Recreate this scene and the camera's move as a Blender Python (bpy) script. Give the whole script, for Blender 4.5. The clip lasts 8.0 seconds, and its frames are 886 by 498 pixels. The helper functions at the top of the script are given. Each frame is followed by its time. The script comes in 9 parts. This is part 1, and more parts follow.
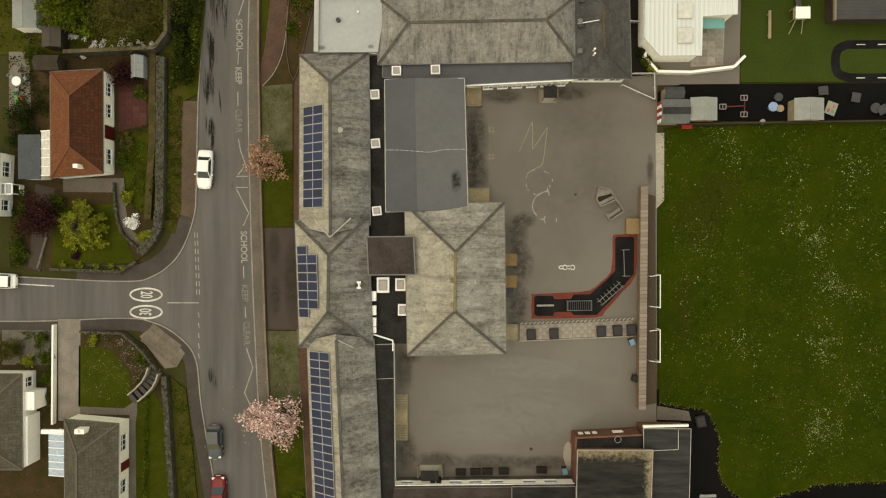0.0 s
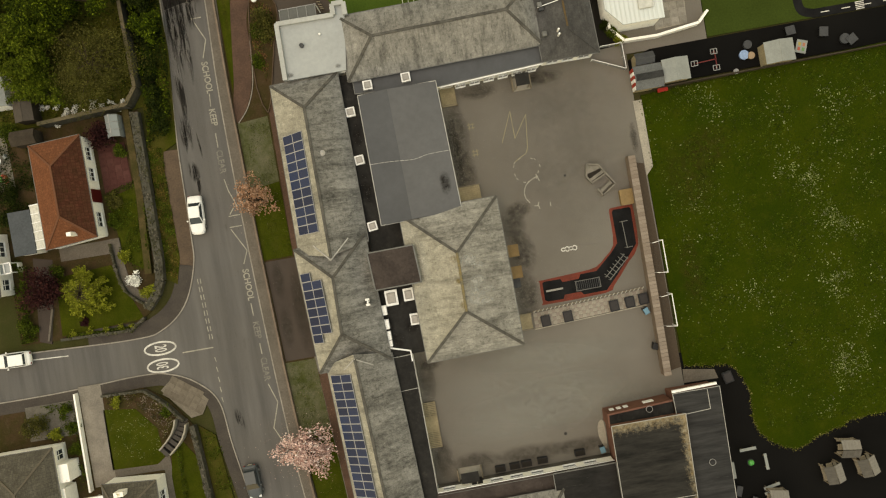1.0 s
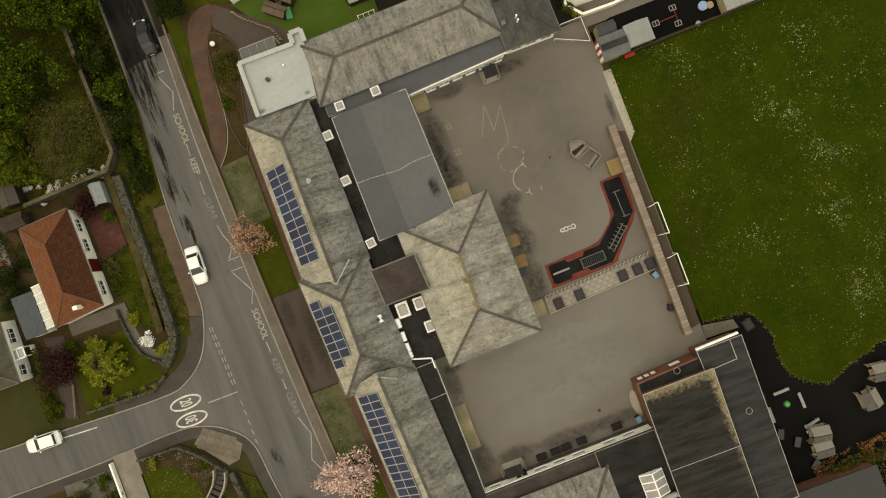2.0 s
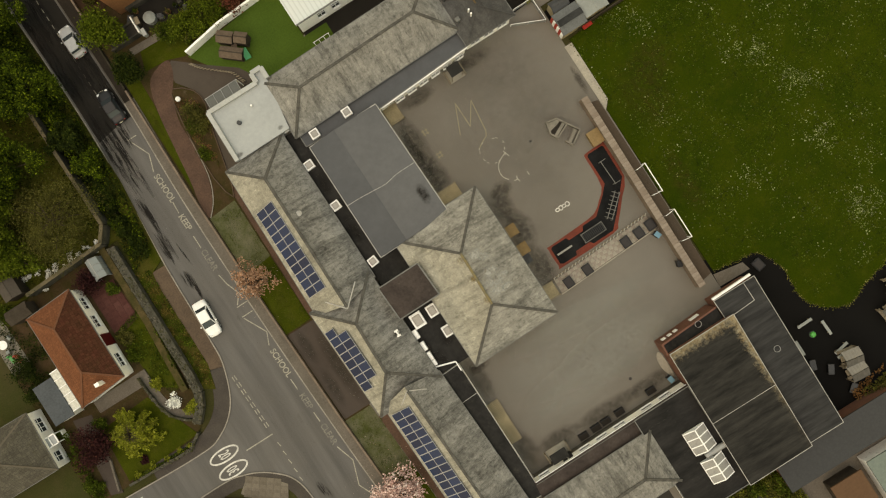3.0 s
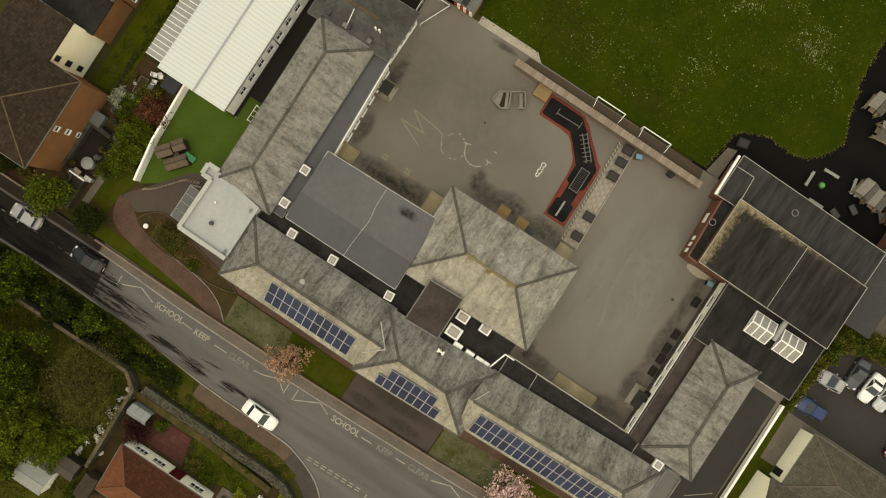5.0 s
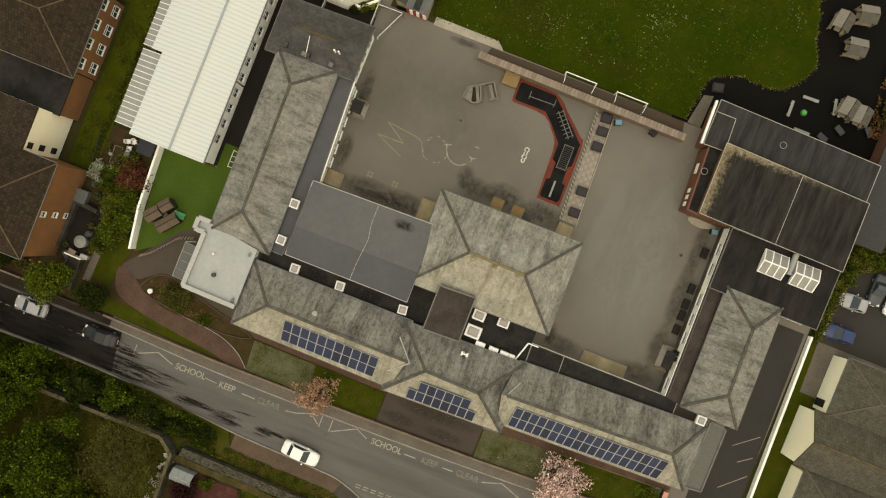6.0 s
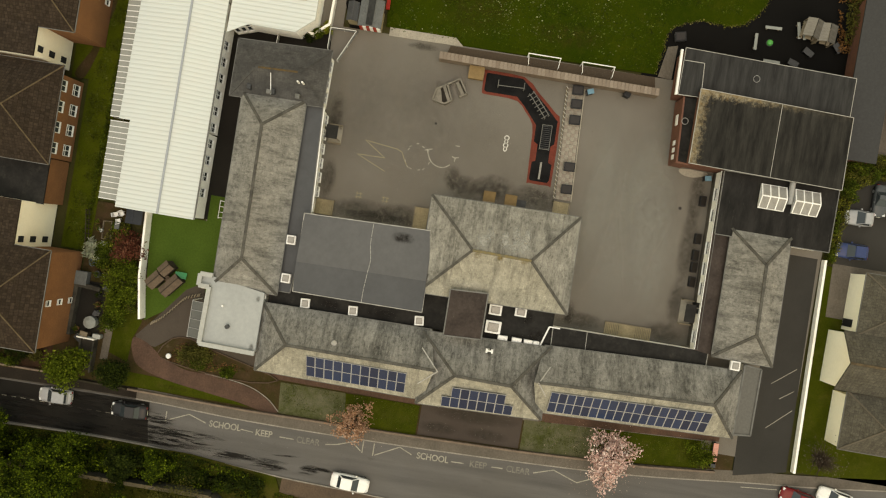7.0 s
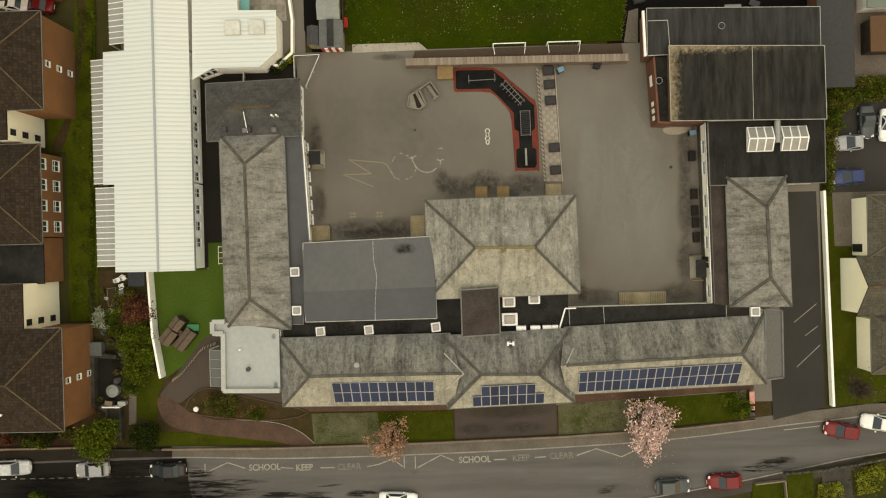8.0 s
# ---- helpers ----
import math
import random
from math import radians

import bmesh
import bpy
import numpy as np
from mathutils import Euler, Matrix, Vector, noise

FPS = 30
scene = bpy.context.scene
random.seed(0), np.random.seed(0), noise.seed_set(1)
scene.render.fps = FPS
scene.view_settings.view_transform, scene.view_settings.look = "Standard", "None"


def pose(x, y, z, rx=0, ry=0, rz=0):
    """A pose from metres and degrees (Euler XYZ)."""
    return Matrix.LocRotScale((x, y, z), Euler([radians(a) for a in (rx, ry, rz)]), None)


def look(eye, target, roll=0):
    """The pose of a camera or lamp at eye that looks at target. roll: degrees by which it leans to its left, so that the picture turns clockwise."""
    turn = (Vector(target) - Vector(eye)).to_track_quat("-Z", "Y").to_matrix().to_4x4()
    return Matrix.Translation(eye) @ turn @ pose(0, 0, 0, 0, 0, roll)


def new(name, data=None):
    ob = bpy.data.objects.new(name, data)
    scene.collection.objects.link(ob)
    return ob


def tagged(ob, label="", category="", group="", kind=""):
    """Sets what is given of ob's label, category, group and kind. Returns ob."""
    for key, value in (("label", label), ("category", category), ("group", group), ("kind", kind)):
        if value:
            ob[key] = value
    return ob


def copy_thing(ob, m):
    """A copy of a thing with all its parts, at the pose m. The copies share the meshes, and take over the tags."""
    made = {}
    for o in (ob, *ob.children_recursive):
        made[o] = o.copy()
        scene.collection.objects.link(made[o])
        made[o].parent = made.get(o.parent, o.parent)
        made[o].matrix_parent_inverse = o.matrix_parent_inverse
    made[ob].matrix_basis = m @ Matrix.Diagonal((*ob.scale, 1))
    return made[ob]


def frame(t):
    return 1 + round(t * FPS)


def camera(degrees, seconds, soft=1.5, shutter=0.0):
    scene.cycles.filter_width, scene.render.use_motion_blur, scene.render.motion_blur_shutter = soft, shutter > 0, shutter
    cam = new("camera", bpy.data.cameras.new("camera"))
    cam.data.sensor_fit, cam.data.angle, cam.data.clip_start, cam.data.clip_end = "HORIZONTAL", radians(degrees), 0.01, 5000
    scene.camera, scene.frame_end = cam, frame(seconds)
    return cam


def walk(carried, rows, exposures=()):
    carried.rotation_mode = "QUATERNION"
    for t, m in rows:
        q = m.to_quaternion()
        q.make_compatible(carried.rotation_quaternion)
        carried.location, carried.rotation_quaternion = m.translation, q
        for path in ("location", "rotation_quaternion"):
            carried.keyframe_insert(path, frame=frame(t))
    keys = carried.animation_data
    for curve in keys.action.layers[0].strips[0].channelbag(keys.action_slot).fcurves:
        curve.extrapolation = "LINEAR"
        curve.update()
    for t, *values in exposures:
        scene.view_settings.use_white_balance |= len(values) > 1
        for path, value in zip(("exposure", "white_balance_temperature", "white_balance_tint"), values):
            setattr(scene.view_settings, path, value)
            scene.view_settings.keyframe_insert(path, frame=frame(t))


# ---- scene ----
# ---- camera: a drone hovers and turns on the spot, looking straight down ----
LEAN, TIP = -0.488, 1.267
PATH = [
    (0.0, 0.000, 0.000, 84.20, 0.0),
    (0.5, 0.017, 0.019, 84.28, -5.04),
    (1.0, 0.033, 0.038, 84.35, -10.02),
    (1.5, 0.050, 0.057, 84.43, -15.27),
    (3.0, 0.099, 0.113, 84.66, -32.60),
    (3.5, 0.116, 0.140, 84.72, -38.58),
    (4.0, 0.126, 0.202, 84.71, -44.60),
    (4.5, 0.136, 0.273, 84.68, -50.50),
    (6.0, 0.167, 0.484, 84.60, -68.20),
    (6.5, 0.177, 0.555, 84.58, -74.20),
    (7.0, 0.187, 0.625, 84.55, -80.45),
    (7.5, 0.197, 0.696, 84.52, -86.90),
    (8.0, 0.208, 0.766, 84.495, -91.36),
]
cam = camera(63.0, 8.0, soft=1.15)
walk(cam, [(t, pose(x, y, z, LEAN, TIP, yaw)) for t, x, y, z, yaw in PATH], [(0.0, 0.76, 8800, 16), (8.0, 0.76, 8800, 16)])

# ---- light: an overcast sky, a little brighter in the west ----
world = bpy.data.worlds.new("sky")
scene.world = world
world.use_nodes = True
wn = world.node_tree.nodes
sky = wn.new("ShaderNodeTexSky")
sky.sky_type = "NISHITA"
sky.sun_disc = False
sky.sun_elevation = radians(78)
sky.sun_rotation = radians(259)
sky.air_density, sky.dust_density, sky.ozone_density = 3.5, 1.5, 0.3
wn["Background"].inputs["Strength"].default_value = 0.115
world.node_tree.links.new(sky.outputs["Color"], wn["Background"].inputs["Color"])
sun = new("sun", bpy.data.lights.new("sun", "SUN"))
sun.data.energy, sun.data.angle, sun.data.color = 0.5, radians(60), (1.0, 0.95, 0.87)
sun.matrix_world = look((-32, -6, 80), (0, 0, 0))

# ---- materials ----
def rgb(c):
    """A surface colour; all but the pale paints are darkened to steepen contrast."""
    dull = 0.76 if max(c[:3]) < 0.55 else 1.0
    return (c[0] * dull, c[1] * dull, c[2] * dull, 1.0)


class Mat:
    """A small builder for node materials in metres."""

    def __init__(self, name, rough=0.85, metal=0.0):
        self.m = bpy.data.materials.new(name)
        self.m.use_nodes = True
        self.t = self.m.node_tree
        self.b = self.t.nodes["Principled BSDF"]
        self.b.inputs["Roughness"].default_value = rough
        self.b.inputs["Metallic"].default_value = metal
        if rough >= 0.45:
            self.b.inputs["Specular IOR Level"].default_value = 0.06 if rough > 0.6 else 0.14
        self.co = self.t.nodes.new("ShaderNodeTexCoord").outputs["Object"]

    def link(self, a, b):
        self.t.links.new(a, b)

    def noise(self, scale, detail=4.0, stretch=(1, 1, 1), rough=0.6, turn=0.0):
        mp = self.t.nodes.new("ShaderNodeMapping")
        mp.inputs["Scale"].default_value = stretch
        mp.inputs["Rotation"].default_value = (0, 0, turn)
        self.link(self.co, mp.inputs["Vector"])
        n = self.t.nodes.new("ShaderNodeTexNoise")
        n.inputs["Scale"].default_value = scale
        n.inputs["Detail"].default_value = detail
        n.inputs["Roughness"].default_value = rough
        self.link(mp.outputs[0], n.inputs["Vector"])
        return n.outputs["Fac"]

    def waves(self, scale, axis="X", turn=0.0, distort=0.0):
        mp = self.t.nodes.new("ShaderNodeMapping")
        mp.inputs["Rotation"].default_value = (0, 0, turn)
        self.link(self.co, mp.inputs["Vector"])
        n = self.t.nodes.new("ShaderNodeTexWave")
        n.bands_direction = axis
        n.inputs["Scale"].default_value = scale
        n.inputs["Distortion"].default_value = distort
        self.link(mp.outputs[0], n.inputs["Vector"])
        return n.outputs["Fac"]

    def ramp(self, fac, lo, hi, a=0.0, b=1.0):
        n = self.t.nodes.new("ShaderNodeMapRange")
        n.inputs["From Min"].default_value, n.inputs["From Max"].default_value = lo, hi
        n.inputs["To Min"].default_value, n.inputs["To Max"].default_value = a, b
        self.link(fac, n.inputs["Value"])
        return n.outputs["Result"]

    def mix(self, fac, a, b, mode="MIX"):
        n = self.t.nodes.new("ShaderNodeMix")
        n.data_type, n.blend_type = "RGBA", mode
        for k, v in ((0, fac), (6, a), (7, b)):
            if isinstance(v, (tuple, list)):
                n.inputs[k].default_value = rgb(v)
            elif isinstance(v, (int, float)):
                n.inputs[k].default_value = v
            else:
                self.link(v, n.inputs[k])
        return n.outputs[2]

    def times(self, a, b):
        n = self.t.nodes.new("ShaderNodeMath")
        n.operation = "MULTIPLY"
        for k, v in ((0, a), (1, b)):
            if isinstance(v, (int, float)):
                n.inputs[k].default_value = v
            else:
                self.link(v, n.inputs[k])
        return n.outputs[0]

    def chance(self):
        return self.t.nodes.new("ShaderNodeObjectInfo").outputs["Random"]

    def island(self):
        return self.t.nodes.new("ShaderNodeNewGeometry").outputs["Random Per Island"]

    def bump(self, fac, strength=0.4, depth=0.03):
        n = self.t.nodes.new("ShaderNodeBump")
        n.inputs["Strength"].default_value = strength
        n.inputs["Distance"].default_value = depth
        self.link(fac, n.inputs["Height"])
        self.link(n.outputs[0], self.b.inputs["Normal"])

    def done(self, colour):
        if isinstance(colour, tuple):
            self.b.inputs["Base Color"].default_value = rgb(colour)
        else:
            self.link(colour, self.b.inputs["Base Color"])
        return self.m


def mottled(name, a, b, big=0.35, small=4.0, rough=0.85, metal=0.0, spots=None, amount=0.5, bump=0.3, stretch=(1, 1, 1), grain=0.21):
    """Two tones at a large and a small scale, with optional stains of a third colour."""
    m = Mat(name, rough, metal)
    n1, n2 = m.noise(big, 5, stretch), m.noise(small, 6, stretch, 0.7)
    c = m.mix(m.ramp(n1, 0.35, 0.65), a, b)
    g = m.ramp(n2, 0.3, 0.7, 1 - grain, 1 + grain)
    c = m.mix(1.0, c, g, "MULTIPLY")
    if spots:
        s = m.ramp(m.noise(big * 2.7, 8, stretch, 0.75), 0.62 - amount * 0.2, 0.72, 0, 1)
        c = m.mix(m.times(s, 0.8), c, spots)
    if bump:
        m.bump(n2, bump)
    return m.done(c)


def slate_roof(name, axis, base, pale, dark, moss):
    """Weathered cement slates: bleached patches, black algae in broken streaks down the slope. axis: the way down the slope."""
    m = Mat(name, 0.9)
    run = (0.3, 1, 0.3) if axis == "x" else (1, 0.3, 0.3)
    streak = m.noise(1.3, 9, run, 0.78)
    speck = m.noise(3.4, 7, (0.55, 1, 0.6) if axis == "x" else (1, 0.55, 0.6), 0.8)
    blot = m.noise(0.4, 7, rough=0.72)
    fine = m.noise(9, 8, rough=0.85)
    c = m.mix(m.ramp(blot, 0.4, 0.62), base, pale)
    c = m.mix(m.times(m.ramp(streak, 0.50 - moss, 0.66 - moss), 0.55), c, dark)
    c = m.mix(m.times(m.ramp(speck, 0.53 - moss, 0.62 - moss), m.ramp(blot, 0.36, 0.6, 0.72, 0.3)), c, dark)
    lane = (0.1, 1, 0.1) if axis == "x" else (1, 0.1, 0.1)
    c = m.mix(m.times(m.ramp(m.noise(0.9, 6, lane, 0.75), 0.50 - moss, 0.64 - moss), m.ramp(blot, 0.35, 0.62, 0.62, 0.3)), c, dark)
    c = m.mix(m.ramp(m.noise(1.5, 5, lane, 0.7), 0.56, 0.7, 0, 0.35), c, (pale[0] * 1.2, pale[1] * 1.2, pale[2] * 1.18))
    c = m.mix(m.ramp(m.noise(2.2, 7, run, 0.8), 0.56, 0.7, 0, 0.6), c, (pale[0] * 1.35, pale[1] * 1.35, pale[2] * 1.33))
    slates = m.t.nodes.new("ShaderNodeTexBrick")
    turn = m.t.nodes.new("ShaderNodeMapping")
    turn.inputs["Rotation"].default_value = (0, 0, math.pi / 2 if axis == "x" else 0.0)
    m.link(m.co, turn.inputs["Vector"])
    m.link(turn.outputs[0], slates.inputs["Vector"])
    slates.inputs["Scale"].default_value = 1.0
    slates.inputs["Brick Width"].default_value, slates.inputs["Row Height"].default_value = 0.32, 0.26
    slates.inputs["Mortar Size"].default_value = 0.012
    for key, v in (("Color1", 0.62), ("Color2", 1.32), ("Mortar", 0.5)):
        slates.inputs[key].default_value = (v, v, v, 1)
    c = m.mix(0.28, c, slates.outputs["Color"], "MULTIPLY")
    c = m.mix(1.0, c, m.ramp(fine, 0.3, 0.7, 0.72, 1.32), "MULTIPLY")
    m.bump(fine, 0.5, 0.03)
    return m.done(c)


def tiled_roof(name, a, b, moss, axis="x", vary=0.65):
    """Interlocking tiles in courses, each a little different in tone, with moss. axis: the way down the main slopes."""
    m = Mat(name, 0.88)
    fine = m.noise(6, 6, rough=0.75)
    c = m.mix(m.ramp(m.noise(0.7, 7, rough=0.75), 0.38, 0.62), a, b)
    c = m.mix(m.ramp(m.noise(1.6, 8, rough=0.8), 0.56, 0.7, 0, 0.75), c, moss)
    tiles = m.t.nodes.new("ShaderNodeTexBrick")
    turn = m.t.nodes.new("ShaderNodeMapping")
    turn.inputs["Rotation"].default_value = (0, 0, math.pi / 2 if axis == "x" else 0.0)
    m.link(m.co, turn.inputs["Vector"])
    m.link(turn.outputs[0], tiles.inputs["Vector"])
    tiles.offset = 0.0
    tiles.inputs["Scale"].default_value = 1.0
    tiles.inputs["Brick Width"].default_value, tiles.inputs["Row Height"].default_value = 0.36, 0.34
    tiles.inputs["Mortar Size"].default_value, tiles.inputs["Mortar Smooth"].default_value = 0.03, 0.6
    for key, v in (("Color1", 0.6), ("Color2", 1.35), ("Mortar", 0.42)):
        tiles.inputs[key].default_value = (v, v, v, 1)
    c = m.mix(vary, c, tiles.outputs["Color"], "MULTIPLY")
    c = m.mix(1.0, c, m.ramp(fine, 0.3, 0.7, 0.65, 1.4), "MULTIPLY")
    m.bump(fine, 0.5, 0.03)
    return m.done(c)


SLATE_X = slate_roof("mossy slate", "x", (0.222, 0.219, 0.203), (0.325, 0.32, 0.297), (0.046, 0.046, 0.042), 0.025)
# paler, less streaked slate, used on the west slopes
SLATE_PALE = slate_roof("pale slate", "x", (0.3136, 0.2979, 0.2442), (0.4312, 0.411, 0.3394), (0.1232, 0.1176, 0.09856), -0.01)
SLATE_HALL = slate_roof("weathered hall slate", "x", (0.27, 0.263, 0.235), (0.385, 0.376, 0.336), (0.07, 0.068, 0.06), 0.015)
SLATE_Y = slate_roof("weathered slate, north and south", "y", (0.232, 0.227, 0.208), (0.335, 0.327, 0.30), (0.06, 0.059, 0.054), 0.01)
HIP = mottled("hip and ridge mortar", (0.075, 0.072, 0.065), (0.13, 0.125, 0.11), 1.5, 9)
DARK_SLATE = slate_roof("dark slate", "y", (0.074, 0.073, 0.071), (0.104, 0.102, 0.098), (0.034, 0.034, 0.033), -0.02)
LEAD = mottled("white flashing", (0.50, 0.49, 0.46), (0.36, 0.355, 0.33), 1, 8)
FELT_GREY = mottled("grey roofing membrane", (0.07983, 0.08316, 0.08835), (0.1008, 0.1055, 0.1121), 0.09, 1.2, 0.6, bump=0.05, grain=0.08)
FELT_NEW = mottled("newer grey membrane", (0.112, 0.114, 0.118), (0.13, 0.132, 0.136), 0.12, 1.4, 0.6, bump=0.05, grain=0.08)
FELT_DARK = mottled("dark roofing felt", (0.0176, 0.0172, 0.0164), (0.0368, 0.0352, 0.0328), 0.35, 3, 0.75, spots=(0.06, 0.056, 0.048), amount=0.35)
FELT_BROWN = mottled("brown roofing felt", (0.050, 0.040, 0.036), (0.078, 0.062, 0.055), 0.5, 3, 0.85, spots=(0.13, 0.11, 0.085), amount=0.1)
FELT_PALE = mottled("pale roof coating", (0.44, 0.46, 0.455), (0.40, 0.42, 0.415), 0.3, 2.0, 0.62, bump=0.03, grain=0.07)
PARAPET = mottled("painted parapet", (0.50, 0.51, 0.49), (0.42, 0.43, 0.41), 0.6, 4, grain=0.1)
RENDER_WHITE = mottled("white render", (0.90, 0.88, 0.82), (0.83, 0.81, 0.755), 0.5, 4, 0.8, spots=(0.45, 0.43, 0.38), amount=0.15, grain=0.1)
CREAM = mottled("cream render", (0.95, 0.90, 0.74), (0.92, 0.87, 0.715), 0.5, 4, 0.85, grain=0.04)
UPVC = mottled("white window frame", (0.78, 0.78, 0.76), (0.70, 0.70, 0.68), 1, 6, 0.4, bump=0)
BRICK_ORANGE = mottled("orange brick", (0.30, 0.142, 0.07), (0.25, 0.12, 0.062), 0.6, 9, 0.9)
BRICK_RED = mottled("red brick", (0.21, 0.10, 0.072), (0.16, 0.08, 0.06), 0.8, 9, 0.9)
BRICK_WALL = mottled("weathered brick coping", (0.25, 0.19, 0.145), (0.185, 0.14, 0.11), 0.8, 7, 0.9, spots=(0.10, 0.083, 0.066), amount=0.2)
STONE = mottled("garden stone wall", (0.105, 0.098, 0.08), (0.06, 0.058, 0.042), 1.2, 6, 0.95, spots=(0.19, 0.175, 0.145), amount=0.2, bump=0.8)
TIMBER = mottled("weathered timber", (0.30, 0.25, 0.18), (0.22, 0.18, 0.13), 1, 7, 0.85, stretch=(1, 6, 1))
TIMBER_PALE = mottled("pale decking timber", (0.40, 0.33, 0.21), (0.30, 0.25, 0.16), 1, 7, 0.85)
TIMBER_DARK = mottled("dark stained timber", (0.075, 0.06, 0.045), (0.05, 0.04, 0.03), 1, 7, 0.8)
CRATE = mottled("new plywood", (0.29, 0.195, 0.095), (0.23, 0.155, 0.078), 1, 7, 0.8)
CONCRETE = mottled("pale concrete", (0.42, 0.38, 0.31), (0.34, 0.31, 0.26), 0.6, 5, 0.9)
PAVING = mottled("worn paving", (0.17, 0.146, 0.12), (0.132, 0.114, 0.094), 0.4, 5, 0.9, spots=(0.075, 0.065, 0.053), amount=0.25)
PAVING_RED = mottled("red brown path", (0.125, 0.074, 0.053), (0.09, 0.055, 0.041), 0.5, 5, 0.9)
KERB = mottled("kerb stone", (0.36, 0.325, 0.28), (0.25, 0.225, 0.192), 0.5, 5, 0.9, spots=(0.13, 0.117, 0.10), amount=0.25)
ROADPAINT = mottled("worn road paint", (0.42, 0.39, 0.32), (0.30, 0.28, 0.235), 1.3, 9, 0.8, spots=(0.13, 0.125, 0.115), amount=0.35, bump=0)
ROADPAINT_FAINT = mottled("nearly lost road paint", (0.27, 0.252, 0.215), (0.17, 0.16, 0.142), 1.6, 9, 0.85, spots=(0.125, 0.117, 0.107), amount=0.65, bump=0)
ROADPAINT_NEW = mottled("white road paint", (0.62, 0.60, 0.55), (0.52, 0.50, 0.46), 1.3, 9, 0.8, bump=0)
CHALK = mottled("chalk line", (0.44, 0.41, 0.35), (0.30, 0.28, 0.24), 3.0, 11, 0.95, bump=0)
CHALK_YELLOW = mottled("yellow chalk line", (0.36, 0.31, 0.19), (0.26, 0.23, 0.16), 3.0, 11, 0.95, bump=0)
RUBBER_BLACK = mottled("black rubber surface", (0.010, 0.010, 0.0105), (0.019, 0.019, 0.019), 0.5, 6, 0.85)
RUBBER_RED = mottled("red rubber edging", (0.21, 0.05, 0.034), (0.15, 0.042, 0.03), 0.8, 6, 0.85)
TURF_FALSE = mottled("artificial turf", (0.066, 0.112, 0.018), (0.055, 0.097, 0.015), 0.3, 5, 0.95)
TURF_DEEP = mottled("deep green artificial turf", (0.044, 0.066, 0.012), (0.038, 0.057, 0.010), 0.3, 5, 0.95)
SOIL = mottled("garden soil and moss", (0.070, 0.043, 0.023), (0.042, 0.036, 0.011), 0.6, 5, 0.95, spots=(0.12, 0.088, 0.058), amount=0.3, bump=0.8)
TARMAC_PATH = mottled("dark footway tarmac", (0.085, 0.073, 0.062), (0.065, 0.056, 0.05), 0.5, 6, 0.9, spots=(0.11, 0.095, 0.08), amount=0.3)
BARK = mottled("bark", (0.075, 0.055, 0.04), (0.05, 0.038, 0.028), 2, 10, 0.95, bump=0.7)
STEEL = mottled("galvanised steel", (0.40, 0.40, 0.39), (0.31, 0.31, 0.30), 1, 8, 0.5, 0.3, bump=0)
WHITE_METAL = mottled("white painted metal", (0.78, 0.78, 0.76), (0.70, 0.70, 0.68), 1, 8, 0.5, bump=0)
BLACK_PLASTIC = mottled("black plastic", (0.02, 0.02, 0.022), (0.032, 0.032, 0.034), 1, 8, 0.5, bump=0)
GREY_PLASTIC = mottled("grey plastic", (0.055, 0.057, 0.06), (0.075, 0.077, 0.08), 1, 8, 0.5, bump=0)
ROOF_GREY = mottled("grey shed felt", (0.125, 0.132, 0.132), (0.16, 0.168, 0.165), 1, 6, 0.85)
ROOF_PALE = mottled("pale shed roof", (0.315, 0.335, 0.315), (0.265, 0.282, 0.265), 1, 6, 0.8, grain=0.1)
ROOF_BLUE = mottled("blue grey sheet roof", (0.092, 0.102, 0.11), (0.078, 0.088, 0.095), 0.5, 4, 0.7)
RED_TILE = tiled_roof("red clay tiles", (0.20, 0.078, 0.04), (0.175, 0.07, 0.036), (0.11, 0.058, 0.026), vary=0.3)
RED_MOSSY = tiled_roof("mossy red tiles", (0.098, 0.035, 0.022), (0.075, 0.033, 0.019), (0.06, 0.044, 0.015), vary=0.5)
BROWN_TILE = tiled_roof("brown concrete tiles", (0.050, 0.036, 0.026), (0.038, 0.028, 0.021), (0.042, 0.036, 0.020))
GREY_TILE = tiled_roof("grey brown tiles", (0.115, 0.107, 0.085), (0.085, 0.078, 0.062), (0.075, 0.07, 0.035), vary=0.35)
RUST_ROOF = None


def asphalt(name, a, b, stains, puddle=0.0):
    m = Mat(name, 0.85)
    c = m.mix(m.ramp(m.noise(0.09, 4), 0.35, 0.65), a, b)
    c = m.mix(m.ramp(m.noise(0.45, 7, rough=0.75), 0.56, 0.76, 0, 0.45), c, stains)
    c = m.mix(1.0, c, m.ramp(m.noise(9, 6, rough=0.8), 0.3, 0.7, 0.86, 1.14), "MULTIPLY")
    m.bump(m.noise(30, 3), 0.2, 0.01)
    return m.done(c)


PLAYGROUND = asphalt("playground asphalt", (0.172, 0.155, 0.133), (0.208, 0.188, 0.162), (0.15, 0.134, 0.115))


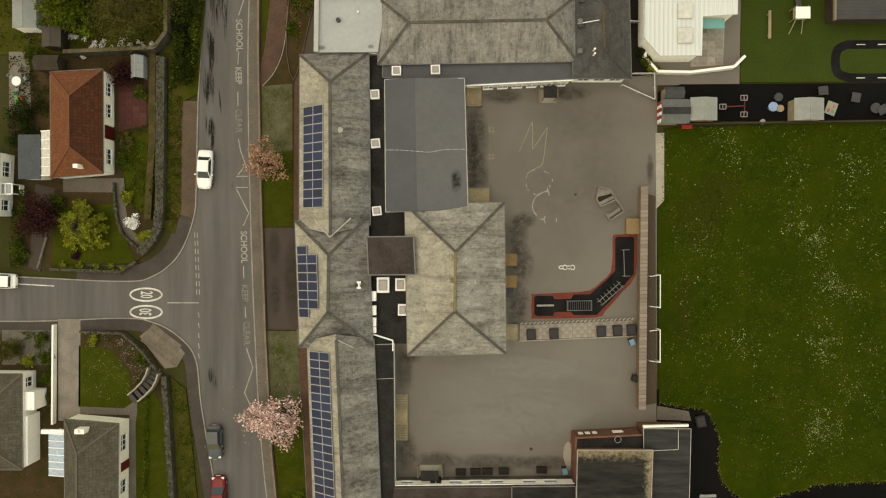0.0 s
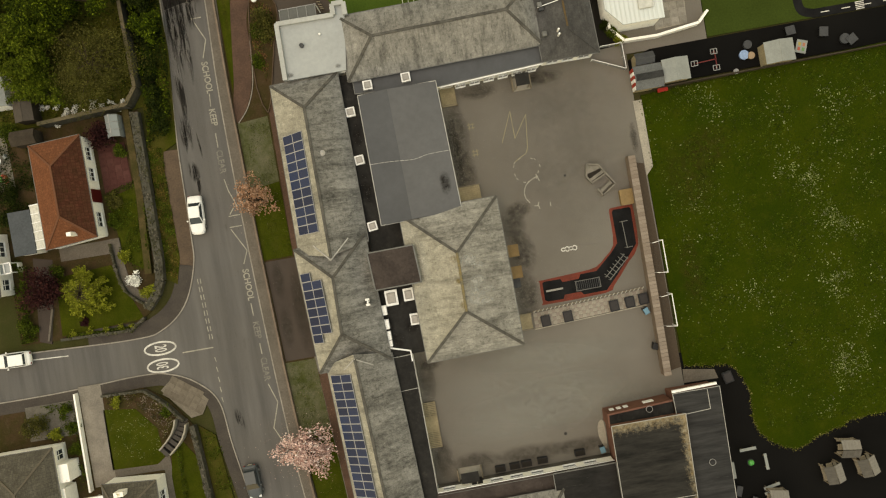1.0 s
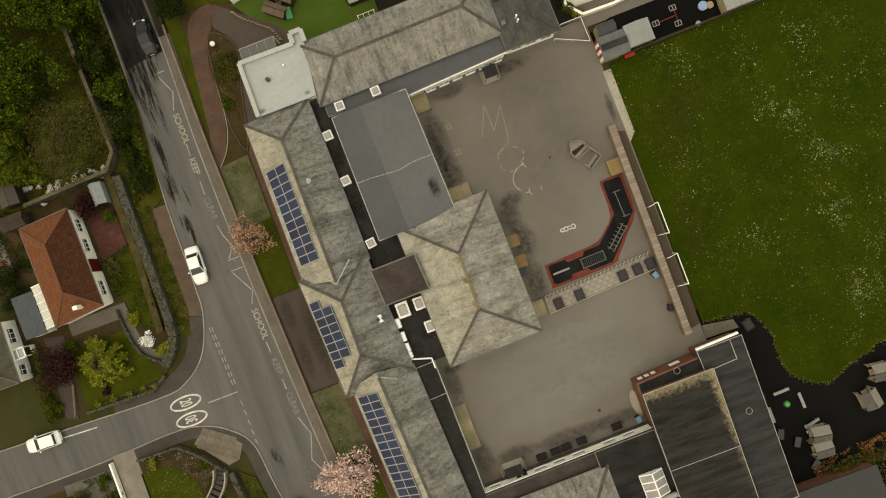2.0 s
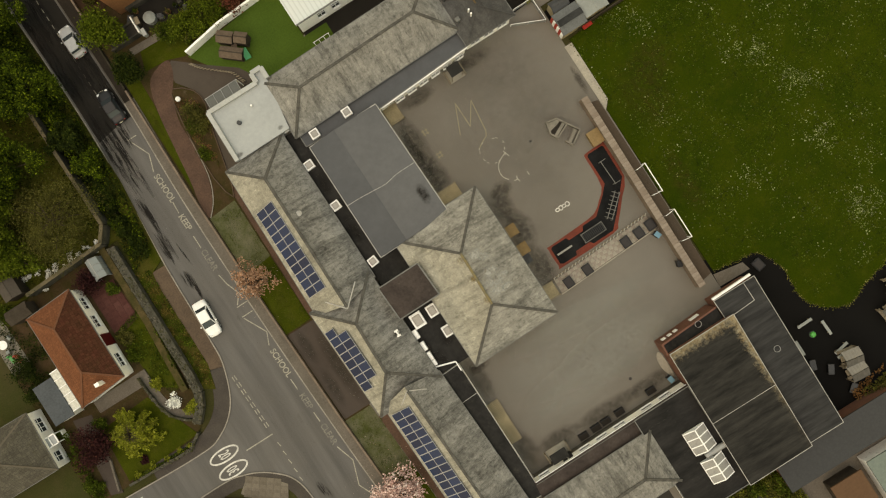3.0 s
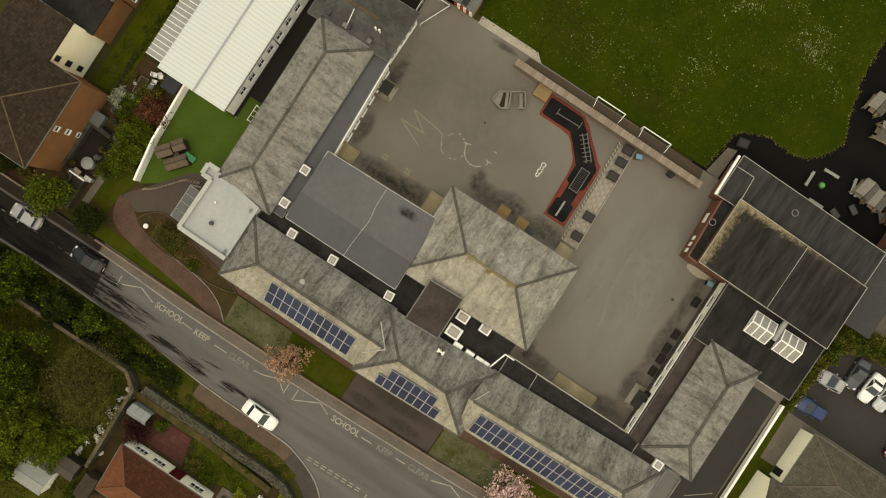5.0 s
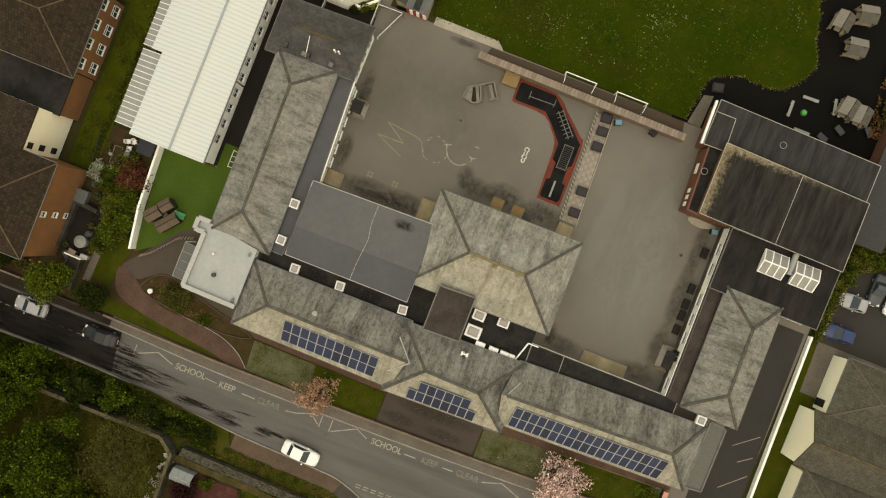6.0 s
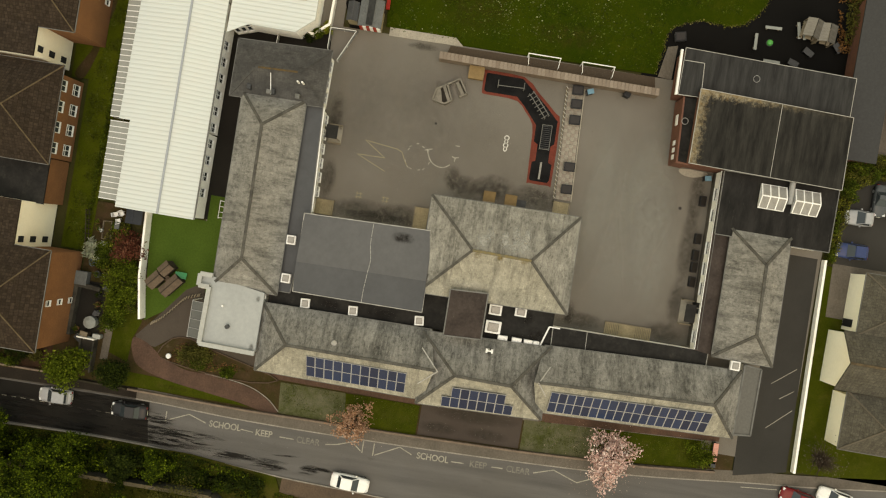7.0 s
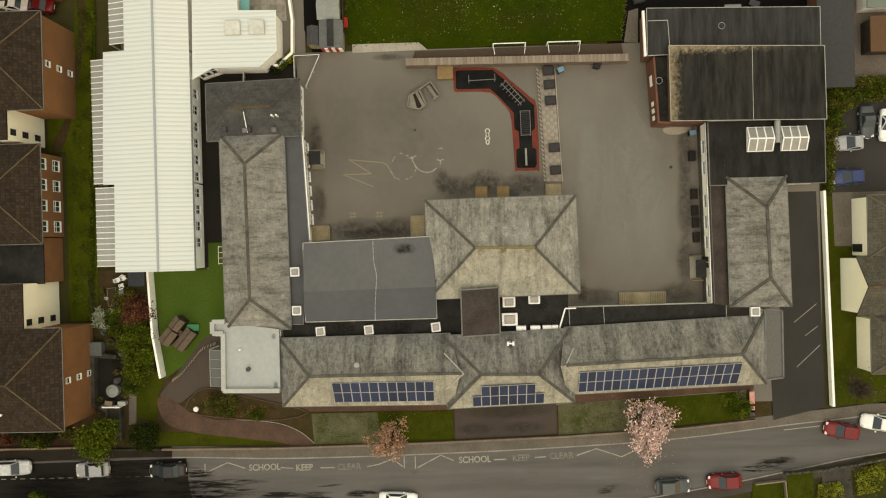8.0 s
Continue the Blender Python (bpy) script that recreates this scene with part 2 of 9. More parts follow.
def worn_road():
    m = Mat("road asphalt", 0.85)
    c = m.mix(m.ramp(m.noise(0.55, 6, (1, 0.07, 1), 0.65), 0.36, 0.66), (0.106, 0.101, 0.096), (0.165, 0.157, 0.149))
    c = m.mix(m.ramp(m.noise(0.12, 5), 0.4, 0.62, 0, 0.5), c, (0.135, 0.125, 0.112))
    c = m.mix(m.ramp(m.noise(0.8, 8, (1, 0.3, 1), 0.75), 0.60, 0.74, 0, 0.5), c, (0.075, 0.068, 0.062))
    c = m.mix(1.0, c, m.ramp(m.noise(10, 6, rough=0.8), 0.3, 0.7, 0.86, 1.14), "MULTIPLY")
    m.bump(m.noise(30, 3), 0.2, 0.01)
    return m.done(c)


ROAD = worn_road()
ROAD_DARK = asphalt("dark asphalt", (0.042, 0.040, 0.036), (0.054, 0.051, 0.046), (0.030, 0.028, 0.026))
BLACKTOP = asphalt("black safety surface", (0.0050, 0.0048, 0.0045), (0.0082, 0.0077, 0.0070), (0.012, 0.011, 0.0095))


def film(name, colour, strength=0.85, lo=0.38, hi=0.62, run=(1.0, 1.0, 1.0)):
    """A film that thins out towards its ragged edge."""
    m = Mat(name, 0.8)
    ln = m.t.nodes.new("ShaderNodeVectorMath")
    ln.operation = "LENGTH"
    m.link(m.co, ln.inputs[0])
    body = m.ramp(ln.outputs["Value"], 1.0, 0.45, 0, 1)
    geo = m.t.nodes.new("ShaderNodeNewGeometry")
    n = m.t.nodes.new("ShaderNodeTexNoise")
    n.inputs["Scale"].default_value, n.inputs["Detail"].default_value, n.inputs["Roughness"].default_value = 1.3, 9, 0.78
    along = m.t.nodes.new("ShaderNodeVectorMath")
    along.operation = "MULTIPLY"
    along.inputs[1].default_value = run
    m.link(geo.outputs["Position"], along.inputs[0])
    m.link(along.outputs["Vector"], n.inputs["Vector"])
    m.link(m.times(m.times(body, m.ramp(n.outputs["Fac"], lo, hi)), strength), m.b.inputs["Alpha"])
    return m.done(colour)


ALGAE = film("damp algae stain", (0.062, 0.054, 0.043), 0.62, 0.30, 0.66)
WET = film("dark wet streak", (0.030, 0.027, 0.024), 0.85, 0.36, 0.62)
TAR = film("narrow tar streak", (0.020, 0.018, 0.016), 0.9, 0.47, 0.55, (1.9, 0.16, 1.0))
BLEACH = film("pale run-off", (0.54, 0.54, 0.50), 0.72, 0.32, 0.58)
YELLOW_CRUST = film("yellow lichen", (0.27, 0.19, 0.06), 0.7, 0.36, 0.62)
DARK_FILM = film("broad dark film", (0.075, 0.066, 0.057), 0.12, 0.15, 0.8)
PALE_FILM = film("broad pale film", (0.33, 0.318, 0.28), 0.66, 0.15, 0.75)
EARTH_FILM = film("worn brown patch", (0.062, 0.052, 0.010), 0.45, 0.4, 0.62)


def rusty_roof():
    m = Mat("black felt roof with lichen", 0.8)
    streak = m.noise(0.9, 6, (0.25, 1.6, 1), 0.7)
    c = m.mix(m.ramp(streak, 0.36, 0.66), (0.016, 0.0155, 0.0145), (0.046, 0.044, 0.039))
    sep = m.t.nodes.new("ShaderNodeSeparateXYZ")
    m.link(m.co, sep.inputs[0])
    crust = m.mix(m.ramp(m.noise(2.2, 6, rough=0.7), 0.35, 0.65), (0.27, 0.185, 0.085), (0.40, 0.355, 0.26))
    fade = m.ramp(sep.outputs[1], -35.5, -29.0, 0.12, 1.0)
    for axis, lo, hi, part_way in ((0, 20.2, 21.2, m.times(fade, 0.95)), (1, -24.2, -22.8, 0.75)):
        near = m.ramp(sep.outputs[axis], lo - 0.7, hi, -0.22, 0.20)
        add = m.t.nodes.new("ShaderNodeMath")
        m.link(near, add.inputs[0])
        m.link(m.noise(2.4, 10, rough=0.85), add.inputs[1])
        c = m.mix(m.times(m.ramp(add.outputs[0], 0.48, 0.70), part_way), c, crust)
    c = m.mix(m.ramp(m.noise(1.1, 9, rough=0.8), 0.66, 0.76, 0, 0.4), c, (0.08, 0.065, 0.045))
    m.bump(streak, 0.3)
    return m.done(c)


RUST_ROOF = rusty_roof()
FELT_STREAK = mottled("streaked black felt", (0.026, 0.026, 0.026), (0.056, 0.056, 0.055), 0.8, 3.5, 0.75, spots=(0.085, 0.083, 0.078), amount=0.1, stretch=(0.16, 1.4, 1))
ROAD_BLACK = asphalt("near-black asphalt", (0.016, 0.0145, 0.0125), (0.027, 0.0245, 0.021), (0.011, 0.010, 0.0085))
BROWN_YARD = asphalt("brown tarmac", (0.066, 0.051, 0.043), (0.090, 0.072, 0.061), (0.040, 0.031, 0.026))


def lawn(name, a, b, c3, big=0.13):
    m = Mat(name, 0.95)
    c = m.mix(m.ramp(m.noise(big, 6, rough=0.65), 0.36, 0.64), a, b)
    c = m.mix(m.ramp(m.noise(0.6, 8, rough=0.75), 0.5, 0.74, 0, 0.65), c, c3)
    c = m.mix(m.ramp(m.noise(1.7, 7, rough=0.8), 0.58, 0.74, 0, 0.6), c, (a[0] * 0.5, a[1] * 0.55, a[2] * 0.5))
    f = m.noise(6.5, 8, rough=0.85)
    c = m.mix(1.0, c, m.ramp(f, 0.3, 0.7, 0.62, 1.36), "MULTIPLY")
    m.bump(f, 0.9, 0.06)
    return m.done(c)


FIELD = lawn("mown field grass", (0.020, 0.037, 0.0007), (0.032, 0.048, 0.001), (0.055, 0.062, 0.005))
LAWN = lawn("garden lawn", (0.038, 0.050, 0.003), (0.054, 0.065, 0.005), (0.086, 0.080, 0.016), 0.4)
LAWN_FRESH = lawn("fresh shaded lawn", (0.048, 0.064, 0.003), (0.066, 0.083, 0.005), (0.09, 0.092, 0.014), 0.4)
VERGE = lawn("rough verge grass", (0.040, 0.050, 0.004), (0.072, 0.066, 0.013), (0.095, 0.06, 0.022), 0.5)
MOSSY = lawn("thin mossy lawn", (0.135, 0.13, 0.08), (0.068, 0.078, 0.024), (0.17, 0.155, 0.105), 0.5)
ROUGH = lawn("rough ground", (0.045, 0.05, 0.014), (0.062, 0.055, 0.022), (0.08, 0.065, 0.03), 0.1)


def leafy(name, a, b, c3):
    m = Mat(name, 0.75)
    r = m.island()
    c = m.mix(m.ramp(r, 0.0, 0.8), a, b)
    c = m.mix(m.ramp(r, 0.8, 1.0), c, c3)
    c = m.mix(1.0, c, m.ramp(m.noise(0.9, 5, rough=0.6), 0.34, 0.66, 0.5, 1.55), "MULTIPLY")
    return m.done(c)


BANK_GREEN = leafy("lawn blades", (0.040, 0.056, 0.004), (0.062, 0.078, 0.008), (0.10, 0.105, 0.03))
LEAF_GREEN = leafy("green leaves", (0.024, 0.041, 0.003), (0.058, 0.082, 0.007), (0.12, 0.14, 0.02))
LEAF_WOOD = leafy("woodland leaves", (0.009, 0.018, 0.001), (0.046, 0.072, 0.003), (0.14, 0.178, 0.014))
LEAF_DARK = leafy("dark evergreen leaves", (0.0088, 0.016, 0.002), (0.0216, 0.032, 0.004), (0.04, 0.0528, 0.0072))
LEAF_OLIVE = leafy("olive twigs and young leaves", (0.050, 0.051, 0.010), (0.082, 0.078, 0.018), (0.115, 0.106, 0.03))
LEAF_YELLOW = leafy("yellow green leaves", (0.11, 0.125, 0.010), (0.20, 0.215, 0.022), (0.30, 0.30, 0.05))
LEAF_RED = leafy("copper red leaves", (0.065, 0.017, 0.010), (0.13, 0.045, 0.025), (0.20, 0.10, 0.06))
LEAF_MAROON = leafy("dark maroon leaves", (0.022, 0.007, 0.008), (0.045, 0.014, 0.013), (0.07, 0.025, 0.02))
BLOSSOM = leafy("pink blossom", (0.36, 0.20, 0.17), (0.56, 0.39, 0.35), (0.74, 0.62, 0.56))
BLOSSOM_OLD = leafy("faded blossom and bronze leaves", (0.26, 0.13, 0.075), (0.38, 0.22, 0.14), (0.48, 0.33, 0.25))
WHITE_FLOWER = leafy("white flowers", (0.62, 0.62, 0.57), (0.72, 0.72, 0.67), (0.78, 0.78, 0.74))
LEAF_LIME = leafy("fresh spring leaves", (0.0374, 0.0572, 0.0033), (0.077, 0.1034, 0.0077), (0.143, 0.1705, 0.0198))
SILVER_LEAF = leafy("silver spiky leaves", (0.22, 0.25, 0.16), (0.34, 0.36, 0.26), (0.44, 0.45, 0.36))


def solar():
    m = Mat("solar glass", 0.18)
    m.b.inputs["Specular IOR Level"].default_value = 0.2
    a, b = m.waves(1.9, "X"), m.waves(1.9, "Y")
    c = m.mix(m.ramp(a, 0, 0.06, 0.5, 0), (0.016, 0.034, 0.082), (0.05, 0.068, 0.12))
    c = m.mix(m.ramp(b, 0, 0.06, 0.6, 0), c, (0.05, 0.070, 0.12))
    c = m.mix(1.0, c, m.ramp(m.chance(), 0, 1, 0.8, 1.25), "MULTIPLY")
    return m.done(c)


SOLAR = solar()


def glass(name, tint=(0.04, 0.05, 0.055)):
    m = Mat(name, 0.08)
    m.b.inputs["IOR"].default_value = 1.5
    return m.done(tint)


GLASS = glass("window glass")
GLASS_PALE = glass("greenhouse glass", (0.30, 0.33, 0.33))
ROOFLIGHT = mottled("milky rooflight", (0.33, 0.32, 0.29), (0.26, 0.25, 0.23), 1.5, 8, 0.4, bump=0)


def paint(name, c):
    m = Mat(name, 0.35)
    m.b.inputs["Coat Weight"].default_value = 0.12
    m.b.inputs["Specular IOR Level"].default_value = 0.22
    return m.done(m.mix(m.ramp(m.noise(3, 3), 0.3, 0.7), c, (c[0] * 0.85, c[1] * 0.85, c[2] * 0.85)))


def plain(name, c, rough=0.6):
    m = Mat(name, rough)
    return m.done(m.mix(m.ramp(m.noise(4, 5), 0.3, 0.7), c, (c[0] * 0.8, c[1] * 0.8, c[2] * 0.8)))


def ribbed(name, a, b, axis, step):
    """Profiled metal sheet whose ribs run across the given axis."""
    m = Mat(name, 0.5)
    w = m.waves(0.314 / step, axis)
    c = m.mix(m.ramp(m.noise(0.35, 6, rough=0.7), 0.4, 0.65), a, b)
    c = m.mix(m.ramp(w, 0.0, 0.3, 0.3, 0), c, (a[0] * 0.8, a[1] * 0.8, a[2] * 0.78))
    m.bump(w, 0.5, 0.04)
    return m.done(c)


SHEET_WHITE = ribbed("white profiled sheet", (0.55, 0.59, 0.575), (0.56, 0.585, 0.565), "X", 0.5)

# ---- builders ----
def mesh_of(bm, name, mat):
    me = bpy.data.meshes.new(name)
    bmesh.ops.recalc_face_normals(bm, faces=bm.faces)
    bm.to_mesh(me)
    bm.free()
    me.materials.append(mat)
    return me


def thing(name, x=0.0, y=0.0, z=0.0, turn=0.0, label="", category="", group="", kind=""):
    ob = new(name)
    ob.matrix_world = pose(x, y, z, 0, 0, turn)
    return tagged(ob, label, category, group, kind)


def part(name, bm, mat, parent, label=""):
    ob = new(name, mesh_of(bm, name, mat))
    ob.parent = parent
    return tagged(ob, label)


def lone(name, bm, mat, label="", category="", group="", kind="", x=0.0, y=0.0, z=0.0, turn=0.0):
    ob = new(name, mesh_of(bm, name, mat))
    ob.matrix_world = pose(x, y, z, 0, 0, turn)
    return tagged(ob, label, category, group, kind)


def add_box(bm, x0, x1, y0, y1, z0, z1, bevel=0.0, m=None):
    r = bmesh.ops.create_cube(bm, size=1.0)
    t = Matrix.Translation(((x0 + x1) / 2, (y0 + y1) / 2, (z0 + z1) / 2)) @ Matrix.Diagonal((x1 - x0, y1 - y0, z1 - z0, 1))
    bmesh.ops.transform(bm, matrix=(m @ t) if m else t, verts=r["verts"])
    if bevel:
        es = list({e for v in r["verts"] for e in v.link_edges})
        bmesh.ops.bevel(bm, geom=es, offset=bevel, segments=1, affect="EDGES")
    return bm


def box(x0, x1, y0, y1, z0, z1, bevel=0.0):
    return add_box(bmesh.new(), x0, x1, y0, y1, z0, z1, bevel)


def add_prism(bm, pts, z0, z1):
    lo = [bm.verts.new((p[0], p[1], z0)) for p in pts]
    hi = [bm.verts.new((p[0], p[1], z1)) for p in pts]
    n = len(pts)
    bm.faces.new(hi)
    bm.faces.new(lo[::-1])
    for i in range(n):
        j = (i + 1) % n
        bm.faces.new((lo[i], lo[j], hi[j], hi[i]))
    return bm


def prism(pts, z0, z1):
    return add_prism(bmesh.new(), pts, z0, z1)


def add_beam(bm, a, b, w, h, lift=0.0):
    """A bar of width w and height h between two points."""
    a, b = Vector(a), Vector(b)
    d = (b - a).normalized()
    side = d.cross(Vector((0, 0, 1)))
    side = (Vector((1, 0, 0)) if side.length < 1e-4 else side.normalized()) * (w / 2)
    up = side.cross(d).normalized() * (h / 2)
    if up.z < 0:
        up = -up
    o = up * lift
    ends = [[bm.verts.new(p + o + s * side + u * up) for s, u in ((-1, -1), (1, -1), (1, 1), (-1, 1))] for p in (a, b)]
    bm.faces.new(ends[0])
    bm.faces.new(ends[1][::-1])
    for i in range(4):
        j = (i + 1) % 4
        bm.faces.new((ends[0][i], ends[0][j], ends[1][j], ends[1][i]))
    return bm


def beam(a, b, w, h, lift=0.0):
    return add_beam(bmesh.new(), a, b, w, h, lift)


def add_tube(bm, a, b, r0, r1, n=6):
    a, b = Vector(a), Vector(b)
    d = (b - a).normalized()
    s = d.orthogonal().normalized()
    u = d.cross(s)
    rings = [[bm.verts.new(p + r * (math.cos(k * math.tau / n) * s + math.sin(k * math.tau / n) * u)) for k in range(n)] for p, r in ((a, r0), (b, r1))]
    for i in range(n):
        j = (i + 1) % n
        bm.faces.new((rings[0][i], rings[0][j], rings[1][j], rings[1][i]))
    bm.faces.new(rings[0])
    bm.faces.new(rings[1][::-1])
    return bm


def tube(a, b, r0, r1=None, n=8):
    return add_tube(bmesh.new(), a, b, r0, r0 if r1 is None else r1, n)


def smooth(pts, steps=6, closed=False):
    """A soft curve through the points."""
    n, out = len(pts), []
    for i in range(n if closed else n - 1):
        p = [pts[(i + k) % n] if closed else pts[min(max(i + k, 0), n - 1)] for k in (-1, 0, 1, 2)]
        for s in range(steps):
            t = s / steps
            out.append(tuple(0.5 * (2 * p[1][c] + (p[2][c] - p[0][c]) * t + (2 * p[0][c] - 5 * p[1][c] + 4 * p[2][c] - p[3][c]) * t * t + (3 * p[1][c] - p[0][c] - 3 * p[2][c] + p[3][c]) * t ** 3) for c in (0, 1)))
    if not closed:
        out.append(tuple(pts[-1][:2]))
    return out


def offset(line, d):
    """The line moved d to its left."""
    out = []
    for i, p in enumerate(line):
        a, b = Vector(line[max(i - 1, 0)][:2]), Vector(line[min(i + 1, len(line) - 1)][:2])
        t = (b - a).normalized()
        out.append((p[0] - t.y * d, p[1] + t.x * d))
    return out


def ribbon(line, d0, d1, z0, z1):
    """A strip along a line, from d0 to d1 on its left, as a solid."""
    a, b = offset(line, d0), offset(line, d1)
    bm = bmesh.new()
    rows = [[bm.verts.new((*p, z)) for p, z in ((q, z0), (q, z1), (r, z1), (r, z0))] for q, r in zip(a, b)]
    for u, v in zip(rows, rows[1:]):
        for k in range(4):
            m = (k + 1) % 4
            bm.faces.new((u[k], u[m], v[m], v[k]))
    bm.faces.new(rows[0])
    bm.faces.new(rows[-1][::-1])
    return bm


def inset(quad, d):
    c = Vector((sum(p[0] for p in quad) / 4, sum(p[1] for p in quad) / 4))
    out = []
    for i in range(4):
        p, a, b = Vector(quad[i]), Vector(quad[i - 1]), Vector(quad[(i + 1) % 4])
        out.append(tuple(p + ((a - p).normalized() + (b - p).normalized()) * d))
    return out


def patch(name, pts, mat, top, label, z0=-0.16, kind="structure", category="ground"):
    return lone(name, prism(pts, z0, top), mat, label, category, kind=kind)


def lerp(a, b, t):
    return tuple(a[i] + (b[i] - a[i]) * t for i in range(len(a)))


def pane_window(parent, a, b, z0, z1, out, frame_mat=None, pane_mat=None, bars=2):
    """A window set in a wall between a and b (plan points); out: unit vector off the wall."""
    fm, pm = frame_mat or UPVC, pane_mat or GLASS
    a, b, o = Vector((*a, 0)), Vector((*b, 0)), Vector((*out, 0))
    zl, zh = Vector((0, 0, z0)), Vector((0, 0, z1))
    w, u, v = 0.08, (b - a).normalized() * 0.08, Vector((0, 0, 0.08))
    rings = []
    bm = bmesh.new()
    for d in (0.0, 0.065):
        rings.append([[bm.verts.new(p + o * d) for p in r] for r in ((a + zl, b + zl, b + zh, a + zh), (a + zl + u + v, b + zl - u + v, b + zh - u - v, a + zh + u - v))])
    for i in range(4):
        j = (i + 1) % 4
        for r in rings:
            bm.faces.new((r[0][i], r[0][j], r[1][j], r[1][i]))
        for s in (0, 1):
            bm.faces.new((rings[0][s][i], rings[0][s][j], rings[1][s][j], rings[1][s][i]))
    fr = part("window", bm, fm, parent)
    for k in range(1, bars):
        p = a.lerp(b, k / bars) + o * 0.03
        part("mullion", beam(p + zl + v, p + zh - v, 0.07, 0.07), fm, fr)
    zt = zl.lerp(zh, 0.68) + o * 0.035
    part("transom", beam(a + u + zt, b - u + zt, 0.06, 0.06), fm, fr)
    q = [a + zl, b + zl, b + zh, a + zh]
    gm = bmesh.new()
    lo = [gm.verts.new(v + o * 0.005) for v in q]
    hi = [gm.verts.new(v + o * 0.025) for v in q]
    gm.faces.new(lo)
    gm.faces.new(hi[::-1])
    for i in range(4):
        gm.faces.new((lo[i], lo[(i + 1) % 4], hi[(i + 1) % 4], hi[i]))
    part("pane", gm, pm, fr)
    sm = add_beam(bmesh.new(), a + zl + o * 0.07 - Vector((0, 0, 0.06)), b + zl + o * 0.07 - Vector((0, 0, 0.06)), 0.16, 0.06)
    part("window_sill", sm, fm, fr)


def windows_along(parent, a, b, count, width, z0, z1, out, **kw):
    for k in range(count):
        t = (k + 0.5) / count
        L = (Vector(b) - Vector(a)).length
        h = width / 2 / L
        pane_window(parent, lerp(a, b, t - h), lerp(a, b, t + h), z0, z1, out, **kw)


def hip_roof(parent, quad, ends, ze, zr, mat, cap=HIP, thick=0.16, cap_w=0.3, gutter=True, caps=True, west=None, east=None):
    """A roof over four eave corners, taken round from the end that ends[0] belongs to; ends: the ridge's two plan points."""
    a, b, c, d = quad
    bm = bmesh.new()
    lo = [bm.verts.new((*p, ze - thick)) for p in quad]
    hi = [bm.verts.new((*p, ze)) for p in quad]
    r0, r1 = bm.verts.new((*ends[0], zr)), bm.verts.new((*ends[1], zr))
    bm.faces.new(lo[::-1])
    for i in range(4):
        bm.faces.new((lo[i], lo[(i + 1) % 4], hi[(i + 1) % 4], hi[i]))
    bm.faces.new((hi[0], hi[1], r0))
    bm.faces.new((hi[1], hi[2], r1, r0))
    bm.faces.new((hi[2], hi[3], r1))
    bm.faces.new((hi[3], hi[0], r0, r1))
    roof = part("roof", bm, mat, parent)
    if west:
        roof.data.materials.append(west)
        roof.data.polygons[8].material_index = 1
    if east:
        roof.data.materials.append(east)
        roof.data.polygons[6].material_index = len(roof.data.materials) - 1
    if caps:
        part("ridge_cap", beam((*ends[0], zr), (*ends[1], zr), cap_w, 0.12), cap, roof)
        for p, e in ((a, ends[0]), (b, ends[0]), (c, ends[1]), (d, ends[1])):
            part("hip_cap", beam((*p, ze + 0.02), (*e, zr), cap_w, 0.12), cap, roof)
    if gutter:
        for i in range(4):
            p, q = quad[i], quad[(i + 1) % 4]
            part("gutter", beam((*p, ze - 0.06), (*q, ze - 0.06), 0.14, 0.1), GUTTER, roof)
    return roof


def flat_roof(parent, pts, z, mat, rim=None, rim_w=0.18, rim_h=0.12, thick=0.25):
    roof = part("roof", prism(pts, z - thick, z), mat, parent)
    if rim:
        n = len(pts)
        for i in range(n):
            part("roof_edge", beam((*pts[i], z + rim_h / 2 - 0.05), (*pts[(i + 1) % n], z + rim_h / 2 - 0.05), rim_w, rim_h + 0.1), rim, roof)
    return roof


GUTTER = mottled("grey gutter", (0.20, 0.20, 0.19), (0.14, 0.14, 0.13), 1, 8, 0.6, bump=0)

# ---- ground, road and surfaces ----
PAVING_BROWN = mottled("brown footway", (0.135, 0.094, 0.066), (0.105, 0.075, 0.054), 0.4, 5, 0.9, spots=(0.06, 0.046, 0.034), amount=0.3)
DARK_FOOTWAY = mottled("dark brown footway", (0.03224, 0.026, 0.02028), (0.0234, 0.01924, 0.01508), 0.4, 5, 0.9)
bm = bmesh.new()
bmesh.ops.create_grid(bm, x_segments=8, y_segments=8, size=900)
lone("ground", bm, ROUGH, "rough grassy ground reaching the horizon", "ground", kind="structure", z=-0.16)

KERB_EAST = smooth([(-25.6, 160), (-25.0, 70), (-24.4, 38.9), (-24.75, 22), (-24.55, 5.5), (-24.0, -11), (-23.25, -24), (-21.85, -37), (-20.7, -48), (-17, -75), (-8, -140)], 6)
KERB_WEST_N = smooth([(-31, 160), (-30.2, 70), (-29.5, 40), (-29.8, 28.4), (-30.5, 16.6), (-30.75, 6.6), (-31.1, 2.8), (-32.9, -1.5), (-36.0, -4.0), (-40, -4.6), (-54.2, -4.0), (-90, -2.6), (-160, 0)], 6)
KERB_WEST_S = smooth([(-160, -6), (-90, -8.4), (-54.2, -9.2), (-40, -8.8), (-36, -9.3), (-33, -10.9), (-30.9, -13.6), (-30.2, -19.3), (-28.3, -30.6), (-26.8, -38.4), (-25.1, -48), (-21.6, -75), (-12, -140)], 6)
patch("road", KERB_EAST[::-1] + KERB_WEST_N + KERB_WEST_S, ROAD, -0.10, "worn grey asphalt road with side turning", category="road")
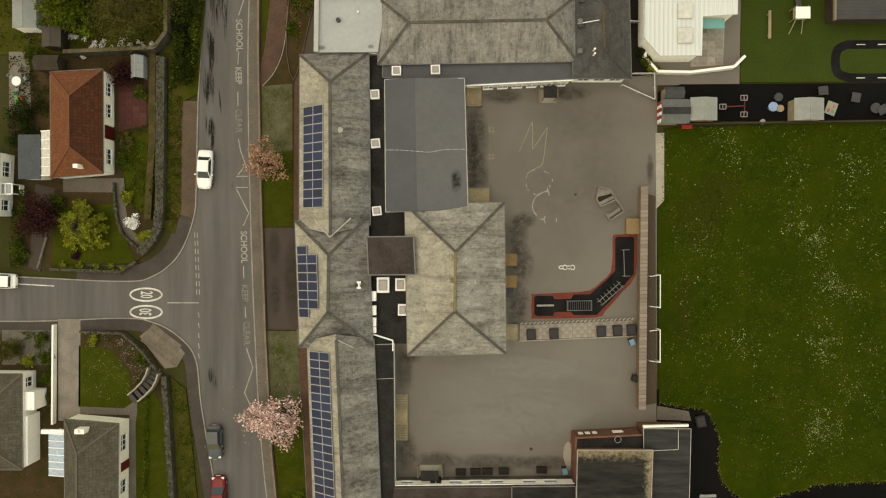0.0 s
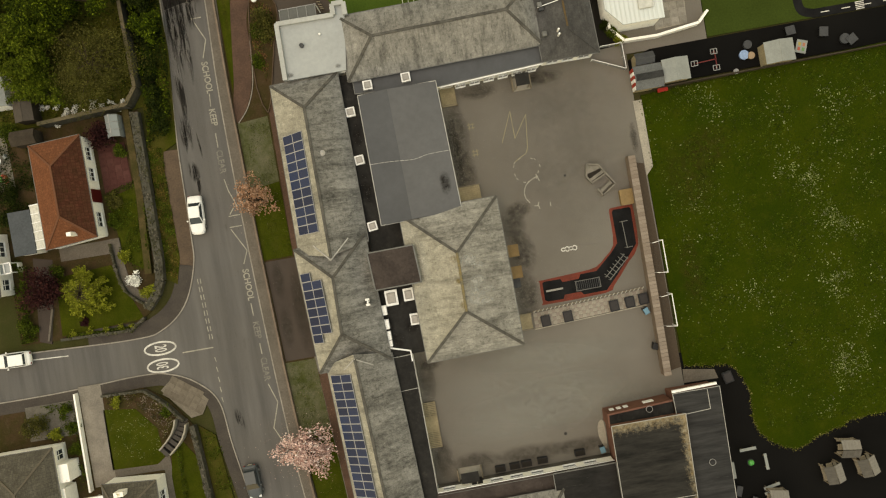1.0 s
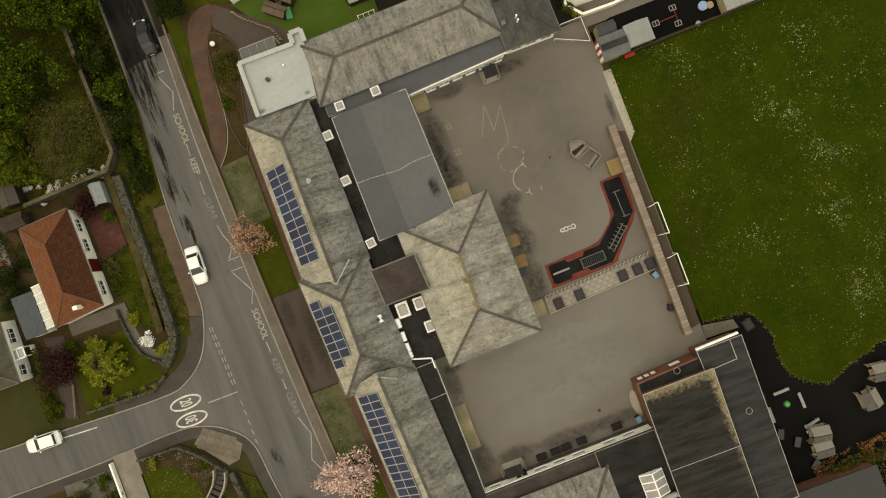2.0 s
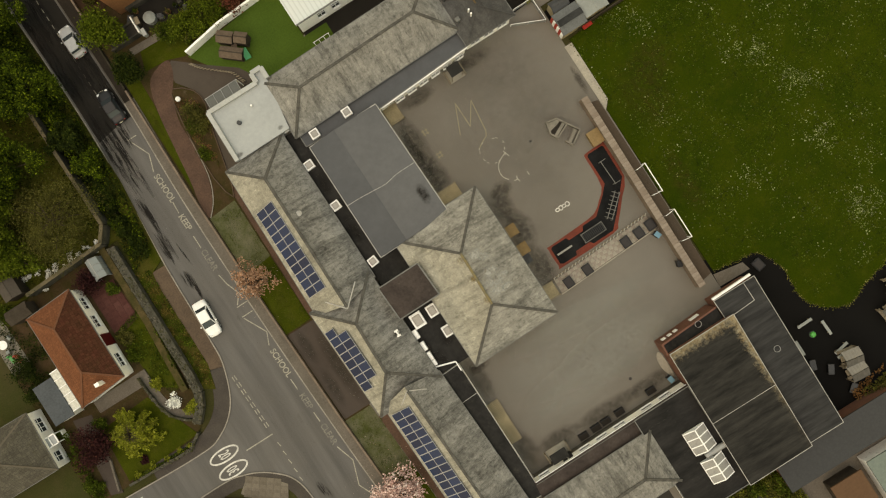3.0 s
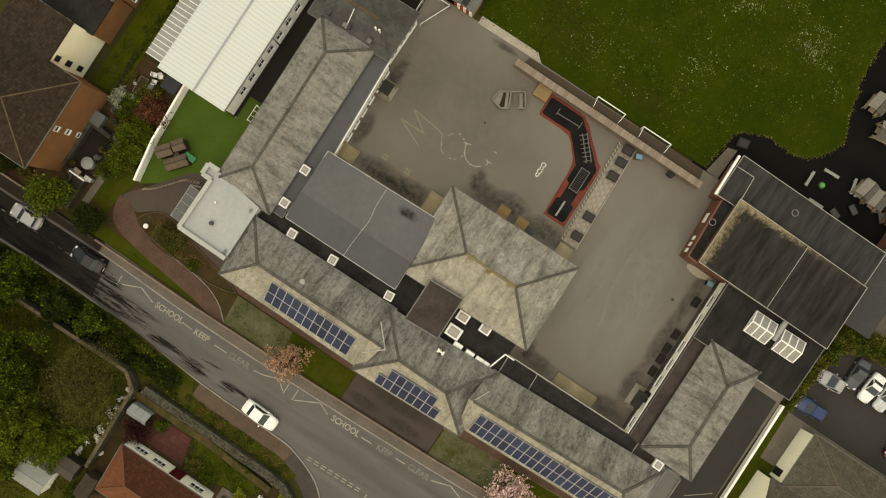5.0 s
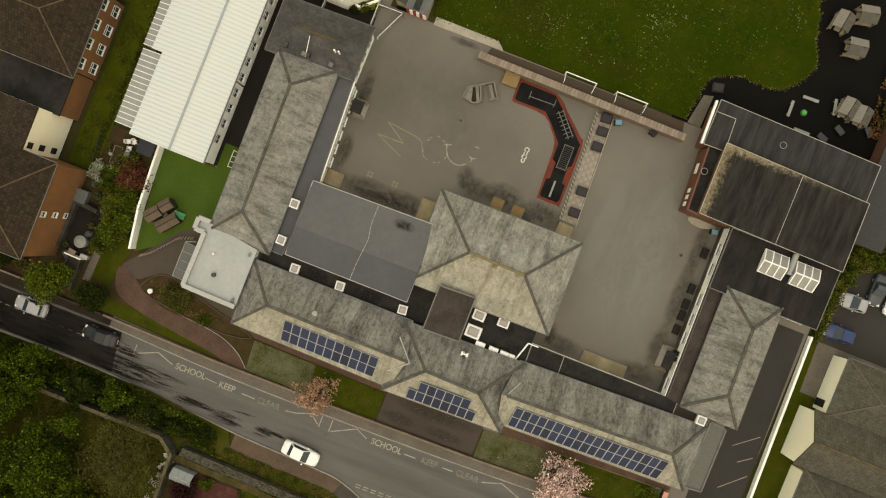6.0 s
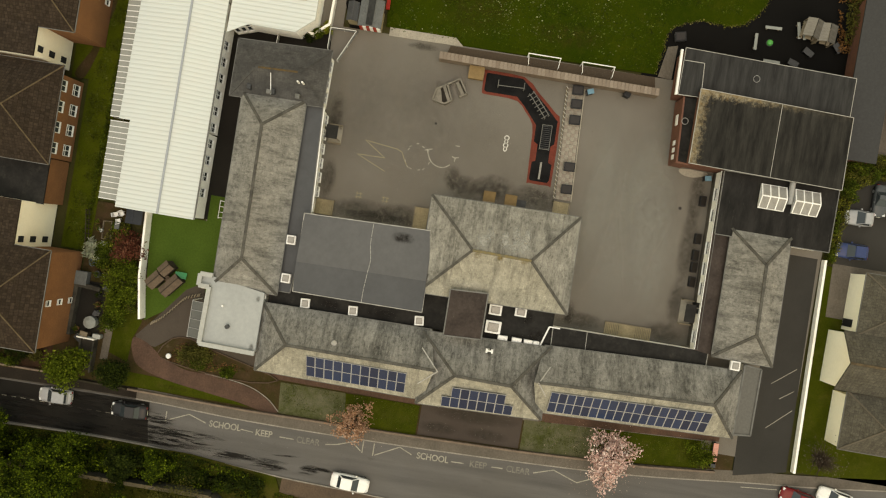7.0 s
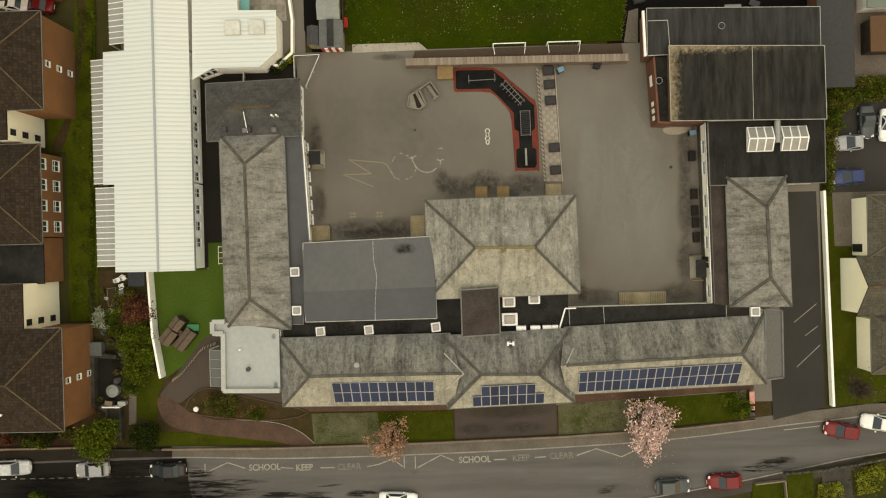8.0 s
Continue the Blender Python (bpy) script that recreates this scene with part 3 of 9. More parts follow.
# wet stretch; the shade of trees and buildings is put into its colour
patch("road_resurfacing", [(-24.5, 33.6), (-25.1, 70), (-25.7, 160), (-30.9, 160), (-30.1, 70), (-29.35, 40), (-29.35, 33.0), (-27.2, 33.4)], ROAD_BLACK, -0.092, "dark wet stretch of road with shade in its colour", category="road")
KERB_DARK = mottled("dark kerb stone", (0.13, 0.115, 0.098), (0.075, 0.066, 0.056), 0.5, 5, 0.9)
for line, side, km in ((KERB_EAST[:14], 1, KERB_DARK), (KERB_EAST[13:], 1, KERB), (KERB_WEST_N, -1, KERB), (KERB_WEST_S, -1, KERB)):
    lone("kerb", ribbon(line, 0.0, 0.14 * side, -0.16, 0.015), km, "stone kerb along the road", "kerb", kind="structure")
lone("pavement", ribbon(KERB_EAST[:14], 0.14, 1.4, -0.16, 0.0), DARK_FOOTWAY, "dark tarmac pavement by the apartments", "pavement", kind="structure")
lone("pavement", ribbon(KERB_EAST[13:52], 0.14, 1.4, -0.16, 0.0), PAVING, "worn brownish pavement beside the school", "pavement", kind="structure")
lone("pavement", ribbon(KERB_WEST_N[24:37], -0.14, -2.0, -0.16, 0.0), PAVING_BROWN, "brown footway along the garden walls", "pavement", kind="structure")
lone("pavement", ribbon(KERB_WEST_N[36:58], -0.14, -2.0, -0.16, 0.0), TARMAC_PATH, "dark tarmac footway round the corner", "pavement", kind="structure")
lone("pavement", ribbon(KERB_WEST_S[8:60], -0.14, -1.5, -0.16, 0.0), TARMAC_PATH, "brown footway round the corner", "pavement", kind="structure")
patch("playground", [(-19, -41), (22.9, -41), (22.9, 20), (22.4, 30), (-2, 30.5), (-9, 28), (-19, 26)], PLAYGROUND, 0.0, "grey brown asphalt school playground", category="playground")
FIELD_EDGE = [(23.7, 13.2), (60, 14.6), (160, 16), (160, -27), (52, -27.4), (42, -27.9), (39.8, -28.6), (37.7, -28.9), (34.6, -30.2), (32.2, -29.3), (30.6, -27.7), (30.0, -25.6), (30.2, -23.0), (29.4, -20.8), (28.3, -19.3), (25.5, -18.9), (23.2, -18.6), (22.9, 3.9), (23.7, 4.9)]
patch("play_area", [(22.9, -17), (150, -17), (150, -60), (25, -60), (22.9, -41)], BLACKTOP, 0.0, "black safety surfacing of the play area", category="playground")
edge = smooth(FIELD_EDGE[4:17], 12)
edge = [(x + 0.22 * noise.noise(Vector((x * 1.3, y * 1.3, 5))) + 0.1 * noise.noise(Vector((x * 4, y * 4, 8))), y + 0.22 * noise.noise(Vector((x * 1.3, y * 1.3, 15))) + 0.1 * noise.noise(Vector((x * 4, y * 4, 18)))) for x, y in edge]
fe = FIELD_EDGE[:4] + edge + FIELD_EDGE[17:]
patch("field", fe, FIELD, 0.04, "deep green mown school field with daisies", category="field")
patch("step_paving", [(23.0, -18.9), (26.6, -19.5), (26.9, -20.6), (22.9, -20.5)], PAVING, 0.05, "worn pale paving by the field corner", category="pavement")
patch("corner_ramp", smooth([(12.3, -23.5), (12.95, -23.3), (12.95, -26.2), (12.6, -26.3), (12.15, -24.9)], 3, True), CONCRETE, 0.07, "pale concrete ramp at the brick corner", category="ramp")
patch("concrete_strip", [(22.7, 12.7), (23.7, 12.7), (23.7, 4.9), (22.8, 3.9)], CONCRETE, 0.06, "pale concrete edging strip beside the field", category="kerb")
patch("play_strip", [(22.9, 14.0), (90, 14.6), (90, 18.4), (25.6, 18.3), (22.9, 17.4)], BLACKTOP, 0.015, "black surfaced strip with play sheds", category="playground")
patch("turf_yard", [(32.4, 18.5), (90, 18.5), (90, 60), (32.7, 60)], TURF_DEEP, 0.02, "green artificial turf yard", category="turf")
patch("north_yard", [(21.2, 18.2), (32.3, 18.2), (32.6, 40), (21.2, 40)], PLAYGROUND, 0.008, "grey paved yard behind the white building", category="yard")
patch("alley", [(-2, 27.3), (18.9, 27.3), (19.1, 19.2), (21.0, 19.3), (22.6, 19.45), (21.1, 21.2), (20.9, 28.0), (19.9, 30.7), (-2, 30.7)], ROAD_BLACK, 0.016, "dark asphalt alley beside the white building", category="alley")
patch("turf_lawn", [(-2.3, 37.0), (-2.2, 30.3), (0.9, 30.3), (0.9, 27.5), (-9.4, 27.5), (-15.0, 35.8)], TURF_FALSE, 0.02, "bright green artificial turf play lawn", category="turf")

def add_film(mat, x, y, z, rx, ry, turn=0.0, tilt=0.0, label="dark damp stain on the asphalt", name="damp_stain", slope_x=0.0):
    """A soft-edged film; tilt: degrees by which it falls towards +x."""
    bm = bmesh.new()
    bm.faces.new([bm.verts.new((math.cos(k * math.tau / 32), math.sin(k * math.tau / 32), 0.0)) for k in range(32)])
    ob = lone(name, bm, mat, label, "stain", "stains", "structure")
    ob.matrix_world = pose(x, y, z, slope_x, tilt, 0) @ pose(0, 0, 0, 0, 0, turn) @ Matrix.Diagonal((rx, ry, 0.004, 1))
    return ob



# ---- the school ----
def wing(name, quad, ends, ze, zr, mat, wall_mat, label, overhang=0.35, **kw):
    """A wing with a hipped roof."""
    w = thing(name, label=label, category="school building", group="school wings")
    part("wall", prism(inset(quad, overhang), 0.0, ze - 0.1), wall_mat, w)
    roof = hip_roof(w, quad, ends, ze, zr, mat, **kw)
    return w, roof


def block(name, pts, z, mat, wall_mat, label, rim=None, inset_by=0.15, **kw):
    b = thing(name, label=label, category="school building", group="flat school blocks")
    c = (sum(p[0] for p in pts) / len(pts), sum(p[1] for p in pts) / len(pts))
    inner = [(p[0] + (inset_by if p[0] < c[0] else -inset_by), p[1] + (inset_by if p[1] < c[1] else -inset_by)) for p in pts]
    part("wall", prism(inner, 0.0, z - 0.2), wall_mat, b)
    roof = flat_roof(b, pts, z, mat, rim, **kw)
    return b, roof


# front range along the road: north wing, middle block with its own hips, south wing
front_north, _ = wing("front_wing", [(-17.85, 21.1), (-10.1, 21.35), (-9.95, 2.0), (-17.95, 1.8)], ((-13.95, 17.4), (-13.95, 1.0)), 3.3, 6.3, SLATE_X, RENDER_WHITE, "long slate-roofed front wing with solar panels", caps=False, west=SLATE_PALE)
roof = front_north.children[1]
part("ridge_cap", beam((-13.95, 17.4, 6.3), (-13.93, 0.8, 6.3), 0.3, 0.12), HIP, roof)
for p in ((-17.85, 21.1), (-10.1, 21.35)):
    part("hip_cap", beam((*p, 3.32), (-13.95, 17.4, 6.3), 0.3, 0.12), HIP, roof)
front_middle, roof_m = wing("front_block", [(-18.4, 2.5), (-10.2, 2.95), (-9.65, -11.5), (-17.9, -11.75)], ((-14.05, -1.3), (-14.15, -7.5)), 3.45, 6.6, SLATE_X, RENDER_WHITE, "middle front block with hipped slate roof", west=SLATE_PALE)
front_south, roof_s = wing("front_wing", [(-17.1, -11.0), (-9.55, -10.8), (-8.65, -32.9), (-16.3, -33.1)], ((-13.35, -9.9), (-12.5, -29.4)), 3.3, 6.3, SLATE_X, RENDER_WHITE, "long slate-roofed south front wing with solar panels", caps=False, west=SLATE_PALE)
part("ridge_cap", beam((-13.3, -10.4, 6.3), (-12.5, -29.4, 6.3), 0.3, 0.12), HIP, roof_s)
for p in ((-8.65, -32.9), (-16.3, -33.1)):
    part("hip_cap", beam((*p, 3.32), (-12.5, -29.4, 6.3), 0.3, 0.12), HIP, roof_s)
for a, b in (((-13.95, 0.6, 6.42), (-15.9, 2.55, 4.9)), ((-13.95, 0.6, 6.42), (-11.9, 2.7, 4.9)), ((-13.35, -10.4, 6.38), (-14.9, -11.6, 5.0)), ((-13.35, -10.4, 6.38), (-11.6, -11.55, 5.0))):
    part("flashing", beam(a, b, 0.13, 0.05), LEAD, roof_m, "white lead flashing in the roof valley")
annex, _ = block("annex", [(-8.0, -33.2), (-8.2, -35.1), (-15.7, -35.1), (-15.9, -33.2)], 3.0, plain("grey annex felt", (0.17, 0.165, 0.15), 0.9), RENDER_WHITE, "low flat-roofed annex at the wing's end", GUTTER)
for w, a, b, n, o in ((front_north, (-17.5, 20.5), (-17.6, 3.5), 6, (-1, 0)), (front_middle, (-18.05, 1.5), (-17.55, -10.8), 4, (-1, 0)), (front_south, (-16.72, -12.5), (-15.95, -32.2), 6, (-1, 0))):
    windows_along(w, a, b, n, 2.0, 0.9, 2.5, o, bars=3)

# north range
north_wing, roof_n = wing("north_wing", [(-9.05, 27.35), (-9.05, 19.9), (13.1, 20.15), (13.1, 27.5)], ((-5.4, 23.65), (9.35, 23.85)), 3.5, 6.5, SLATE_Y, RENDER_WHITE, "long north wing with hipped slate roof")
end_block, roof_e = wing("end_block", [(12.7, 18.25), (19.1, 18.2), (18.8, 28.9), (12.3, 28.9)], ((15.75, 21.0), (15.6, 25.9)), 3.5, 5.3, DARK_SLATE, RENDER_WHITE, "dark slate hipped end block", cap=DARK_SLATE, cap_w=0.16)
for x, y in ((13.4, 23.9), (13.5, 26.6)):
    part("vent_box", box(x - 0.3, x + 0.3, y - 0.25, y + 0.25, 3.5, 4.5, 0.03), GREY_PLASTIC, end_block)
for y in (20.5, 21.0):
    part("vent_pipe", tube((14.7, y, 4.5), (14.7, y, 5.6), 0.11), WHITE_METAL, end_block)
part("ridge_moss", beam((15.75, 21.2, 5.36), (15.6, 25.6, 5.36), 0.2, 0.06), mottled("orange ridge moss", (0.15, 0.095, 0.04), (0.085, 0.072, 0.05), 2.5, 9), end_block, "ridge with orange moss")
part("vent_pipe", beam((15.2, 24.15, 5.3), (13.0, 24.0, 4.5), 0.07, 0.07), WHITE_METAL, end_block)
for y in (21.0, 24.25):
    part("vent_cap", box(13.0, 13.5, y - 0.25, y + 0.25, 4.2, 4.75, 0.03), GUTTER, end_block)
for y, n in ((-6.0, 0.55), (-7.6, 0.55), (-8.9, 0.5), (-9.8, 0.35)):
    part("window_box", box(-9.95, -9.3, y - n, y + n, 2.6, 3.2, 0.03), UPVC, front_middle, "white boxed window above the corridor")
lean, _ = block("lean_to", [(12.75, 20.3), (12.75, 18.3), (0.9, 17.75), (-8.6, 18.6), (-8.6, 20.1)], 3.0, FELT_GREY, RENDER_WHITE, "flat grey membrane roof beside the playground", GUTTER, rim_w=0.1, rim_h=0.06)
part("white_fascia", beam((12.75, 18.2, 2.85), (0.9, 17.65, 2.85), 0.16, 0.3), WHITE_METAL, lean)
windows_along(lean, (12.4, 18.12), (2.5, 17.7), 6, 1.2, 0.9, 2.4, (0, -1), bars=2)
windows_along(end_block, (18.6, 18.55), (13.2, 18.6), 3, 1.3, 0.9, 2.6, (0, -1), bars=2)

# pale flat-roofed entrance block with parapet and glass canopy
entrance, roof_g = block("entrance_block", [(-9.5, 28.6), (-8.1, 28.6), (-8.1, 27.4), (-9.0, 21.2), (-16.0, 21.2), (-16.0, 27.75), (-9.5, 27.7)][::-1], 3.9, FELT_PALE, RENDER_WHITE, "pale flat-roofed entrance block with parapet")
for a, b in (((-15.85, 21.2), (-15.75, 27.5)), ((-15.75, 27.5), (-9.3, 27.4)), ((-9.3, 27.4), (-9.3, 28.6)), ((-9.3, 28.6), (-8.0, 28.6)), ((-8.0, 28.6), (-8.0, 27.2))):
    up = 4.05 + 0.005 * len(roof_g.children)
    part("parapet", beam((*a, up), (*b, up), 0.5, 0.5), PARAPET, roof_g)
part("roof_vent", tube((-13.4, 24.7, 3.9), (-13.4, 24.7, 4.3), 0.25), GREY_PLASTIC, roof_g)
part("roof_vent", tube((-11.2, 25.6, 3.9), (-11.2, 25.6, 4.2), 0.12), WHITE_METAL, roof_g)
CANOPY_SHEET = plain("clouded canopy sheet", (0.12, 0.12, 0.108), 0.35)
canopy = thing("glass_canopy", label="glazed lean-to canopy beside the entrance block", category="canopy")
for k in range(5):
    y = -11.3 - k * 1.02
    part("rafter", beam((y, 27.75, 3.5), (y, 29.35, 3.1), 0.05, 0.12), STEEL, canopy)
    if k < 4:
        part("glass_pane", add_beam(bmesh.new(), (y - 0.51, 27.75, 3.48), (y - 0.51, 29.35, 3.08), 0.94, 0.03), CANOPY_SHEET, canopy)
part("eaves_beam", beam((-11.2, 29.35, 3.1), (-15.45, 29.35, 3.1), 0.07, 0.12), STEEL, canopy)
for x in (-11.25, -15.4):
    part("post", beam((x, 29.35, 0.0), (x, 29.35, 3.1), 0.1, 0.1), WHITE_METAL, canopy)

# hall with shallow membrane roof
hall = thing("gym_hall", label="hall with shallow grey membrane roof", category="school building", group="school wings")
part("wall", prism([(-8.0, 17.85), (0.45, 17.85), (0.85, 4.0), (-7.9, 3.6)], 0.0, 4.3), RENDER_WHITE, hall)
bm = bmesh.new()
q = [(-8.2, 18.0), (0.6, 18.1), (1.0, 3.6), (-8.1, 3.4)]
lo, hi = [bm.verts.new((*p, 4.2)) for p in q], [bm.verts.new((*p, 4.5)) for p in q]
r0, r1 = bm.verts.new((-4.85, 18.05, 5.0)), bm.verts.new((-4.6, 3.5, 5.0))
bm.faces.new(lo[::-1])
for f in ((hi[0], r0, r1, hi[3]), (r0, hi[1], hi[2], r1), (lo[0], lo[1], hi[1], r0, hi[0]), (lo[1], lo[2], hi[2], hi[1]), (lo[2], lo[3], hi[3], r1, hi[2]), (lo[3], lo[0], hi[0], hi[3])):
    bm.faces.new(f)
roof_h = part("roof", bm, FELT_GREY, hall)
east = bmesh.new()
plan = ((-4.83, 18.03, 5.0), (-4.58, 3.52, 5.0), (0.97, 3.63, 4.5), (0.58, 18.07, 4.5))
under, over = [east.verts.new((x, y, z - 0.05)) for x, y, z in plan], [east.verts.new((x, y, z + 0.012)) for x, y, z in plan]
east.faces.new(over)
east.faces.new(under[::-1])
for i in range(4):
    east.faces.new((under[i], under[(i + 1) % 4], over[(i + 1) % 4], over[i]))
part("membrane_sheet", east, FELT_NEW, roof_h, "newer paler sheet of grey membrane")
for i in range(4):
    part("roof_edge", beam((*q[i], 4.52), (*q[(i + 1) % 4], 4.52), 0.09, 0.1), LEAD, roof_h)
seam = smooth([(-8.1, 10.25), (-6.5, 10.2), (-4.8, 10.05), (-3.2, 9.95), (-1.6, 10.25), (0.75, 10.3)], 3)
for a, b in zip(seam, seam[1:]):
    b = lerp(a, b, 0.86)
    za, zb = (5.02 - abs(p[0] + 4.7) * (0.145 if p[0] < -4.7 else 0.091) for p in (a, b))
    part("seam_weld", beam((*a, za), (*b, zb), 0.06, 0.02), LEAD, roof_h)

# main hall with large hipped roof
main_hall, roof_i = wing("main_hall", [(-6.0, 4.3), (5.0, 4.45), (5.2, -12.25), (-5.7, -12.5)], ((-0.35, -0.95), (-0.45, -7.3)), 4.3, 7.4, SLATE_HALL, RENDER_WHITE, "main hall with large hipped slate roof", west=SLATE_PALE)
part("ridge_crust", beam((-0.35, -0.95, 7.48), (-0.45, -7.3, 7.48), 0.26, 0.1), mottled("yellow lichen ridge", (0.26, 0.20, 0.09), (0.17, 0.155, 0.11), 2, 9), roof_i, "ridge with yellow lichen")
windows_along(main_hall, (4.7, 3.5), (4.9, -11.5), 5, 1.8, 1.4, 3.4, (1, 0), bars=3)
windows_along(main_hall, (4.2, -11.95), (-5.0, -12.15), 3, 1.8, 1.4, 3.4, (0, -1), bars=3)

# corridors and the raised brown-roofed box
corridor, _ = block("corridor", [(-10.1, 21.0), (-5.7, 21.0), (-5.7, -11.4), (-9.8, -11.4)], 2.6, FELT_DARK, RENDER_WHITE, "dark felt-roofed corridor between the halls")
upper, _ = block("upper_box", [(-10.05, 0.65), (-4.95, 0.7), (-4.75, -3.45), (-9.85, -3.5)], 5.6, FELT_BROWN, RENDER_WHITE, "raised box with brown felt roof", GUTTER, rim_w=0.14, rim_h=0.08)
south_corridor, _ = block("corridor", [(-9.6, -11.5), (-7.35, -11.45), (-7.2, -29.0), (-8.9, -29.0)], 2.8, FELT_DARK, RENDER_WHITE, "dark flat-roofed corridor beside the playground", LEAD, rim_w=0.06, rim_h=0.06)
east_corridor, _ = block("corridor", [(-7.3, -27.4), (13.0, -27.05), (13.0, -29.3), (-7.5, -29.3)], 2.9, FELT_BROWN, RENDER_WHITE, "dark flat-roofed corridor with white windowed wall", inset_by=0.06)
part("white_fascia", beam((-7.2, -27.41, 2.84), (13.0, -27.06, 2.84), 0.07, 0.16), WHITE_METAL, east_corridor)
part("gutter", beam((-7.2, -27.7, 2.93), (13.0, -27.35, 2.93), 0.05, 0.06), GUTTER, east_corridor)
for x, w in ((-5.9, 1.4), (-0.4, 1.5), (1.9, 1.5), (4.3, 1.5), (8.0, 1.5), (10.4, 1.5)):
    y = -27.46 + 0.35 * (x + 7.3) / 20.3
    pane_window(east_corridor, (x - w / 2, y - 0.01), (x + w / 2, y + 0.015), 1.6, 2.5, (-0.017, 1.0), bars=1)
for x in (-3.0, -2.3):
    y = -27.45 + 0.35 * (x + 7.3) / 20.3
    part("door", box(x - 0.28, x + 0.28, y - 0.02, y + 0.05, 0.2, 2.2, 0.01), BLACK_PLASTIC, east_corridor, "dark glazed door leaf")
# darker band over the lower wall, so that white shows only above it
part("plinth", beam((-7.2, -27.5, 0.55), (13.0, -27.15, 0.55), 0.16, 1.1), mottled("dark plinth at the wall foot", (0.15, 0.135, 0.115), (0.09, 0.08, 0.068), 0.7, 5, 0.9), east_corridor, "dark plinth at the wall foot")
part("cross_pipe", beam((-9.7, -10.3, 2.95), (-7.45, -11.0, 2.95), 0.16, 0.14), WHITE_METAL, south_corridor, "white boxed pipe over the corridor roof")
part("down_pipe", beam((-7.45, -11.0, 2.95), (-7.45, -12.2, 2.95), 0.14, 0.12), WHITE_METAL, south_corridor)
part("roof_joint", beam((-9.5, -15.4, 2.83), (-7.35, -15.3, 2.83), 0.06, 0.04), LEAD, south_corridor)

# south-east range
east_wing, roof_l = wing("east_wing", [(6.85, -29.0), (6.85, -35.7), (-7.7, -36.0), (-7.6, -29.2)], ((3.3, -32.35), (-4.35, -32.6)), 3.5, 6.2, SLATE_Y, RENDER_WHITE, "east wing with hipped slate roof")
mid_block, _ = block("flat_block", [(13.0, -27.1), (13.0, -39.9), (5.9, -39.9), (5.9, -27.2)], 3.6, mottled("black felt with pale streaks", (0.017, 0.0165, 0.0155), (0.034, 0.032, 0.03), 0.7, 3.5, 0.75, spots=(0.08, 0.076, 0.068), amount=0.05, stretch=(0.35, 1.2, 1)), RENDER_WHITE, "black felt-roofed block with two rooflights", GUTTER, rim_w=0.09, rim_h=0.08)
high_hall, roof_n2 = block("high_hall", [(21.25, -22.7), (20.75, -39.5), (12.75, -39.6), (13.0, -22.75)], 4.7, RUST_ROOF, BRICK_RED, "tall hall with black streaked felt roof and lichen edge", LEAD, rim_w=0.06, rim_h=0.06)
part("roof_joint", beam((21.0, -31.7, 4.72), (12.9, -31.7, 4.72), 0.05, 0.04), LEAD, roof_n2)
low_hall, roof_o = block("low_hall", [(25.7, -20.6), (25.3, -39.6), (20.9, -39.6), (20.45, -20.6)], 3.7, FELT_STREAK, BRICK_RED, "low block with dark streaked flat roof", LEAD, rim_w=0.06, rim_h=0.05)
porch_block, roof_o2 = block("brick_block", [(20.4, -21.35), (20.4, -23.2), (12.95, -23.2), (13.05, -21.75)], 3.3, FELT_DARK, BRICK_RED, "flat-roofed brick block beside the playground", inset_by=0.02)
part("brick_parapet", beam((13.0, -21.78, 3.36), (20.4, -21.38, 3.36), 0.2, 0.2), BRICK_RED, porch_block)
part("brick_parapet", beam((13.1, -21.8, 3.34), (13.0, -23.2, 3.34), 0.2, 0.2), BRICK_RED, porch_block)
part("roof_joint", beam((24.3, -20.7, 3.72), (24.3, -22.9, 3.72), 0.07, 0.05), LEAD, roof_o)
part("roof_joint", beam((24.3, -22.9, 3.72), (20.8, -23.1, 3.72), 0.07, 0.05), LEAD, roof_o)
part("white_board", beam((20.4, -20.35, 3.7), (25.4, -20.2, 3.7), 0.25, 0.35), WHITE_METAL, low_hall)


for x, w in ((13.8, 0.26), (14.6, 0.26), (15.4, 0.26), (18.0, 0.6)):
    y = -21.72 + 0.4 * (x - 13.05) / 7.35
    part("window", add_box(bmesh.new(), -w, w, 0.0, 0.1, 1.5, 2.3, 0.02, pose(x, y, 0, 0, 0, 3.1)), UPVC, porch_block, "white hopper window in the brick wall")


def ring_vent(parent, x, y, z):
    bm = bmesh.new()
    pts = [(x + 0.36 * math.cos(k * math.tau / 16), y + 0.36 * math.sin(k * math.tau / 16)) for k in range(16)]
    for k in range(16):
        add_beam(bm, (*pts[k], z + 0.06), (*pts[(k + 1) % 16], z + 0.06), 0.045, 0.12)
    part("roof_ring", bm, STEEL, parent)


ring_vent(roof_o2, 17.7, -21.9, 3.4)
ring_vent(roof_o, 23.5, -28.8, 3.7)


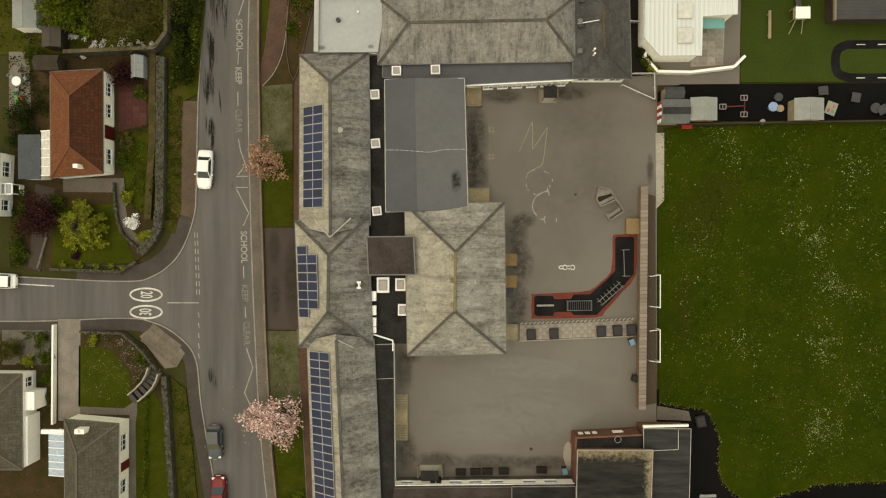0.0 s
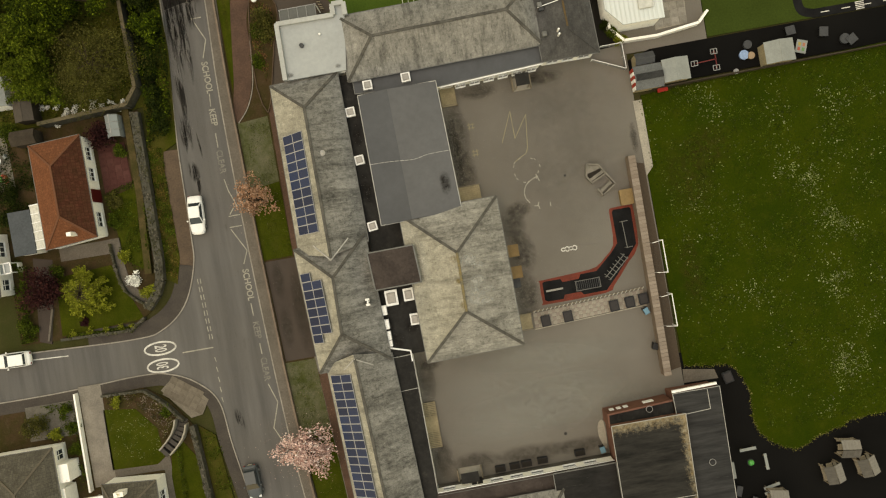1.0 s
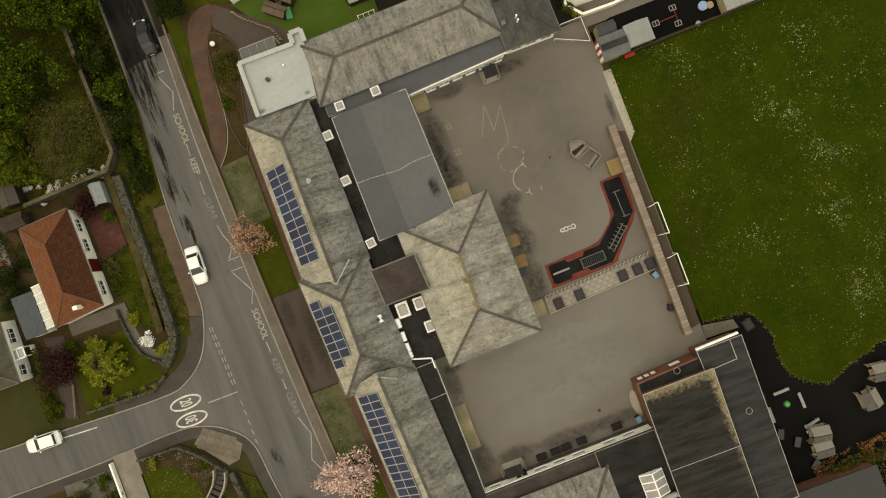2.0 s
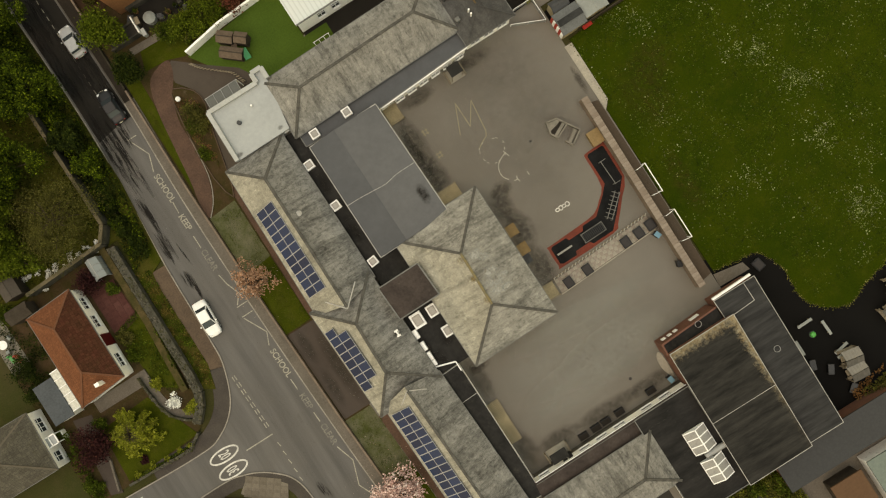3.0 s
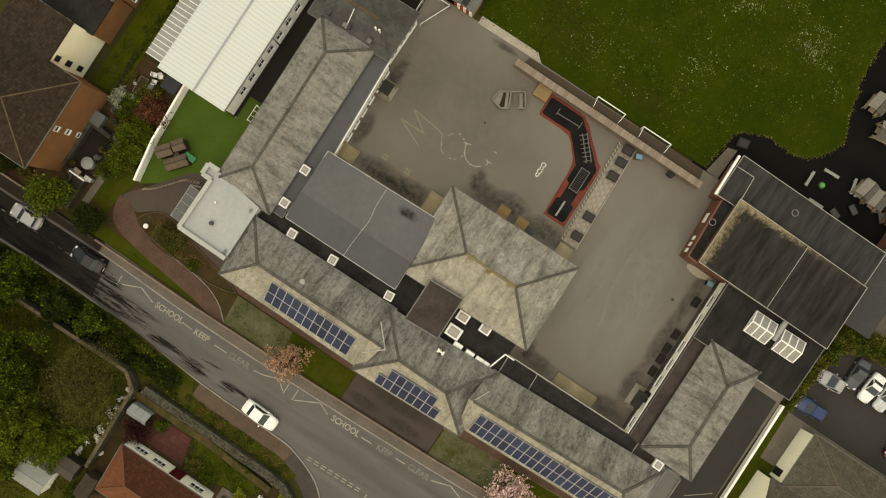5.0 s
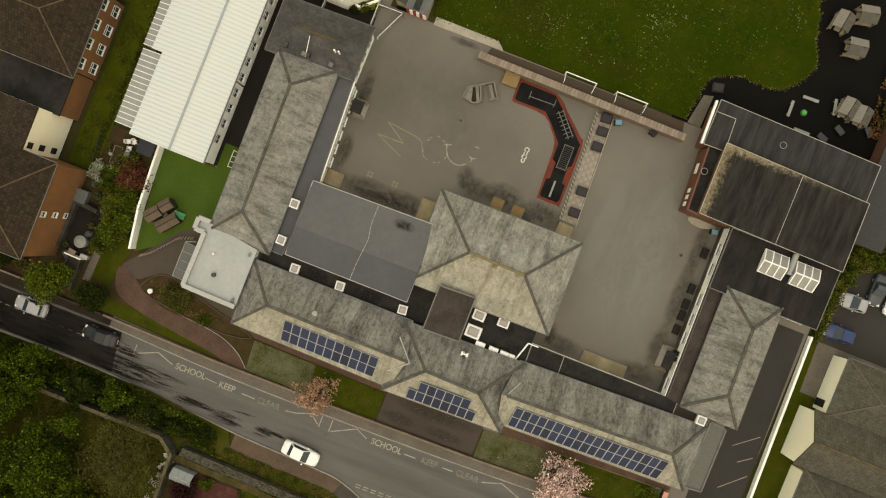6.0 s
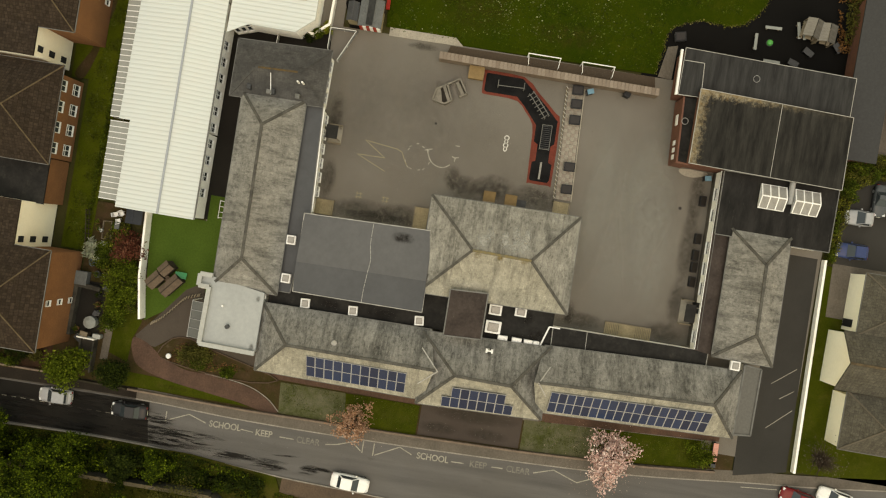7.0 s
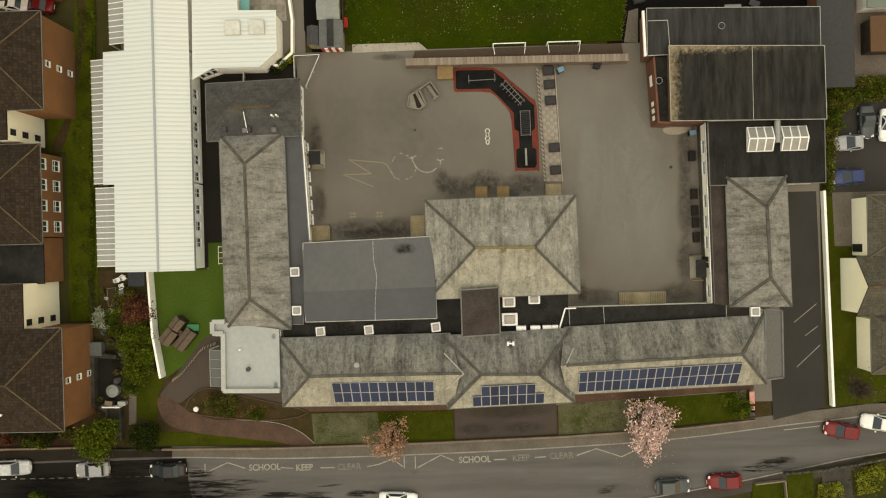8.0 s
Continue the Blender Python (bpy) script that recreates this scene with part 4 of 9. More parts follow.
def rooflight_house(x0, x1, y0, y1, z):
    """A glazed lantern with two slopes of panes."""
    r = thing("roof_lantern", (x0 + x1) / 2, (y0 + y1) / 2, z, label="white glazed roof lantern with pitched panes", category="rooflight", group="roof lanterns")
    hx, hy = (x1 - x0) / 2, (y1 - y0) / 2
    part("kerb_frame", box(-hx, hx, -hy, hy, 0.0, 0.35, 0.02), WHITE_METAL, r)
    for s in (-1, 1):
        for k in range(3):
            ya, yb = -hy + 2 * hy * k / 3 + 0.06, -hy + 2 * hy * (k + 1) / 3 - 0.06
            part("glass_pane", beam((s * (hx - 0.08), (ya + yb) / 2, 0.37), (s * 0.06, (ya + yb) / 2, 0.95), yb - ya, 0.04), ROOFLIGHT, r)
        for k in range(4):
            y = -hy + 2 * hy * k / 3
            part("glazing_bar", beam((s * hx, y, 0.37), (0, y, 0.99), 0.12, 0.08), WHITE_METAL, r)
    part("ridge_bar", beam((0, -hy, 1.0), (0, hy, 1.0), 0.14, 0.08), WHITE_METAL, r)
    return r


for a, b in (((19.3, 25.4), (21.0, 25.3)), ((19.9, 19.4), (22.3, 19.4)), ((18.7, 18.1), (22.4, 16.4)), ((22.35, 19.4), (22.4, 16.4))):
    g = thing("metal_gate", label="thin white metal gate across the alley", category="gate", group="alley gates")
    part("rail", beam((*a, 0.92), (*b, 0.92), 0.06, 0.06), WHITE_METAL, g)
    part("mesh_panel", beam((*a, 0.5), (*b, 0.5), 0.012, 0.8), STEEL, g)
    for k in range(3):
        p = lerp(a, b, k / 2)
        part("post", beam((*p, 0.0), (*p, 0.95), 0.05, 0.05), WHITE_METAL, g)
rooflight_house(9.5, 12.2, -34.0, -31.3, 3.6)
rooflight_house(9.5, 12.2, -37.7, -35.0, 3.6)
duct = thing("air_duct", 11.6, -34.5, 3.6, label="silver air duct between the roof lanterns", category="duct")
part("duct_pipe", tube((-1.2, 0, 0.55), (1.2, 0, 0.55), 0.32, 0.32, 12), STEEL, duct)
part("duct_base", box(-0.4, 0.4, -0.25, 0.25, 0, 0.4), STEEL, duct)


def square_rooflight():
    r = thing("rooflight", label="small square white rooflight on the corridor roof", category="rooflight", group="corridor rooflights")
    part("upstand", box(-0.52, 0.52, -0.52, 0.52, 0.0, 0.45, 0.02), WHITE_METAL, r)
    bm = box(-0.36, 0.36, -0.36, 0.36, 0.44, 0.56, 0.05)
    part("dome", bm, mottled("grey rooflight dome", (0.36, 0.35, 0.32), (0.28, 0.27, 0.25), 3, 9, 0.3, bump=0), r)
    return r


first = square_rooflight()
spots = [(-7.0, 19.25), (-2.63, 19.35), (-9.47, 16.7), (-9.4, 11.2), (-9.25, 3.6)]
for k, (x, y) in enumerate(spots):
    zz = 3.0 if k < 2 else 2.6
    if k == 0:
        first.matrix_world = pose(x, y, zz)
    else:
        copy_thing(first, pose(x, y, zz, 0, 0, k * 1.5))
for x, y, s in ((-6.35, -7.55, 1.0), (-6.6, -4.7, 1.1), (-8.55, -4.75, 1.35)):
    r = copy_thing(first, pose(x, y, 2.6))
    r.scale = (s, 1.25 * s, 1)
copy_thing(first, pose(-8.2, -31.9, 3.3))
chimney = thing("flue_vent", -10.9, -4.6, 5.2, label="small white flue vent on the slate roof", category="vent")
part("flue", tube((0, 0, -0.9), (0, 0, 0.5), 0.1), WHITE_METAL, chimney)
part("cross_pipe", tube((0, -0.3, 0.5), (0, 0.3, 0.5), 0.09), WHITE_METAL, chimney)
for s in (-1, 1):
    part("cowl", tube((-0.22, s * 0.3, 0.5), (0.22, s * 0.3, 0.5), 0.12, 0.12, 10), WHITE_METAL, chimney)
    part("cowl_mouth", tube((-0.24, s * 0.3, 0.5), (-0.221, s * 0.3, 0.5), 0.08, 0.08, 10), BLACK_PLASTIC, chimney)
dish = thing("roof_vent", -12.95, 12.3, 5.4, label="round pale vent on the slate roof", category="vent")
part("vent_base", tube((0, 0, -0.3), (0, 0, 0.25), 0.3, 0.24), LEAD, dish)
part("vent_cap", tube((0, 0, 0.25), (0, 0, 0.4), 0.34, 0.1), LEAD, dish)


# solar arrays lying on the west slopes
def solar_array(x0, y0, x1, y1, cols, rows, skip=(), lift=0.0):
    """Panels from the array's north end (x0, y0) to its south end (x1, y1) measured along the lower edge of the west slope."""
    arr = thing("solar_array", label="blue solar panel array in silver frames", category="solar panels", group="solar arrays")
    a, b = Vector((x0, y0, 0)), Vector((x1, y1, 0))
    along = (b - a).normalized()
    rise = math.atan2(3.0, 3.9)
    across = Vector((-along.y, along.x, 0)) * math.cos(rise) + Vector((0, 0, 1)) * math.sin(rise)
    if across.x < 0:
        across = Vector((along.y, -along.x, 0)) * math.cos(rise) + Vector((0, 0, 1)) * math.sin(rise)
    up = along.cross(across)
    if up.z < 0:
        up = -up
    L = (b - a).length
    pw, ph = L / cols, 1.62
    z0 = 3.3 + 0.45 * math.tan(rise) + 0.16 + lift
    base_f = box(-pw / 2 + 0.004, pw / 2 - 0.004, 0.004, ph - 0.004, -0.03, 0.03)
    base_g = box(-pw / 2 + 0.055, pw / 2 - 0.055, 0.055, ph - 0.055, 0.0, 0.036)
    mf, mg = mesh_of(base_f, "panel_frame", plain("silver panel frame", (0.42, 0.43, 0.44), 0.5)), mesh_of(base_g, "panel_glass", SOLAR)
    for r in range(rows):
        for k in range(cols):
            if (r, k) in skip:
                continue
            o = a + along * (pw * (k + 0.5)) + across * (ph * r) + Vector((0, 0, z0))
            m = Matrix((along, across, up)).transposed().to_4x4()
            m.translation = o
            f = new("panel", mf)
            f.parent = arr
            f.matrix_world = m
            g = new("glass", mg)
            g.parent = f
            g.matrix_world = m
    return arr


solar_array(-17.35, 15.1, -17.4, 3.9, 11, 2)
solar_array(-18.1, -0.35, -17.85, -8.3, 8, 2, skip=((1, 0), (1, 7)), lift=0.02)
solar_array(-16.72, -12.1, -16.07, -29.7, 19, 2)

# run-off and lichen on the hall roof, a wet patch on the membrane
for x, y, rx, ry in ((0.75, -1.9, 1.1, 0.8), (1.0, -6.1, 1.3, 1.0), (0.6, -5.2, 0.8, 0.6), (1.6, -2.6, 0.9, 0.5), (1.3, -4.3, 1.2, 0.7), (2.0, -5.4, 1.3, 0.5), (1.9, -6.6, 1.2, 0.4)):
    add_film(BLEACH, x, y, 7.4 - (x + 0.4) * 0.565 + 0.02, rx, ry, 0, 29.4, "pale run-off patch below the ridge", "runoff_patch")
for x, y, r in ((-0.8, -1.6, 0.5), (-0.6, -6.6, 0.55), (-0.7, -4.0, 0.4)):
    add_film(YELLOW_CRUST, x, y, 7.4 - (-0.4 - x) * 0.57 + 0.03, r, r * 0.9, 0, -29.4, "yellow lichen patch below the ridge", "lichen_patch")
add_film(WET, -0.3, 6.8, 4.63, 0.7, 1.4, 0, 5.1, "dark wet patch on the membrane roof")
for x, y, rx, ry in ((-15.3, 21.7, 0.5, 0.3), (-9.8, 21.8, 0.4, 0.3)):
    add_film(ALGAE, x, y, 3.91, rx, ry, 0, 0, "dark stain on the pale roof")
for x, y, rx, ry in ((-9.3, -8.2, 0.5, 1.6), (-8.6, -9.6, 0.9, 1.0), (-7.0, -8.5, 0.9, 0.8), (-9.2, 8.0, 0.6, 2.0), (-9.2, 14.0, 0.6, 1.6)):
    add_film(WET, x, y, 2.605, rx, ry, 0, 0, "dark wet patch on the felt roof")
for x, y, rx, ry in ((-11.0, -4.6, 0.9, 0.5),):
    add_film(WET, x, y, 4.55, rx, ry, 0, 36.5, "dark soot patch round the flue")

louvre = thing("roof_railing", label="small white slatted railing between the roofs", category="railing")
for k in range(5):
    part("slat", beam((-9.75, 21.25 + k * 0.27, 3.0), (-8.75, 21.25 + k * 0.27, 3.0), 0.08, 0.06), WHITE_METAL, louvre)
for x in (-9.7, -8.8):
    part("rail_post", beam((x, 21.2, 3.05), (x, 22.4, 3.05), 0.05, 0.05), WHITE_METAL, louvre)
    part("rail_foot", beam((x, 21.25, 2.6), (x, 21.25, 3.05), 0.05, 0.05), WHITE_METAL, louvre)

# ---- white sheet-roofed nursery to the north ----
nursery = thing("nursery_building", label="white building with profiled sheet roof", category="nursery building")
RUNS = ((-2.2, 7.7, 39.5, 39.35), (7.7, 22.6, 40.75, 40.3), (22.6, 46.0, 37.7, 37.4))
bm = bmesh.new()
for x in range(95):
    xx = -2.05 + x * 0.5
    for x0, x1, ya, yb in RUNS:
        if x0 < xx < x1:
            ye = ya + (yb - ya) * (xx - x0) / (x1 - x0)
            add_beam(bm, (xx, 30.5, 4.03), (xx, 34.25, 4.93), 0.07, 0.06)
            add_beam(bm, (xx, 34.25, 4.93), (xx, ye, 4.93 - 0.175 * (ye - 34.25)), 0.07, 0.06)
ribs = bm
for k, (x0, x1, ya, yb) in enumerate(RUNS):
    part("wall", prism([(x0 + 0.2, 30.75), (x1 - (0.2 if k == 2 else 0.0), 30.75), (x1 - (0.2 if k == 2 else 0.0), yb - 0.3), (x0 + 0.2, ya - 0.3)], 0, 3.6), RENDER_WHITE, nursery)
    bm = bmesh.new()
    prof = []
    for x, yn in ((x0, ya), (x1, yb)):
        zn = 4.9 - 0.175 * (yn - 34.25)
        prof.append([bm.verts.new(p) for p in ((x, 30.5, 3.85), (x, 30.5, 4.0), (x, 34.25, 4.9), (x, yn, zn), (x, yn, zn - 0.15))])
    for q in range(5):
        j = (q + 1) % 5
        bm.faces.new((prof[0][q], prof[0][j], prof[1][j], prof[1][q]))
    bm.faces.new(prof[0])
    bm.faces.new(prof[1][::-1])
    sheet = part("roof", bm, SHEET_WHITE, nursery)
tagged(part("sheet_ribs", ribs, SHEET_WHITE, sheet), kind="stuff")
part("ridge_flashing", beam((-2.2, 34.25, 4.95), (46, 34.1, 4.95), 0.24, 0.06), plain("pale blue ridge strip", (0.42, 0.46, 0.50)), sheet)
part("gutter", beam((-2.2, 30.43, 3.9), (19.3, 30.43, 3.9), 0.14, 0.12), GUTTER, sheet)
arm = [(19.2, 30.2), (20.45, 27.9), (20.4, 22.6), (22.1, 20.6), (26.7, 20.6), (26.8, 24.9), (30.6, 25.1), (30.6, 30.0)]
arm_b = thing("nursery_annex", label="white flat sheet-roofed annex with canted corner", category="nursery building")
part("wall", prism([(20.0, 30.2), (20.7, 27.9), (20.65, 22.75), (22.2, 20.85), (26.5, 20.85), (26.6, 25.1), (30.4, 25.3), (30.4, 29.6)], 0, 3.8), RENDER_WHITE, arm_b)
ar = part("roof", prism(arm, 3.75, 3.95), SHEET_WHITE, arm_b)
bm = bmesh.new()
for k in range(21):
    x = 20.6 + k * 0.48
    add_beam(bm, (x, 20.8 + max(0, 22.2 - x) * 1.1 if x < 26.7 else 25.15, 3.98), (x, 29.8, 3.98), 0.07, 0.06)
tagged(part("sheet_ribs", bm, SHEET_WHITE, ar), kind="stuff")
for y in (21.9, 24.6):
    part("roof_hatch", box(24.0, 25.6, y, y + 1.7, 3.95, 4.3, 0.05), mottled("cream hatch", (0.56, 0.57, 0.53), (0.52, 0.525, 0.48), 0.8, 3, 0.6, bump=0, grain=0.05), ar)
part("teal_canopy", box(26.8, 29.6, 23.9, 25.0, 2.6, 2.75), plain("teal sheet", (0.17, 0.45, 0.43)), arm_b, "teal canopy over the patio")
patch("patio", [(26.7, 20.3), (30.4, 20.5), (30.6, 25.0), (26.7, 25.0)], CONCRETE, 0.03, "pale slab patio beside the annex", category="patio")
windows_along(nursery, (0.0, 30.74), (19.0, 30.74), 10, 1.1, 1.3, 2.7, (0, -1), bars=2)
lean_n = thing("glazed_lean_to", label="lean-to roof of translucent sheets with white bars", category="lean-to", group="nursery lean-tos")
PANEL_GREY = plain("translucent panel", (0.37, 0.38, 0.345), 0.4)


def lean_panels(owner, x0, x1, ya, yb, za, zb):
    n = int((x1 - x0) / 0.63)
    w = (x1 - x0) / n
    sheet_me = mesh_of(beam((0, ya, za), (0, yb, zb), w - 0.08, 0.04), "sheet", PANEL_GREY)
    bar_me = mesh_of(beam((0, ya, za + 0.03), (0, yb, zb + 0.03), 0.09, 0.08), "bar", WHITE_METAL)
    for k in range(n + 1):
        for nm, me, o in (("sheet", sheet_me, 0.5), ("bar", bar_me, 0.0)):
            if nm == "sheet" and k == n:
                continue
            ob = new(nm, me)
            ob.parent = owner
            ob.location = (x0 + (k + o) * w, 0, 0)


lean_panels(lean_n, 7.9, 21.9, 40.6, 42.2, 3.3, 2.9)
lean_panels(lean_n, -1.5, 7.4, 39.4, 42.1, 3.4, 2.8)
lean_panels(lean_n, 23.7, 29.0, 37.7, 40.0, 3.5, 2.9)
for x, y in [(x, 42.05) for x in (-1.5, 3.2, 7.4, 7.9, 12.5, 17.4, 21.9)] + [(23.7, 39.9), (29.0, 39.9)]:
    part("post", beam((x, y, 0), (x, y, 2.85), 0.1, 0.1), WHITE_METAL, lean_n)
windows_along(arm_b, (20.03, 30.1), (20.66, 28.0), 3, 0.6, 1.0, 3.2, (-0.957, -0.29), bars=1, frame_mat=UPVC)


def rubble():
    m = Mat("mossy rubble stones", 0.95)
    c = m.mix(m.ramp(m.island(), 0.0, 1.0), (0.038, 0.037, 0.026), (0.15, 0.135, 0.105))
    c = m.mix(m.ramp(m.noise(0.9, 6, rough=0.7), 0.45, 0.62, 0, 0.7), c, (0.05, 0.052, 0.014))
    return m.done(c)


RUBBLE = rubble()


def low_wall(pts, w, h, mat, label, z=0.0, coping=None, category="wall"):
    ob = thing("low_wall", label=label, category=category, group="garden walls")
    if mat is STONE:
        r = np.random.default_rng(int(abs(pts[0][0] * 10)))
        bm = bmesh.new()
        for a, b in zip(pts, pts[1:]):
            L = math.hypot(b[0] - a[0], b[1] - a[1])
            ang = math.degrees(math.atan2(b[1] - a[1], b[0] - a[0]))
            for k in range(min(int(L * w * 14) + 3, 420)):
                s, q = r.uniform(0, L), r.uniform(-0.5, 0.5) * w
                m = pose(a[0] + (b[0] - a[0]) * s / L, a[1] + (b[1] - a[1]) * s / L, z + h - 0.04, float(r.normal() * 8), float(r.normal() * 8), ang) @ pose(0, q, 0, 0, 0, float(r.normal() * 20))
                u, v, e = r.uniform(0.1, 0.24), r.uniform(0.07, 0.15), r.uniform(0.05, 0.14)
                lo = [bm.verts.new(m @ Vector((x * u, y * v, -0.1))) for x, y in ((-1, -0.8), (0.9, -1), (1, 0.9), (-0.8, 1))]
                hi = [bm.verts.new(m @ Vector((x * u, y * v, e))) for x, y in ((-0.7, -0.6), (0.7, -0.7), (0.6, 0.7), (-0.6, 0.6))]
                bm.faces.new(hi)
                for i in range(4):
                    bm.faces.new((lo[i], lo[(i + 1) % 4], hi[(i + 1) % 4], hi[i]))
        tagged(part("cope_stones", bm, RUBBLE, ob), kind="stuff")
    for a, b in zip(pts, pts[1:]):
        part("wall_run", beam((*a, z + h / 2), (*b, z + h / 2), w, h), mat, ob)
        if coping:
            part("coping", beam((*a, z + h + 0.03), (*b, z + h + 0.03), w + 0.08, 0.08), coping, ob)
    return ob


low_wall([(21.25, 22.2), (21.3, 21.2), (22.7, 19.6), (26.5, 19.5), (31.4, 20.1), (32.6, 21.3)], 0.28, 1.0, RENDER_WHITE, "white painted curved boundary wall")
low_wall([(-1.9, 37.0), (-9.7, 36.6), (-14.7, 35.8)], 0.25, 1.5, RENDER_WHITE, "white painted wall beside the turf lawn")
low_wall([(5.2, -41.2), (-19.6, -41.8)], 0.28, 0.75, RENDER_WHITE, "long white painted wall along the drive")
low_wall([(-47.5, -9.6), (-47.65, -21.3)], 0.2, 0.8, RENDER_WHITE, "white painted garden wall beside the driveway")
pk = low_wall([(21.05, 6.4), (20.85, -19.0)], 0.75, 1.6, BRICK_WALL, "weathered brick boundary wall beside the field", coping=None)

# ---- brick apartment blocks far north ----
def apartment(x0, x1, y0, y1, ze, zr, label, wall_mat=BRICK_ORANGE, storeys=3, cols=4, over=0.25, tiny=False):
    a = thing("apartment_building", label=label, category="apartment building", group="apartment blocks")
    part("wall", box(x0 + over, x1 - over, y0 + over, y1 - over, 0, ze - 0.1), wall_mat, a)
    half = min(x1 - x0, y1 - y0) / 2
    hip_roof(a, [(x0, y0), (x1, y0), (x1, y1), (x0, y1)], (((x0 + x1) / 2, y0 + half * 0.78), ((x0 + x1) / 2, y1 - half * 0.78)), ze, zr, BROWN_TILE, cap=BROWN_RIDGE, cap_w=0.13)
    for s in range(storeys):
        z = 0.9 + s * (ze - 0.4) / storeys
        if tiny:
            windows_along(a, (x0 + 4.5, y0 + over), (x0 + 6.0, y0 + over), 1, 0.7, z, z + 0.8, (0, -1), bars=1)
        else:
            windows_along(a, (x0 + 0.8, y0 + over), (x1 - 0.8, y0 + over), cols, 1.3, z, z + 1.25, (0, -1), bars=2)
    return a


BROWN_RIDGE = mottled("tan ridge tile", (0.15, 0.112, 0.068), (0.09, 0.068, 0.043), 1.5, 8, 0.9)
apartment(15.7, 26.3, 45.3, 58, 7.3, 10.2, "brick apartment block with brown hipped roof", tiny=True)
apartment(1.2, 12.2, 46.6, 60, 5.9, 9.0, "brick apartment block with two rows of windows", storeys=2, cols=4, over=0.8)
apartment(-19.2, -8.0, 44.0, 57, 7.3, 10.4, "brick apartment block with brown hipped roof", tiny=True)
apartment(29.5, 42.0, 46.5, 60, 7.3, 10.2, "brick apartment block beside a car park")
for x0, x1, y0, lab in ((12.6, 16.4, 49.4, "white rendered stair block"), (-8.3, -3.2, 48.2, "white rendered stair block with small windows")):
    s = thing("stair_block", label=lab, category="apartment building", group="apartment blocks")
    part("wall", box(x0, x1, y0, y0 + 7, 0, 7.2), CREAM, s)
    part("roof", box(x0 - 0.1, x1 + 0.1, y0 - 0.1, y0 + 7.1, 7.2, 7.4), BROWN_TILE, s)
    windows_along(s, (x0 + 0.4, y0), (x0 + 1.4, y0), 1, 0.7, 1.2, 2.0, (0, -1), bars=1, frame_mat=BLACK_PLASTIC)
    windows_along(s, (x0 + 0.4, y0), (x0 + 1.4, y0), 1, 0.7, 3.6, 4.4, (0, -1), bars=1, frame_mat=BLACK_PLASTIC)
    windows_along(s, (x0 + 0.4, y0), (x0 + 1.4, y0), 1, 0.7, 5.9, 6.6, (0, -1), bars=1, frame_mat=BLACK_PLASTIC)
link_b = thing("link_block", label="low dark flat-roofed link between the blocks", category="apartment building", group="apartment blocks")
part("wall", box(-3.2, 1.9, 47.6, 56, 0, 4.2), BRICK_ORANGE, link_b)
part("roof", box(-3.3, 2.0, 47.4, 56, 4.2, 4.4), FELT_DARK, link_b)
patch("grass_strip", [(-8.0, 43.6), (30, 43.0), (30, 45.4), (16, 46.0), (16, 49), (12, 49), (12, 46.9), (-8, 47.0)], LAWN_FRESH, 0.02, "narrow lawn beside the apartment blocks", category="lawn")
patch("worn_path", smooth([(30, 45.2), (26.3, 45.0), (16.9, 46.6), (13.2, 48.4), (12.2, 48.6), (12.2, 47.4), (16.9, 45.9), (26.3, 44.2), (30, 44.2)], 3, True), SOIL, 0.03, "worn earth path along the apartment blocks", category="path")
patch("yard", [(-19.6, 38.5), (-2, 39.4), (-2, 43.6), (-8, 44.0), (-19.6, 44.2)], SOIL, 0.0, "cluttered back yard with soil and pots", category="yard")

# ---- houses west of the road ----
def gabled_or_hip(name, quad, ends, ze, zr, tile, wall_mat, label, over=0.3, cap=None, east=None):
    h = thing(name, label=label, category="house", group="houses")
    part("wall", prism(inset(quad, over), 0, ze - 0.1), wall_mat, h)
    hip_roof(h, quad, ends, ze, zr, tile, cap=cap or tile, cap_w=0.2, east=east)
    return h


RED_RIDGE = plain("red ridge tile", (0.19, 0.085, 0.05), 0.9)
GREY_RIDGE = plain("grey ridge tile", (0.15, 0.13, 0.10), 0.9)
bungalow = gabled_or_hip("bungalow", [(-46.5, 19.45), (-40.45, 19.75), (-40.45, 7.9), (-46.5, 7.4)], ((-43.15, 16.3), (-43.15, 10.6)), 2.8, 5.1, RED_TILE, RENDER_WHITE, "bungalow with red clay tiled hipped roof", over=0.12, cap=RED_RIDGE, east=RED_MOSSY)
for y0, y1 in ((19.4, 13.6), (11.9, 8.2)):
    part("bay_wall", box(-40.9, -40.5, min(y0, y1), max(y0, y1), 0, 2.6), RENDER_WHITE, bungalow, "white rendered bay")
part("door", box(-40.57, -40.46, 12.0, 13.5, 0.0, 2.2, 0.01), plain("maroon door paint", (0.11, 0.012, 0.012), 0.5), bungalow, "dark red front door between the bays")
windows_along(bungalow, (-40.5, 18.9), (-40.5, 14.0), 2, 1.6, 0.9, 2.1, (1, 0), bars=3)
windows_along(bungalow, (-40.5, 11.4), (-40.5, 8.5), 1, 1.8, 0.9, 2.1, (1, 0), bars=3)
part("chimney", box(-42.95, -42.4, 8.35, 8.8, 3.3, 4.7, 0.03), RENDER_WHITE, bungalow)
garage = thing("garage", label="low garage with blue grey sheet roof", category="garage")
part("wall", box(-50.3, -48.0, 7.4, 12.2, 0, 2.3), RENDER_WHITE, garage)
part("roof", box(-50.5, -47.9, 7.3, 12.4, 2.3, 2.42), ROOF_BLUE, garage)
cons = thing("conservatory", label="white glazed lean-to beside the bungalow", category="conservatory")
